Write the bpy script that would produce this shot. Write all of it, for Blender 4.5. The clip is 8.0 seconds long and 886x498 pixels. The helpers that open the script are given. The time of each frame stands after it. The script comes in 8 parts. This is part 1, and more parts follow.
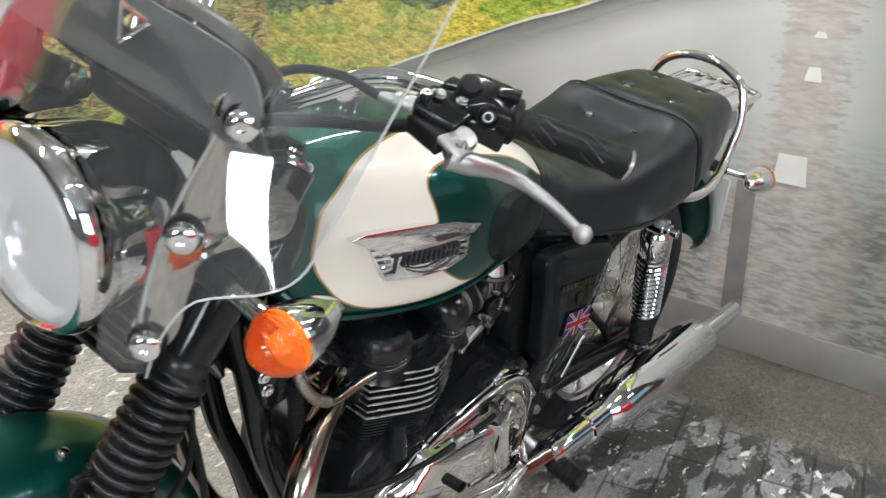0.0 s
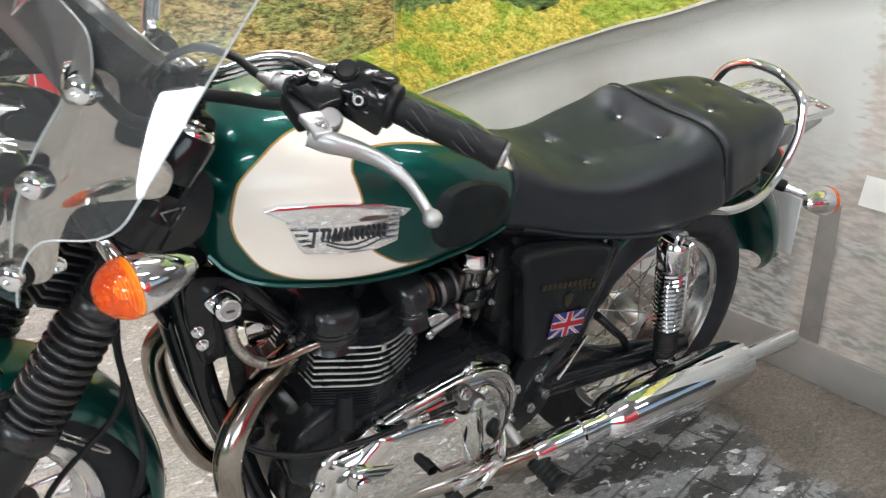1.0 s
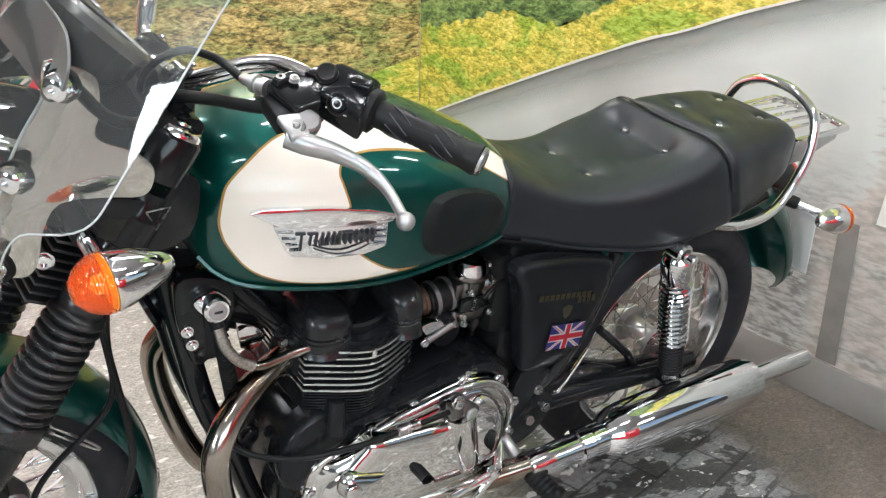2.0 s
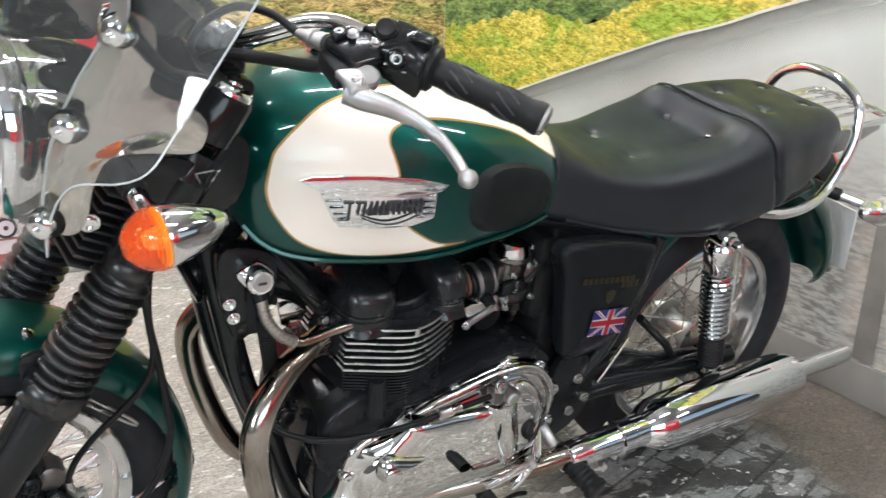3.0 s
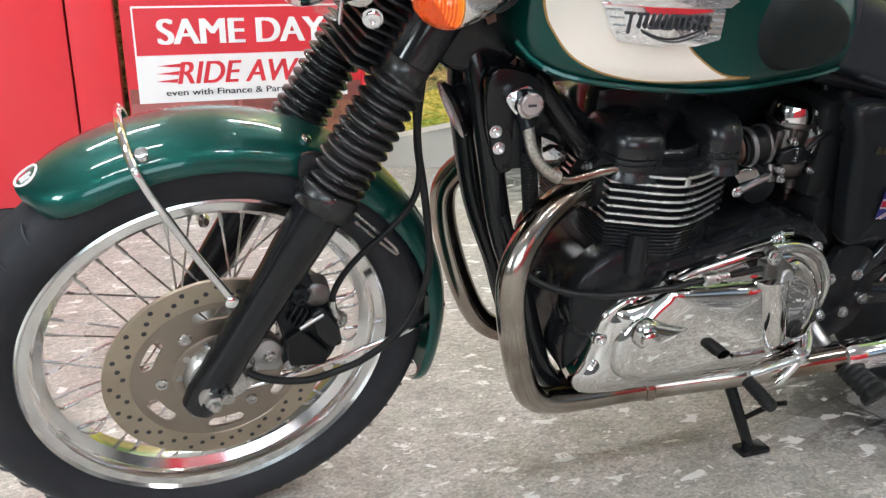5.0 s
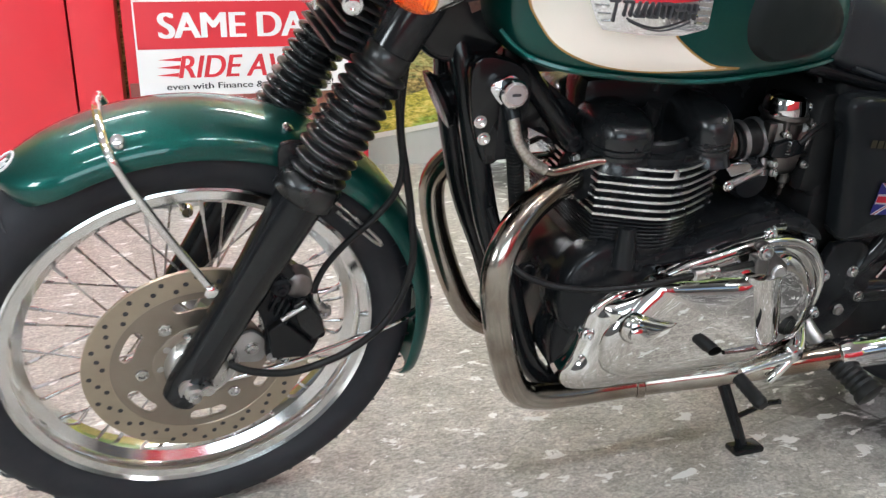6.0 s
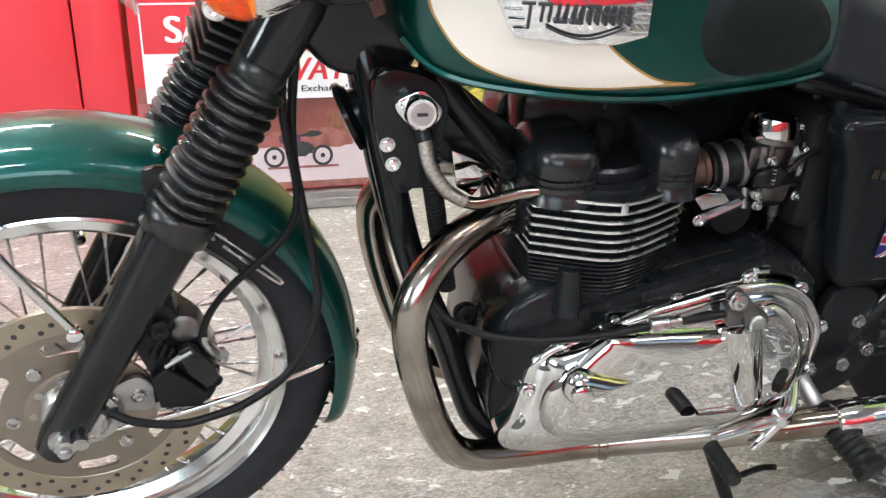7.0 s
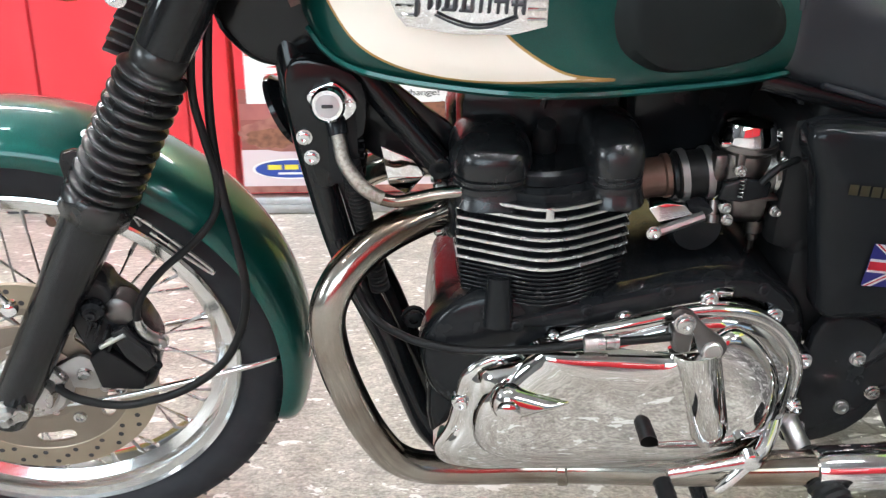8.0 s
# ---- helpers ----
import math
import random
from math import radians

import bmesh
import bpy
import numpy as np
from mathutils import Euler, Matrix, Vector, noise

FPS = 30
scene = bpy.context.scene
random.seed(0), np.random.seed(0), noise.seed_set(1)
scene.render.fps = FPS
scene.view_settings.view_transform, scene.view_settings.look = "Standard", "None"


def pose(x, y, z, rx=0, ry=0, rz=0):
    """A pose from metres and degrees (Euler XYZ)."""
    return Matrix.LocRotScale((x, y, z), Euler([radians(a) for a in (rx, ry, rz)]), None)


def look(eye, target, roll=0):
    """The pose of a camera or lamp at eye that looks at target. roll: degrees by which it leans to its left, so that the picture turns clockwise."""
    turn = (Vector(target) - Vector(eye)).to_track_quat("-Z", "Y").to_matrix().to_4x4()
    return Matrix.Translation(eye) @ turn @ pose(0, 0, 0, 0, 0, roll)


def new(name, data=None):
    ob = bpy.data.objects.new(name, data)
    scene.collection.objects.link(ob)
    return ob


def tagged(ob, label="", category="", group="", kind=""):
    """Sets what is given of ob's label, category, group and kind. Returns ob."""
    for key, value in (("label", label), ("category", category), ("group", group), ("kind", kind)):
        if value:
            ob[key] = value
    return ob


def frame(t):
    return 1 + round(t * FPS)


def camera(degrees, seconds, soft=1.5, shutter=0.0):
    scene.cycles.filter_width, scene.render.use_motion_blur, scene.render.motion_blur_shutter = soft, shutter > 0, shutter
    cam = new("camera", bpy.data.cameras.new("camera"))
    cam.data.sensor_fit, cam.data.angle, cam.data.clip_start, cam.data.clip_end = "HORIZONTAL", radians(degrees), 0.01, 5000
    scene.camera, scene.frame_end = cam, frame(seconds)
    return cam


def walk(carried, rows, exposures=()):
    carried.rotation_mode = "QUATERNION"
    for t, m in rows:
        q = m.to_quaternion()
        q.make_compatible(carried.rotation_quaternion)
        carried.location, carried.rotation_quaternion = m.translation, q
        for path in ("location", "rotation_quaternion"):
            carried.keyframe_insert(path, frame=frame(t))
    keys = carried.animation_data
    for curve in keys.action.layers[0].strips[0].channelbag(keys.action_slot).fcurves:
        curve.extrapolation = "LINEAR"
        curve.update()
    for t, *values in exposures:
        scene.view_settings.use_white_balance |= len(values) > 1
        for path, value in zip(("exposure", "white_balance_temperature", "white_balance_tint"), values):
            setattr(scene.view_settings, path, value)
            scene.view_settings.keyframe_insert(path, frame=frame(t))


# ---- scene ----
cam = camera(53.9, 8.0, soft=1.3, shutter=0.4)
METRES, EYE_AT, TILT, LEAN, TURN = 1.38, (-0.2094, -0.9836, 1.190), -21.337, -0.909, -49.846
ROWS = [
    (0.0, 0.0, 0.0, 0.0, 0.0, 0.0, -0.0),
    (0.5, 0.1387, 0.0111, 0.01, 6.64, 0.14, -2.56),
    (1.0, 0.2497, -0.0032, -0.0088, 12.19, -0.24, -5.22),
    (2.5, 0.2902, 0.014, -0.0309, 14.69, 1.1, -6.23),
    (3.0, 0.2585, 0.0206, -0.059, 15.19, 1.52, -7.08),
    (3.5, 0.223, 0.028, -0.0992, 22.59, 1.08, -8.49),
    (4.0, 0.2081, 0.0421, -0.1606, 26.61, 0.9, -9.55),
    (4.5, 0.2125, 0.0458, -0.1998, 28.1, 0.78, -9.75),
    (6.0, 0.2365, 0.0716, -0.2376, 29.87, -0.28, -10.7),
    (6.5, 0.2627, 0.1721, -0.1998, 32.17, -0.77, -10.9),
    (7.0, 0.2899, 0.2468, -0.1763, 34.89, -1.15, -11.85),
    (7.5, 0.3429, 0.3198, -0.1642, 38.53, -1.54, -13.05),
    (8.0, 0.4218, 0.3994, -0.1398, 46.21, -2.97, -14.73),
]
EXTRA = [
    (1.2, 0.0426, -1.2900, 1.1854, 68.816, -1.296, -35.340),
    (2.3, 0.0570, -1.2975, 1.1621, 70.069, -1.559, -33.848),
    (3.2, 0.0015, -1.2450, 1.0881, 70.792, -1.610, -29.707),
    (4.7, -0.0549, -1.2449, 0.8926, 71.124, -0.071, -19.548),
    (5.8, -0.0435, -1.2655, 0.8526, 70.750, -0.506, -18.635),
]
PATH = [(t, pose(*EYE_AT, TILT, LEAN, TURN) @ pose(METRES * x, METRES * y, METRES * z, 90 + pitch, roll, yaw)) for t, x, y, z, yaw, pitch, roll in ROWS]
PATH += [(t, pose(x, y, z, rx, ry, rz)) for t, x, y, z, rx, ry, rz in EXTRA]
walk(cam, sorted(PATH, key=lambda row: row[0]), [(0.0, -0.25), (0.5, -0.2), (1.0, -0.1), (2.5, 0.0), (6.0, 0.0), (7.0, 0.18), (8.0, 0.34)])
# exposure is set here, with the walk
scene.view_settings.exposure = 0.0

# ---- frames of reference ----
# bike: x to the rear from the front axle, y to its right, z up; it leans on its side stand
MB = pose(0, 0, 0, 10, 0, 0)
_yaw, _tilt = radians(-4.9), radians(15.5)
_n = Vector((math.sin(_yaw) * math.cos(_tilt), math.cos(_yaw) * math.cos(_tilt), math.sin(_tilt)))
_z = (Vector((0, 0, 1)) - _n * _n.z).normalized()
_x = _n.cross(_z)
# front: the steered fork, from the middle of the front wheel
MF = Matrix(((_x.x, _n.x, _z.x, 0.0058), (_x.y, _n.y, _z.y, -0.051), (_x.z, _n.z, _z.z, 0.326), (0, 0, 0, 1)))
I4 = Matrix.Identity(4)

# ---- world and light ----
world = bpy.data.worlds.new("world")
scene.world = world
world.use_nodes = True
wn = world.node_tree.nodes
sky = wn.new("ShaderNodeTexSky")
sky.sky_type, sky.sun_disc, sky.sun_elevation, sky.sun_rotation = "NISHITA", False, radians(40), radians(200)
world.node_tree.links.new(sky.outputs[0], wn["Background"].inputs[0])
wn["Background"].inputs[1].default_value = 0.1


def area(name, m, sx, sy, power, colour=(1, 1, 1)):
    d = bpy.data.lights.new(name, "AREA")
    d.shape, d.size, d.size_y, d.energy, d.color = "RECTANGLE", sx, sy, power, colour
    ob = new(name, d)
    ob.matrix_world = m
    return ob


# daylight through the wide shop front behind the camera
area("shopfront_daylight", look((-1.25, -4.95, 1.9), (-1.25, 0, 1.9)), 3.5, 1.7, 90, (0.72, 0.90, 1.0))
# and through the high window in the wall ahead of the motorcycle
area("window_daylight", look((-4.97, -2.32, 2.13), (0, -2.0, 1.2)), 1.08, 1.18, 128, (0.86, 0.95, 1.0))
# ---- materials ----


def mat(name, colour=(0.5, 0.5, 0.5), rough=0.5, metal=0.0, coat=0.0, grain=None, bump=0.0, bump_scale=200.0, vary=0.0, vary_scale=8.0, rough_vary=0.0, spec=0.5):
    """A node material: base colour varied by two sizes of noise, roughness varied by smears, fine relief."""
    m = bpy.data.materials.new(name)
    m.use_nodes = True
    nt = m.node_tree
    b = nt.nodes["Principled BSDF"]
    b.inputs["Base Color"].default_value = (*colour, 1)
    b.inputs["Roughness"].default_value = rough
    b.inputs["Metallic"].default_value = metal
    b.inputs["Coat Weight"].default_value = coat
    b.inputs["Coat Roughness"].default_value = 0.03
    b.inputs["Coat IOR"].default_value = 1.42
    b.inputs["Specular IOR Level"].default_value = spec
    tc = nt.nodes.new("ShaderNodeTexCoord")
    if vary:
        n1 = nt.nodes.new("ShaderNodeTexNoise")
        n1.inputs["Scale"].default_value, n1.inputs["Detail"].default_value = vary_scale, 8
        nt.links.new(tc.outputs["Object"], n1.inputs["Vector"])
        mix = nt.nodes.new("ShaderNodeMix")
        mix.data_type = "RGBA"
        g = grain or tuple(min(1, c * 0.5) for c in colour)
        mix.inputs[6].default_value, mix.inputs[7].default_value = (*colour, 1), (*g, 1)
        ramp = nt.nodes.new("ShaderNodeMapRange")
        ramp.inputs[1].default_value, ramp.inputs[2].default_value = 0.42, 0.68
        ramp.inputs[4].default_value = vary
        nt.links.new(n1.outputs[0], ramp.inputs[0])
        nt.links.new(ramp.outputs[0], mix.inputs[0])
        nt.links.new(mix.outputs[2], b.inputs["Base Color"])
    if rough_vary:
        n2 = nt.nodes.new("ShaderNodeTexNoise")
        n2.inputs["Scale"].default_value, n2.inputs["Detail"].default_value = 22, 6
        nt.links.new(tc.outputs["Object"], n2.inputs["Vector"])
        r2 = nt.nodes.new("ShaderNodeMapRange")
        r2.inputs[1].default_value, r2.inputs[2].default_value = 0.4, 0.7
        r2.inputs[3].default_value, r2.inputs[4].default_value = rough, rough + rough_vary
        nt.links.new(n2.outputs[0], r2.inputs[0])
        nt.links.new(r2.outputs[0], b.inputs["Roughness"])
    if bump:
        n3 = nt.nodes.new("ShaderNodeTexNoise")
        n3.inputs["Scale"].default_value, n3.inputs["Detail"].default_value = bump_scale, 4
        nt.links.new(tc.outputs["Object"], n3.inputs["Vector"])
        bp = nt.nodes.new("ShaderNodeBump")
        bp.inputs["Strength"].default_value, bp.inputs["Distance"].default_value = bump, 0.002
        nt.links.new(n3.outputs[0], bp.inputs["Height"])
        nt.links.new(bp.outputs[0], b.inputs["Normal"])
    return m


def node(nt, kind, **vals):
    n = nt.nodes.new(kind)
    for k, v in vals.items():
        n.inputs[int(k[1:])].default_value = v
    return n


def glassy(name, tint, gloss=0.25, rough=0.03, opacity=0.1):
    """Clear sheet: see-through with a tint and a reflecting surface."""
    m = bpy.data.materials.new(name)
    m.use_nodes = True
    nt = m.node_tree
    nt.nodes.remove(nt.nodes["Principled BSDF"])
    out = nt.nodes["Material Output"]
    tr = node(nt, "ShaderNodeBsdfTransparent", i0=(*tint, 1))
    gl = node(nt, "ShaderNodeBsdfGlossy", i0=(1, 1, 1, 1), i1=rough)
    fr = node(nt, "ShaderNodeLayerWeight", i0=0.5)
    pw = node(nt, "ShaderNodeMath", i1=4.0)
    pw.operation = "POWER"
    nt.links.new(fr.outputs["Facing"], pw.inputs[0])
    mr = node(nt, "ShaderNodeMapRange", i1=0.0, i2=1.0, i3=0.04 + opacity, i4=0.9)
    mix = nt.nodes.new("ShaderNodeMixShader")
    nt.links.new(pw.outputs[0], mr.inputs[0])
    nt.links.new(mr.outputs[0], mix.inputs[0])
    nt.links.new(tr.outputs[0], mix.inputs[1])
    nt.links.new(gl.outputs[0], mix.inputs[2])
    nt.links.new(mix.outputs[0], out.inputs[0])
    return m


GREEN = mat("green_metallic_paint", (0.001, 0.070, 0.057), 0.42, 0.7, 1.0, grain=(0.001, 0.045, 0.037), vary=0.5, vary_scale=600, spec=0.2)
CREAM = mat("cream_paint", (0.80, 0.71, 0.58), 0.3, 0, 1.0, vary=0.15, vary_scale=5, grain=(0.74, 0.63, 0.5))
GOLD = mat("gold_line", (0.45, 0.27, 0.08), 0.35, 0.4)
GLOSSBLACK = mat("gloss_black_enamel", (0.009, 0.0095, 0.0105), 0.10, 0, 0.0, rough_vary=0.08, bump=0.02, bump_scale=60, spec=0.32)
SATIN = mat("satin_black_engine_paint", (0.011, 0.012, 0.0135), 0.17, 0, 0.0, vary=0.5, grain=(0.010, 0.010, 0.010), vary_scale=30, rough_vary=0.15, bump=0.03, bump_scale=400, spec=0.18)
PLASTIC = mat("black_plastic", (0.011, 0.011, 0.0115), 0.36, 0, 0.0, rough_vary=0.15, bump=0.08, bump_scale=500, spec=0.18)
RUBBER = mat("black_rubber", (0.009, 0.009, 0.0095), 0.36, 0, 0.0, vary=0.6, grain=(0.011, 0.011, 0.0105), vary_scale=14, rough_vary=0.2, bump=0.05, bump_scale=300, spec=0.2)
TYRE = mat("tyre_rubber", (0.021, 0.022, 0.026), 0.60, 0, 0.0, vary=0.7, grain=(0.029, 0.030, 0.033), vary_scale=9, rough_vary=0.2, bump=0.1, bump_scale=250, spec=0.25)
VINYL = mat("black_vinyl", (0.013, 0.0155, 0.019), 0.34, 0, 0.0, vary=0.4, grain=(0.018, 0.020, 0.023), vary_scale=10, rough_vary=0.10, bump=0.10, bump_scale=900, spec=0.38)
CHROME = mat("chrome", (0.84, 0.84, 0.85), 0.015, 1.0, rough_vary=0.02, vary=0.15, grain=(0.6, 0.58, 0.55), vary_scale=18)
COVERCHROME = mat("speckled_chrome", (0.66, 0.645, 0.63), 0.012, 1.0, rough_vary=0.02, vary=0.12, grain=(0.6, 0.57, 0.53), vary_scale=60)
ALLOY = mat("cast_alloy", (0.48, 0.48, 0.48), 0.32, 1.0, vary=0.5, grain=(0.3, 0.29, 0.28), vary_scale=25, rough_vary=0.2, bump=0.05, bump_scale=300)
STEEL = mat("steel", (0.55, 0.54, 0.53), 0.22, 1.0, vary=0.4, grain=(0.35, 0.33, 0.31), vary_scale=30, rough_vary=0.15)
DISC = mat("brake_disc_steel", (0.46, 0.395, 0.31), 0.36, 1.0, vary=0.6, grain=(0.33, 0.28, 0.22), vary_scale=12, rough_vary=0.12, bump=0.05, bump_scale=500)
DISCWEB = mat("brake_disc_web", (0.33, 0.285, 0.24), 0.40, 1.0, vary=0.6, grain=(0.25, 0.21, 0.175), vary_scale=10, rough_vary=0.15, bump=0.05, bump_scale=500)
PIPE = mat("heat_stained_steel", (0.42, 0.385, 0.345), 0.10, 1.0, vary=0.9, grain=(0.17, 0.125, 0.09), vary_scale=7, rough_vary=0.15)
FINEDGE = mat("polished_fin_edge", (0.72, 0.72, 0.72), 0.25, 1.0, rough_vary=0.2)
PADRUBBER = mat("soft_pad_rubber", (0.008, 0.0105, 0.0105), 0.42, 0, 0.0, vary=0.6, grain=(0.006, 0.0065, 0.006), vary_scale=14, rough_vary=0.2, bump=0.05, bump_scale=300, spec=0.15)
AMBER = glassy("amber_lens", (1.0, 0.74, 0.20), opacity=0.03, rough=0.06)
_n = AMBER.node_tree
_facet, _dent = node(_n, "ShaderNodeTexVoronoi", i2=170.0), node(_n, "ShaderNodeBump", i0=0.9, i1=0.002)
_place = _n.nodes.new("ShaderNodeTexCoord")
_n.links.new(_place.outputs["Object"], _facet.inputs["Vector"])
_n.links.new(_facet.outputs[0], _dent.inputs["Height"])
_n.links.new(_dent.outputs[0], [q for q in _n.nodes if q.type == "BSDF_GLOSSY"][0].inputs["Normal"])
_glow, _body = node(_n, "ShaderNodeBsdfTranslucent", i0=(1.0, 0.19, 0.008, 1)), node(_n, "ShaderNodeBsdfDiffuse", i0=(1.0, 0.17, 0.008, 1))
_halves, _dyed = node(_n, "ShaderNodeMixShader", i0=0.5), node(_n, "ShaderNodeMixShader", i0=0.16)
_n.links.new(_glow.outputs[0], _halves.inputs[1])
_n.links.new(_body.outputs[0], _halves.inputs[2])
_n.links.new(_n.nodes["Material Output"].inputs[0].links[0].from_socket, _dyed.inputs[1])
_n.links.new(_halves.outputs[0], _dyed.inputs[2])
_n.links.new(_dyed.outputs[0], _n.nodes["Material Output"].inputs[0])
LENSGLASS = glassy("headlamp_glass", (0.97, 0.98, 0.98), opacity=0.02, rough=0.2)
_n = LENSGLASS.node_tree
# white mixed into the ribbed glass, also for the bright window reflection on it
_scatter = node(_n, "ShaderNodeBsdfTranslucent", i0=(0.95, 0.96, 0.97, 1))
_diff = node(_n, "ShaderNodeBsdfDiffuse", i0=(0.92, 0.93, 0.94, 1))
_half, _lens = node(_n, "ShaderNodeMixShader", i0=0.55), node(_n, "ShaderNodeMixShader", i0=0.42)
_n.links.new(_scatter.outputs[0], _half.inputs[1])
_n.links.new(_diff.outputs[0], _half.inputs[2])
_n.links.new(_n.nodes["Material Output"].inputs[0].links[0].from_socket, _lens.inputs[1])
_n.links.new(_half.outputs[0], _lens.inputs[2])
_n.links.new(_lens.outputs[0], _n.nodes["Material Output"].inputs[0])
ACRYLIC = glassy("clear_acrylic", (0.93, 0.935, 0.93), opacity=0.02)
_n = ACRYLIC.node_tree
# a little diffuse white imitates the hazy reflection on the clear sheet
_haze, _sheet = node(_n, "ShaderNodeBsdfDiffuse", i0=(0.8, 0.82, 0.82, 1)), node(_n, "ShaderNodeMixShader", i0=0.02)
_n.links.new(_n.nodes["Material Output"].inputs[0].links[0].from_socket, _sheet.inputs[1])
_n.links.new(_haze.outputs[0], _sheet.inputs[2])
_n.links.new(_sheet.outputs[0], _n.nodes["Material Output"].inputs[0])
REFLECTOR = mat("lamp_reflector", (0.97, 0.97, 0.97), 0.10, 0.95, bump=0.9, bump_scale=70)
WHITE = mat("white_print", (0.84, 0.83, 0.83), 0.45, vary=0.1, vary_scale=4)
OFFWHITE = mat("white_plastic", (0.75, 0.75, 0.73), 0.4, vary=0.15)
RED = mat("red_print", (0.66, 0.03, 0.045), 0.42, vary=0.2, grain=(0.55, 0.025, 0.035), vary_scale=3)
REDPAINT = mat("red_panel_paint", (0.72, 0.035, 0.05), 0.28, 0, 0.3, vary=0.25, grain=(0.6, 0.03, 0.045), vary_scale=2, rough_vary=0.1)
INK = mat("dark_print", (0.03, 0.03, 0.035), 0.5)
BLUE = mat("blue_print", (0.02, 0.06, 0.32), 0.45)
YELLOW = mat("yellow_print", (0.75, 0.62, 0.05), 0.45)
FLAGRED = mat("flag_red", (0.6, 0.02, 0.04), 0.4)
REDGLOSS = mat("red_gloss", (0.6, 0.02, 0.03), 0.2, 0, 0.5)

GAITER = mat("gaiter_rubber", (0.008, 0.008, 0.0085), 0.24, 0, 0.0, vary=0.5, grain=(0.010, 0.010, 0.010), vary_scale=30, rough_vary=0.15, bump=0.04, bump_scale=300, spec=0.55)
RIM = mat("polished_rim", (0.80, 0.80, 0.80), 0.11, 1.0, rough_vary=0.1, vary=0.2, grain=(0.6, 0.59, 0.57), vary_scale=20)
CARB = mat("dull_cast_alloy", (0.20, 0.185, 0.175), 0.30, 1.0, vary=0.8, grain=(0.06, 0.055, 0.05), vary_scale=35, rough_vary=0.2, bump=0.1, bump_scale=300)
DARKFIN = mat("dark_cast_fin", (0.06, 0.06, 0.062), 0.3, 0.6, rough_vary=0.2)
SLOTGAP = mat("pale_slot", (0.55, 0.52, 0.48), 0.5, vary=0.4, vary_scale=40)
BRACKETMETAL = mat("polished_steel_plate", (0.60, 0.575, 0.54), 0.06, 1.0, rough_vary=0.06, vary=0.2, grain=(0.5, 0.47, 0.43), vary_scale=25)
CASEBLACK = mat("gloss_black_case_paint", (0.009, 0.010, 0.0115), 0.14, 0, 0.0, vary=0.5, grain=(0.010, 0.010, 0.010), vary_scale=25, rough_vary=0.18, bump=0.06, bump_scale=350, spec=0.22)
PANEL = mat("gloss_black_panel", (0.009, 0.010, 0.0112), 0.09, 0, 0.0, rough_vary=0.12, bump=0.02, bump_scale=60, spec=0.14)
CAMBLACK = mat("satin_black_cam_paint", (0.009, 0.0095, 0.0105), 0.20, 0, 0.0, vary=0.5, grain=(0.013, 0.013, 0.014), vary_scale=30, rough_vary=0.14, bump=0.03, bump_scale=400, spec=0.42)
BAND = mat("dull_zinc_band", (0.30, 0.29, 0.285), 0.42, 0.8, vary=0.4, grain=(0.22, 0.21, 0.21), vary_scale=60)
ALLOYDARK = mat("dark_plated_steel", (0.16, 0.15, 0.145), 0.35, 0.9, vary=0.5, grain=(0.1, 0.095, 0.09), vary_scale=60)

# ---- mesh helpers ----


def V(*a):
    return Vector(a)


def spline(pts, per=6, closed=False):
    """Points of a smooth curve through pts."""
    pts = [Vector(p) for p in pts]
    n, out = len(pts), []
    for i in range(n if closed else n - 1):
        p1, p2 = pts[i], pts[(i + 1) % n]
        p0 = pts[i - 1] if closed or i > 0 else p1 * 2 - p2
        p3 = pts[(i + 2) % n] if closed or i + 2 < n else p2 * 2 - p1
        for k in range(per):
            t = k / per
            out.append(0.5 * (2 * p1 + (p2 - p0) * t + (2 * p0 - 5 * p1 + 4 * p2 - p3) * t * t + (3 * p1 - p0 - 3 * p2 + p3) * t ** 3))
    if not closed:
        out.append(pts[-1])
    return out


def lerp_table(table, x):
    """Smooth reading of a table of (x, value)."""
    xs = [a for a, _ in table]
    if x <= xs[0]:
        return table[0][1]
    for (a, u), (b, w) in zip(table, table[1:]):
        if x <= b:
            t = (x - a) / (b - a)
            i = xs.index(a)
            sl0 = (w - table[i - 1][1]) / (b - table[i - 1][0]) if i > 0 else (w - u) / (b - a)
            sl1 = (table[i + 2][1] - u) / (table[i + 2][0] - a) if i + 2 < len(table) else (w - u) / (b - a)
            h = b - a
            return u * (2 * t ** 3 - 3 * t * t + 1) + sl0 * h * (t ** 3 - 2 * t * t + t) + w * (3 * t * t - 2 * t ** 3) + sl1 * h * (t ** 3 - t * t)
    return table[-1][1]


def join(*bms):
    out = bms[0]
    for b in bms[1:]:
        me = bpy.data.meshes.new("tmp")
        b.to_mesh(me)
        out.from_mesh(me)
        bpy.data.meshes.remove(me)
        b.free()
    return out


def loft(rings, close_ring=True, cap=True):
    bm = bmesh.new()
    rows = [[bm.verts.new(p) for p in r] for r in rings]
    n = len(rows[0])
    for a, b in zip(rows, rows[1:]):
        for i in range(n if close_ring else n - 1):
            j = (i + 1) % n
            bm.faces.new((a[i], a[j], b[j], b[i]))
    if cap and close_ring:
        bm.faces.new(rows[0][::-1])
        bm.faces.new(rows[-1])
    bmesh.ops.recalc_face_normals(bm, faces=bm.faces)
    return bm


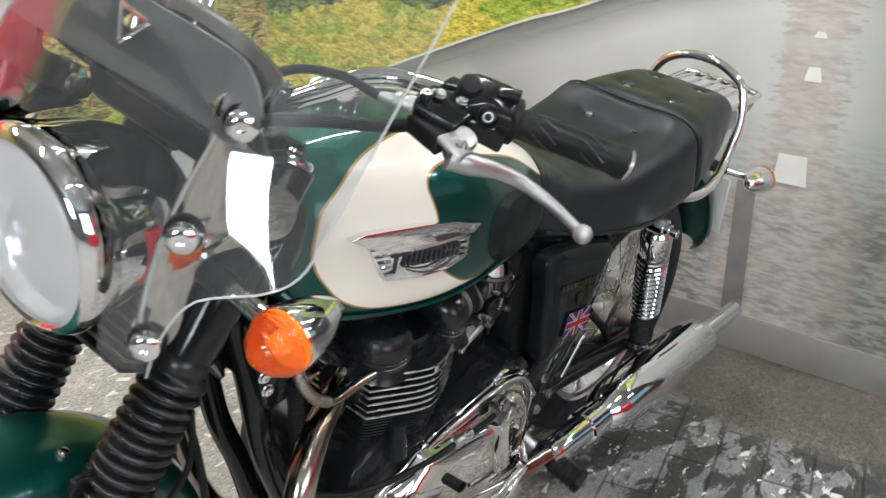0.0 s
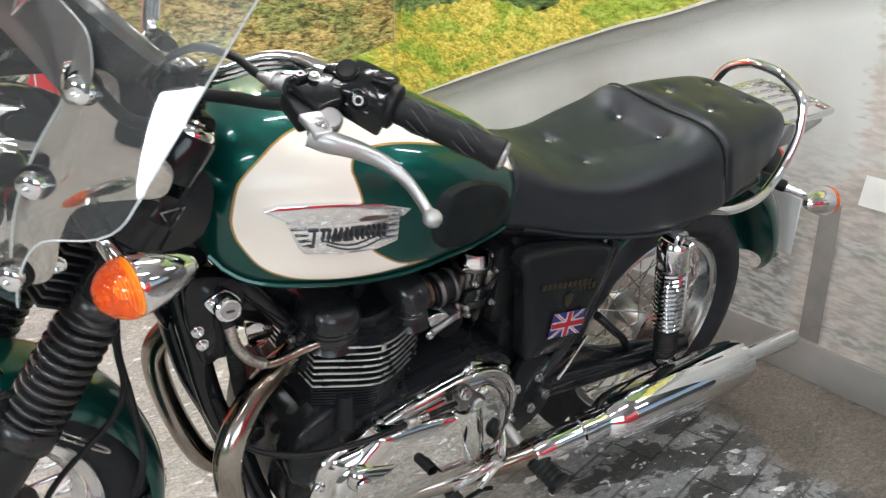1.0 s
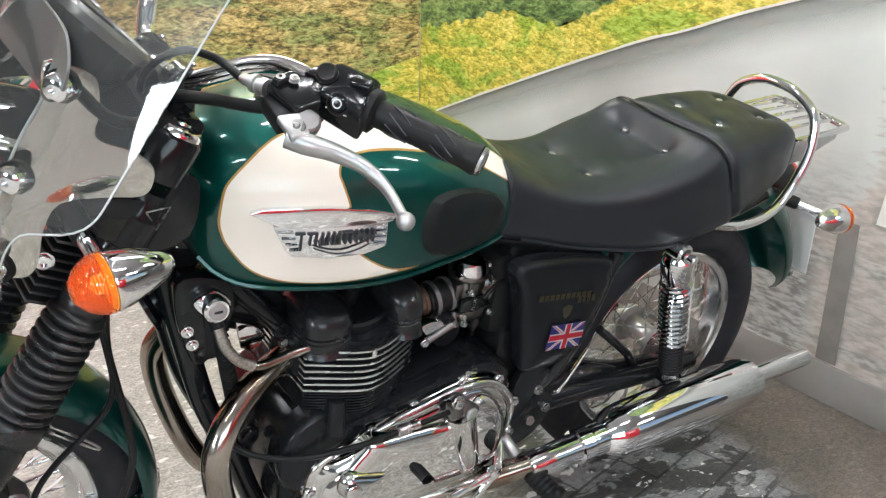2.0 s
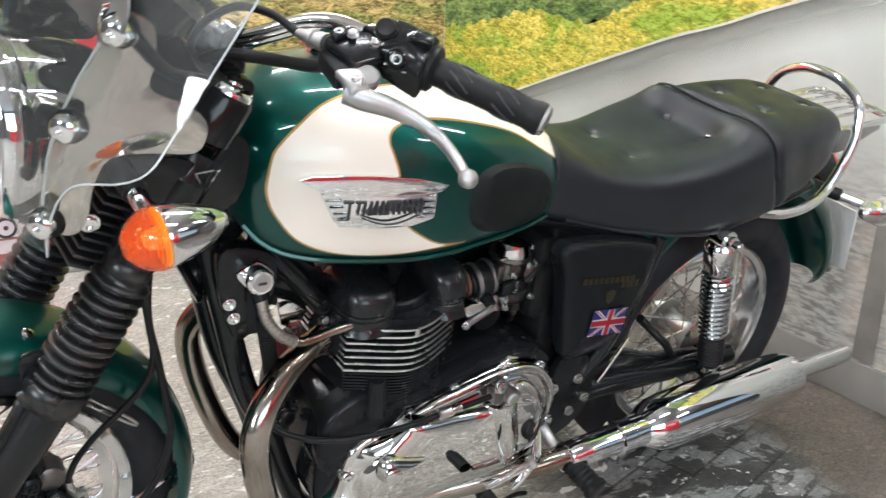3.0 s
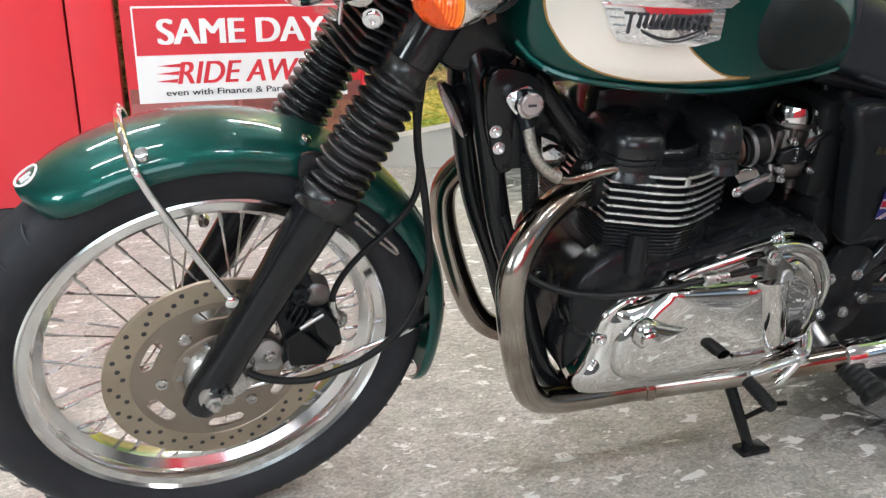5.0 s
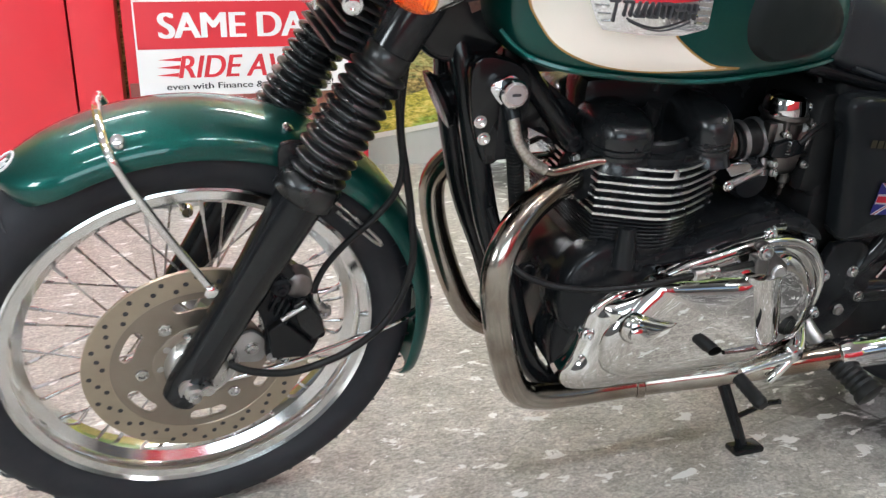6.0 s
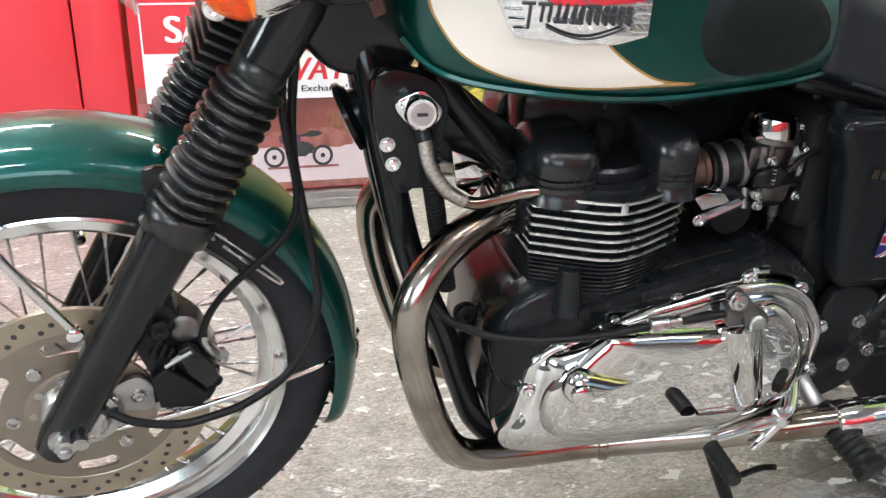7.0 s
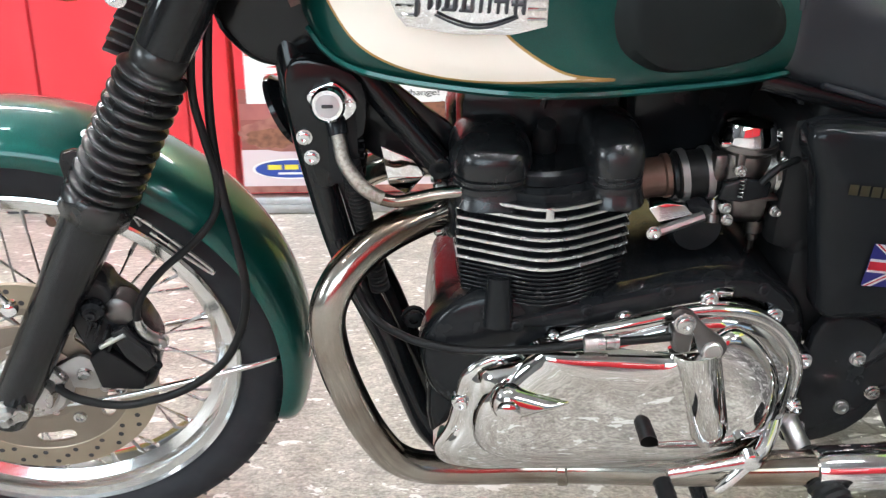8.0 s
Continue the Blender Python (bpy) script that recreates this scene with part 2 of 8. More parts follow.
def tube(pts, r, n=10, per=0, cap=True):
    """A round bar along pts; per > 0 smooths the way; r a number or one for each given point."""
    rs = r if isinstance(r, (list, tuple)) else None
    path = [Vector(p) for p in pts]
    if per:
        m = len(path)
        path = spline(path, per)
        if rs:
            rs = [rs[min(i // per, m - 1)] + (rs[min(i // per + 1, m - 1)] - rs[min(i // per, m - 1)]) * (i % per) / per for i in range(len(path))]
    rings, up = [], None
    for i, p in enumerate(path):
        d = (path[min(i + 1, len(path) - 1)] - path[max(i - 1, 0)]).normalized()
        if up is None:
            up = d.orthogonal().normalized()
        up = (up - d * up.dot(d)).normalized()
        side = d.cross(up)
        rr = rs[i] if rs else r
        rings.append([p + (up * math.cos(a) + side * math.sin(a)) * rr for a in (2 * math.pi * k / n for k in range(n))])
    return loft(rings, cap=cap)


def axis_matrix(at, direction):
    d = Vector(direction).normalized()
    return Matrix.Translation(at) @ d.to_track_quat("Z", "Y").to_matrix().to_4x4()


def lathe(profile, at=(0, 0, 0), direction=(0, 0, 1), n=32, smooth=0, cap=True):
    """Turns (radius, height) pairs round an axis."""
    prof = [(p[0], p[1]) for p in (spline([(a, b, 0) for a, b in profile], smooth) if smooth else profile)]
    m = axis_matrix(at, direction)
    rings = [[m @ V(r * math.cos(a), r * math.sin(a), h) for a in (2 * math.pi * k / n for k in range(n))] for r, h in ((max(r, 1e-4), h) for r, h in prof)]
    return loft(rings, cap=cap)


def ring(profile, at, direction, n=64):
    """Turns a closed outline of (radius, height) round an axis: tyres, rims, bezels."""
    m = axis_matrix(at, direction)
    rings = [[m @ V(r * math.cos(a), r * math.sin(a), h) for r, h in profile] for a in (2 * math.pi * k / n for k in range(n))]
    return _ringloft(rings)


def _ringloft(rings):
    bm = bmesh.new()
    rows = [[bm.verts.new(p) for p in r] for r in rings]
    n, m = len(rows), len(rows[0])
    for i in range(n):
        a, b = rows[i], rows[(i + 1) % n]
        for j in range(m):
            k = (j + 1) % m
            bm.faces.new((a[j], a[k], b[k], b[j]))
    bmesh.ops.recalc_face_normals(bm, faces=bm.faces)
    return bm


def bevel(bm, w, seg=2, angle=30):
    ed = [e for e in bm.edges if len(e.link_faces) == 2 and e.calc_face_angle(0) > radians(angle)]
    bmesh.ops.bevel(bm, geom=ed, offset=w, segments=seg, profile=0.5, affect="EDGES", clamp_overlap=True)
    return bm


def box(cx, cy, cz, sx, sy, sz, r=0.0, seg=2, m=None):
    bm = bmesh.new()
    bmesh.ops.create_cube(bm, size=1, matrix=Matrix.Translation((cx, cy, cz)) @ Matrix.Diagonal((sx, sy, sz, 1)))
    if r:
        bevel(bm, r, seg)
    if m:
        bm.transform(m)
    return bm


def prism(poly, y0, y1, r=0.0, seg=2, angle=30):
    """An outline in x and z, carried from y0 to y1."""
    bm = bmesh.new()
    a = [bm.verts.new((x, y0, z)) for x, z in poly]
    b = [bm.verts.new((x, y1, z)) for x, z in poly]
    bm.faces.new(a)
    bm.faces.new(b[::-1])
    for i in range(len(poly)):
        j = (i + 1) % len(poly)
        bm.faces.new((a[i], b[i], b[j], a[j]))
    bmesh.ops.recalc_face_normals(bm, faces=bm.faces)
    if r:
        bevel(bm, r, seg, angle)
    return bm


def smooth2(poly, per=5):
    return [(p.x, p.y) for p in spline([(a, b, 0) for a, b in poly], per, True)]


def part(name, bm, material, parent=None, label="", m=MB, sharp=38):
    """Links a bmesh as one mesh object under a thing or a part."""
    if m is not None:
        bm.transform(m)
    me = bpy.data.meshes.new(name)
    bm.to_mesh(me)
    bm.free()
    me.materials.append(material)
    for p in me.polygons:
        p.use_smooth = True
    me.set_sharp_from_angle(angle=radians(sharp))
    ob = new(name, me)
    if parent is not None:
        ob.parent = parent
    if label:
        ob["label"] = label
    return ob


def hexbolt(at, direction, r=0.006, h=0.006):
    """A bolt head with a washer flange and a socket rim."""
    return lathe([(r * 1.25, 0), (r * 1.25, h * 0.25), (r, h * 0.3), (r, h * 0.9), (r * 0.85, h), (r * 0.45, h), (r * 0.45, h * 0.6)], at, direction, 12)


def text(s, size, m, material, name, parent, label="", shear=0.0, bold=0.0, depth=0.0008):
    c = bpy.data.curves.new(name, "FONT")
    c.body, c.size, c.extrude, c.shear, c.offset = s, size, depth, shear, bold
    tmp = bpy.data.objects.new("tmp_text", c)
    scene.collection.objects.link(tmp)
    bpy.context.view_layer.update()
    me = bpy.data.meshes.new_from_object(tmp.evaluated_get(bpy.context.evaluated_depsgraph_get()))
    bpy.data.objects.remove(tmp)
    me.transform(m)
    me.materials.clear()
    me.materials.append(material)
    ob = new(name, me)
    ob.parent = parent
    if label:
        ob["label"] = label
    return ob


# ---- structure ----


def floor_material():
    m = bpy.data.materials.new("worn_concrete")
    m.use_nodes = True
    nt = m.node_tree
    b = nt.nodes["Principled BSDF"]
    L = nt.links.new
    tc = nt.nodes.new("ShaderNodeTexCoord")
    big = node(nt, "ShaderNodeTexNoise", i2=1.6, i3=6.0)
    mid = node(nt, "ShaderNodeTexNoise", i2=9.0, i3=8.0)
    fine = node(nt, "ShaderNodeTexNoise", i2=160.0, i3=6.0)
    for n in (big, mid, fine):
        L(tc.outputs["Object"], n.inputs["Vector"])
    c1 = nt.nodes.new("ShaderNodeMix")
    c1.data_type = "RGBA"
    c1.inputs[6].default_value, c1.inputs[7].default_value = (0.42, 0.395, 0.355, 1), (0.60, 0.57, 0.52, 1)
    r1 = node(nt, "ShaderNodeMapRange", i1=0.35, i2=0.65)
    L(mid.outputs[0], r1.inputs[0])
    L(r1.outputs[0], c1.inputs[0])
    c2 = nt.nodes.new("ShaderNodeMix")
    c2.data_type = "RGBA"
    c2.blend_type = "MULTIPLY"
    c2.inputs[0].default_value = 0.7
    r2 = node(nt, "ShaderNodeMapRange", i1=0.3, i2=0.7, i3=0.55, i4=1.2)
    L(fine.outputs[0], r2.inputs[0])
    L(c1.outputs[2], c2.inputs[6])
    L(r2.outputs[0], c2.inputs[7])
    # scuffs that run one way, and coarse aggregate
    mps = nt.nodes.new("ShaderNodeMapping")
    mps.inputs["Scale"].default_value = (1.0, 1.7, 1.0)
    mps.inputs["Rotation"].default_value = (0, 0, radians(-35))
    L(tc.outputs["Object"], mps.inputs[0])
    scuff = node(nt, "ShaderNodeTexNoise", i2=52.0, i3=8.0, i4=0.68, i8=1.2)
    L(mps.outputs[0], scuff.inputs["Vector"])
    rs = node(nt, "ShaderNodeMapRange", i1=0.38, i2=0.62, i3=0.52, i4=1.18)
    L(scuff.outputs[0], rs.inputs[0])
    c2b = nt.nodes.new("ShaderNodeMix")
    c2b.data_type = "RGBA"
    c2b.blend_type = "MULTIPLY"
    c2b.inputs[0].default_value = 0.85
    L(c2.outputs[2], c2b.inputs[6])
    L(rs.outputs[0], c2b.inputs[7])
    # darker, slabbed and flaking zone towards the end wall
    sep = nt.nodes.new("ShaderNodeSeparateXYZ")
    L(tc.outputs["Object"], sep.inputs[0])
    edge = node(nt, "ShaderNodeMath", i1=0.5)
    edge.operation = "MULTIPLY_ADD"
    L(big.outputs[0], edge.inputs[0])
    L(sep.outputs[0], edge.inputs[2])
    zone = node(nt, "ShaderNodeMapRange", i1=1.32, i2=1.48)
    L(edge.outputs[0], zone.inputs[0])
    zend = node(nt, "ShaderNodeMapRange", i1=1.98, i2=2.06, i3=1.0, i4=0.0)
    L(edge.outputs[0], zend.inputs[0])
    zm = nt.nodes.new("ShaderNodeMath")
    zm.operation = "MULTIPLY"
    L(zone.outputs[0], zm.inputs[0])
    L(zend.outputs[0], zm.inputs[1])
    mp = nt.nodes.new("ShaderNodeMapping")
    mp.inputs["Scale"].default_value = (1.0, 1.9, 1.0)
    mp.inputs["Rotation"].default_value = (0, 0, radians(28))
    L(tc.outputs["Object"], mp.inputs[0])
    worn = node(nt, "ShaderNodeTexNoise", i2=7.0, i3=10.0, i4=0.66, i8=0.6)
    L(mp.outputs[0], worn.inputs["Vector"])
    wr = node(nt, "ShaderNodeMapRange", i1=0.50, i2=0.54)
    L(worn.outputs[0], wr.inputs[0])
    paint = nt.nodes.new("ShaderNodeMix")
    paint.data_type = "RGBA"
    paint.inputs[6].default_value, paint.inputs[7].default_value = (0.085, 0.083, 0.080, 1), (0.36, 0.36, 0.355, 1)
    L(wr.outputs[0], paint.inputs[0])
    pm = nt.nodes.new("ShaderNodeMix")
    pm.data_type = "RGBA"
    pm.blend_type = "MULTIPLY"
    pm.inputs[0].default_value = 0.75
    L(paint.outputs[2], pm.inputs[6])
    L(rs.outputs[0], pm.inputs[7])
    # joints between narrow slabs
    mpb = nt.nodes.new("ShaderNodeMapping")
    mpb.inputs["Rotation"].default_value = (0, 0, radians(-14))
    L(tc.outputs["Object"], mpb.inputs[0])
    slabs = nt.nodes.new("ShaderNodeTexBrick")
    slabs.inputs["Scale"].default_value = 1.0
    slabs.inputs["Mortar Size"].default_value = 0.004
    slabs.inputs["Mortar Smooth"].default_value = 0.3
    slabs.inputs["Brick Width"].default_value, slabs.inputs["Row Height"].default_value = 0.34, 0.105
    slabs.inputs["Color1"].default_value, slabs.inputs["Color2"].default_value, slabs.inputs["Mortar"].default_value = (1, 1, 1, 1), (0.72, 0.72, 0.72, 1), (0.25, 0.25, 0.25, 1)
    L(mpb.outputs[0], slabs.inputs["Vector"])
    pj = nt.nodes.new("ShaderNodeMix")
    pj.data_type = "RGBA"
    pj.blend_type = "MULTIPLY"
    pj.inputs[0].default_value = 0.9
    L(pm.outputs[2], pj.inputs[6])
    L(slabs.outputs["Color"], pj.inputs[7])
    c3 = nt.nodes.new("ShaderNodeMix")
    c3.data_type = "RGBA"
    # brown floor next to the wall, with the shadow there put into the colour
    far = nt.nodes.new("ShaderNodeMix")
    far.data_type = "RGBA"
    far.blend_type = "MULTIPLY"
    far.inputs[7].default_value = (0.36, 0.325, 0.295, 1)
    zf = node(nt, "ShaderNodeMapRange", i1=1.90, i2=2.02)
    L(edge.outputs[0], zf.inputs[0])
    L(zf.outputs[0], far.inputs[0])
    L(c2b.outputs[2], far.inputs[6])
    L(zm.outputs[0], c3.inputs[0])
    L(far.outputs[2], c3.inputs[6])
    L(pj.outputs[2], c3.inputs[7])
    # pale flakes of old paint, scattered
    # flakes of old pale paint, ragged, in two sizes
    fl = node(nt, "ShaderNodeTexNoise", i2=15.0, i3=7.0, i4=0.58, i8=0.4)
    fs = node(nt, "ShaderNodeTexNoise", i2=44.0, i3=5.0, i4=0.55, i8=0.3)
    L(mp.outputs[0], fl.inputs["Vector"])
    L(tc.outputs["Object"], fs.inputs["Vector"])
    fr = node(nt, "ShaderNodeMapRange", i1=0.610, i2=0.628)
    L(fl.outputs[0], fr.inputs[0])
    f2 = node(nt, "ShaderNodeMapRange", i1=0.675, i2=0.69)
    L(fs.outputs[0], f2.inputs[0])
    fm = nt.nodes.new("ShaderNodeMath")
    fm.operation = "MAXIMUM"
    L(fr.outputs[0], fm.inputs[0])
    L(f2.outputs[0], fm.inputs[1])
    c4 = nt.nodes.new("ShaderNodeMix")
    c4.data_type = "RGBA"
    c4.inputs[7].default_value = (0.78, 0.78, 0.76, 1)
    keep = node(nt, "ShaderNodeMapRange", i1=0.0, i2=1.0, i3=1.0, i4=0.06)
    L(zf.outputs[0], keep.inputs[0])
    fk = nt.nodes.new("ShaderNodeMath")
    fk.operation = "MULTIPLY"
    L(fm.outputs[0], fk.inputs[0])
    L(keep.outputs[0], fk.inputs[1])
    L(fk.outputs[0], c4.inputs[0])
    L(c3.outputs[2], c4.inputs[6])
    L(c4.outputs[2], b.inputs["Base Color"])
    rr = node(nt, "ShaderNodeMapRange", i1=0.3, i2=0.7, i3=0.32, i4=0.6)
    L(mid.outputs[0], rr.inputs[0])
    L(rr.outputs[0], b.inputs["Roughness"])
    bp = node(nt, "ShaderNodeBump", i0=0.35, i1=0.004)
    L(fine.outputs[0], bp.inputs["Height"])
    L(bp.outputs[0], b.inputs["Normal"])
    return m


FLOOR = floor_material()
PLASTER = mat("painted_plaster", (0.19, 0.19, 0.195), 0.7, vary=0.2, vary_scale=2, bump=0.1, bump_scale=150)
CEIL = mat("ceiling_paint", (0.34, 0.34, 0.34), 0.8, vary=0.15, vary_scale=3)


def foliage_material(name, dark, mid, high, accent, scale, accent_share=0.45):
    """A printed bank of grasses: soft drifts of colour broken by fine leafy grain."""
    m = bpy.data.materials.new(name)
    m.use_nodes = True
    nt = m.node_tree
    L = nt.links.new
    b = nt.nodes["Principled BSDF"]
    tc = nt.nodes.new("ShaderNodeTexCoord")
    mp = nt.nodes.new("ShaderNodeMapping")
    mp.inputs["Scale"].default_value = (1, 1, 2.5)
    L(tc.outputs["Object"], mp.inputs[0])
    grain = node(nt, "ShaderNodeTexNoise", i2=scale * 2.6, i3=12.0, i4=0.70, i8=0.6)
    drift = node(nt, "ShaderNodeTexNoise", i2=scale * 0.22, i3=6.0, i4=0.6, i8=0.8)
    tuft = node(nt, "ShaderNodeTexNoise", i2=scale * 0.9, i3=8.0, i4=0.66, i8=1.0)
    for n in (grain, drift, tuft):
        L(mp.outputs[0], n.inputs["Vector"])
    # tufts and grain together choose dark gap, body, bright tip
    ad = node(nt, "ShaderNodeMath", i1=0.50)
    ad.operation = "MULTIPLY_ADD"
    L(grain.outputs[0], ad.inputs[0])
    hf = node(nt, "ShaderNodeMath", i1=0.50)
    hf.operation = "MULTIPLY"
    L(tuft.outputs[0], hf.inputs[0])
    L(hf.outputs[0], ad.inputs[2])
    ramp = nt.nodes.new("ShaderNodeValToRGB")
    e = ramp.color_ramp.elements
    e[0].position, e[0].color = 0.42, (*dark, 1)
    e[1].position, e[1].color = 0.585, (*high, 1)
    k = e.new(0.49)
    k.color = (*mid, 1)
    L(ad.outputs[0], ramp.inputs[0])
    ac = nt.nodes.new("ShaderNodeMix")
    ac.data_type = "RGBA"
    am = nt.nodes.new("ShaderNodeMix")
    am.data_type = "RGBA"
    am.blend_type = "MULTIPLY"
    am.inputs[0].default_value = 1.0
    am.inputs[7].default_value = (*accent, 1)
    L(ramp.outputs[0], am.inputs[6])
    r2 = node(nt, "ShaderNodeMapRange", i1=0.46, i2=0.58, i4=accent_share)
    L(drift.outputs[0], r2.inputs[0])
    L(r2.outputs[0], ac.inputs[0])
    L(ramp.outputs[0], ac.inputs[6])
    L(am.outputs[2], ac.inputs[7])
    L(ac.outputs[2], b.inputs["Base Color"])
    b.inputs["Roughness"].default_value = 0.45
    return m


VERGE = foliage_material("printed_verge", (0.26, 0.26, 0.045), (0.62, 0.52, 0.06), (0.95, 0.80, 0.26), (0.45, 0.78, 0.50), 19, 0.9)
HEDGE = foliage_material("printed_hedge", (0.06, 0.055, 0.02), (0.36, 0.25, 0.07), (0.80, 0.60, 0.26), (0.50, 0.78, 0.65), 18, 0.9)
BUSH = foliage_material("printed_bushes", (0.03, 0.055, 0.02), (0.11, 0.18, 0.05), (0.36, 0.45, 0.16), (0.7, 0.9, 0.8), 13)


def road_material():
    m = bpy.data.materials.new("printed_road")
    m.use_nodes = True
    nt = m.node_tree
    L = nt.links.new
    b = nt.nodes["Principled BSDF"]
    tc = nt.nodes.new("ShaderNodeTexCoord")
    mp = nt.nodes.new("ShaderNodeMapping")
    mp.inputs["Scale"].default_value = (1, 1, 3.5)
    L(tc.outputs["Object"], mp.inputs[0])
    n1 = node(nt, "ShaderNodeTexNoise", i2=2.2, i3=8.0)
    n2 = node(nt, "ShaderNodeTexNoise", i2=26.0, i3=8.0)
    L(tc.outputs["Object"], n1.inputs["Vector"])
    L(mp.outputs[0], n2.inputs["Vector"])
    ramp = nt.nodes.new("ShaderNodeValToRGB")
    e = ramp.color_ramp.elements
    e[0].position, e[0].color = 0.3, (0.49, 0.505, 0.47, 1)
    e[1].position, e[1].color = 0.7, (0.65, 0.67, 0.635, 1)
    L(n1.outputs[0], ramp.inputs[0])
    # worn stone setts low down, in streaky courses
    sep = nt.nodes.new("ShaderNodeSeparateXYZ")
    L(tc.outputs["Object"], sep.inputs[0])
    low = node(nt, "ShaderNodeMapRange", i1=0.42, i2=0.7, i3=0.85, i4=0.0)
    L(sep.outputs[2], low.inputs[0])
    streak = nt.nodes.new("ShaderNodeValToRGB")
    s = streak.color_ramp.elements
    s[0].position, s[0].color = 0.38, (0.17, 0.163, 0.145, 1)
    s[1].position, s[1].color = 0.60, (0.48, 0.475, 0.445, 1)
    L(n2.outputs[0], streak.inputs[0])
    mx = nt.nodes.new("ShaderNodeMix")
    mx.data_type = "RGBA"
    side = node(nt, "ShaderNodeMapRange", i1=0.12, i2=0.36, i3=1.0, i4=0.0)
    L(sep.outputs[1], side.inputs[0])
    both = nt.nodes.new("ShaderNodeMath")
    both.operation = "MULTIPLY"
    L(low.outputs[0], both.inputs[0])
    L(side.outputs[0], both.inputs[1])
    L(both.outputs[0], mx.inputs[0])
    L(ramp.outputs[0], mx.inputs[6])
    L(streak.outputs[0], mx.inputs[7])
    # the warm worn column of setts: its width grows towards the foot
    off = node(nt, "ShaderNodeMath", i1=0.27)
    L(sep.outputs[1], off.inputs[0])
    dist = nt.nodes.new("ShaderNodeMath")
    dist.operation = "ABSOLUTE"
    L(off.outputs[0], dist.inputs[0])
    width = node(nt, "ShaderNodeMapRange", i1=0.45, i2=0.62, i3=0.19, i4=0.085)
    L(sep.outputs[2], width.inputs[0])
    rag = node(nt, "ShaderNodeMath", i1=0.17, i2=-0.085)
    rag.operation = "MULTIPLY_ADD"
    L(n2.outputs[0], rag.inputs[0])
    dsum = nt.nodes.new("ShaderNodeMath")
    L(dist.outputs[0], dsum.inputs[0])
    L(rag.outputs[0], dsum.inputs[1])
    rel = nt.nodes.new("ShaderNodeMath")
    rel.operation = "SUBTRACT"
    L(dsum.outputs[0], rel.inputs[0])
    L(width.outputs[0], rel.inputs[1])
    inm = node(nt, "ShaderNodeMapRange", i1=-0.018, i2=0.012, i3=0.8, i4=0.0)
    L(rel.outputs[0], inm.inputs[0])
    # broken into patches up the wall
    wv = nt.nodes.new("ShaderNodeMath")
    wv.operation = "SINE"
    ph = node(nt, "ShaderNodeMath", i1=26.0, i2=0.6)
    ph.operation = "MULTIPLY_ADD"
    L(sep.outputs[2], ph.inputs[0])
    L(ph.outputs[0], wv.inputs[0])
    gap = node(nt, "ShaderNodeMapRange", i1=-1.15, i2=-0.80)
    L(wv.outputs[0], gap.inputs[0])
    wm = nt.nodes.new("ShaderNodeMath")
    wm.operation = "MULTIPLY"
    L(inm.outputs[0], wm.inputs[0])
    L(gap.outputs[0], wm.inputs[1])
    warm = nt.nodes.new("ShaderNodeValToRGB")
    q = warm.color_ramp.elements
    q[0].position, q[0].color = 0.34, (0.42, 0.37, 0.325, 1)
    q[1].position, q[1].color = 0.66, (0.60, 0.53, 0.47, 1)
    L(n2.outputs[0], warm.inputs[0])
    m3 = nt.nodes.new("ShaderNodeMix")
    m3.data_type = "RGBA"
    L(wm.outputs[0], m3.inputs[0])
    L(mx.outputs[2], m3.inputs[6])
    L(warm.outputs[0], m3.inputs[7])
    # the wall dims beyond the worn column: that fall-off is put into the colour
    ys = node(nt, "ShaderNodeMapRange", i1=-0.46, i2=-0.30, i3=1.0, i4=0.0)
    L(sep.outputs[1], ys.inputs[0])
    m4 = nt.nodes.new("ShaderNodeMix")
    m4.data_type = "RGBA"
    m4.blend_type = "MULTIPLY"
    m4.inputs[7].default_value = (0.66, 0.65, 0.62, 1)
    L(ys.outputs[0], m4.inputs[0])
    L(m3.outputs[2], m4.inputs[6])
    L(m4.outputs[2], b.inputs["Base Color"])
    b.inputs["Roughness"].default_value = 0.42
    return m


ROAD = road_material()
PRINTWHITE = mat("printed_white_line", (0.86, 0.85, 0.80), 0.5, vary=0.3, vary_scale=12, grain=(0.6, 0.58, 0.52))
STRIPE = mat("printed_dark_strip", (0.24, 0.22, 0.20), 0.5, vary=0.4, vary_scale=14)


def slab(name, x0, x1, y0, y1, z0, z1, material, label, category, m=I4):
    ob = part(name, box((x0 + x1) / 2, (y0 + y1) / 2, (z0 + z1) / 2, x1 - x0, y1 - y0, z1 - z0), material, None, "", m)
    return tagged(ob, label, category, kind="structure")


slab("floor", -5, 6.9, -5, 2.9, -0.12, 0, FLOOR, "worn grey-brown concrete floor with flaking pale paint", "floor")
slab("ceiling", -5.2, 7.1, -5.2, 3.2, 3.0, 3.12, CEIL, "grey painted shop ceiling", "ceiling")
end_wall = slab("wall_east", 2.1, 2.3, -0.95, 3.2, -0.12, 3.0, ROAD, "wall covered with a printed mural of a country road", "wall")
slab("wall_far_east", 6.9, 7.1, -5.2, 3.2, -0.12, 3.0, PLASTER, "dark grey plastered wall", "wall")
slab("wall_north_east", 2.3, 6.9, 1.2, 1.4, -0.12, 3.0, PLASTER, "dark grey plastered wall", "wall")
ww = slab("wall_west", -5.2, -5, -5.2, -2.9, -0.12, 3.0, PLASTER, "dark grey plastered wall with one high window", "wall")
part("pier", box(-5.1, 0.73, 1.44, 0.2, 4.94, 3.12), PLASTER, ww, "", I4)
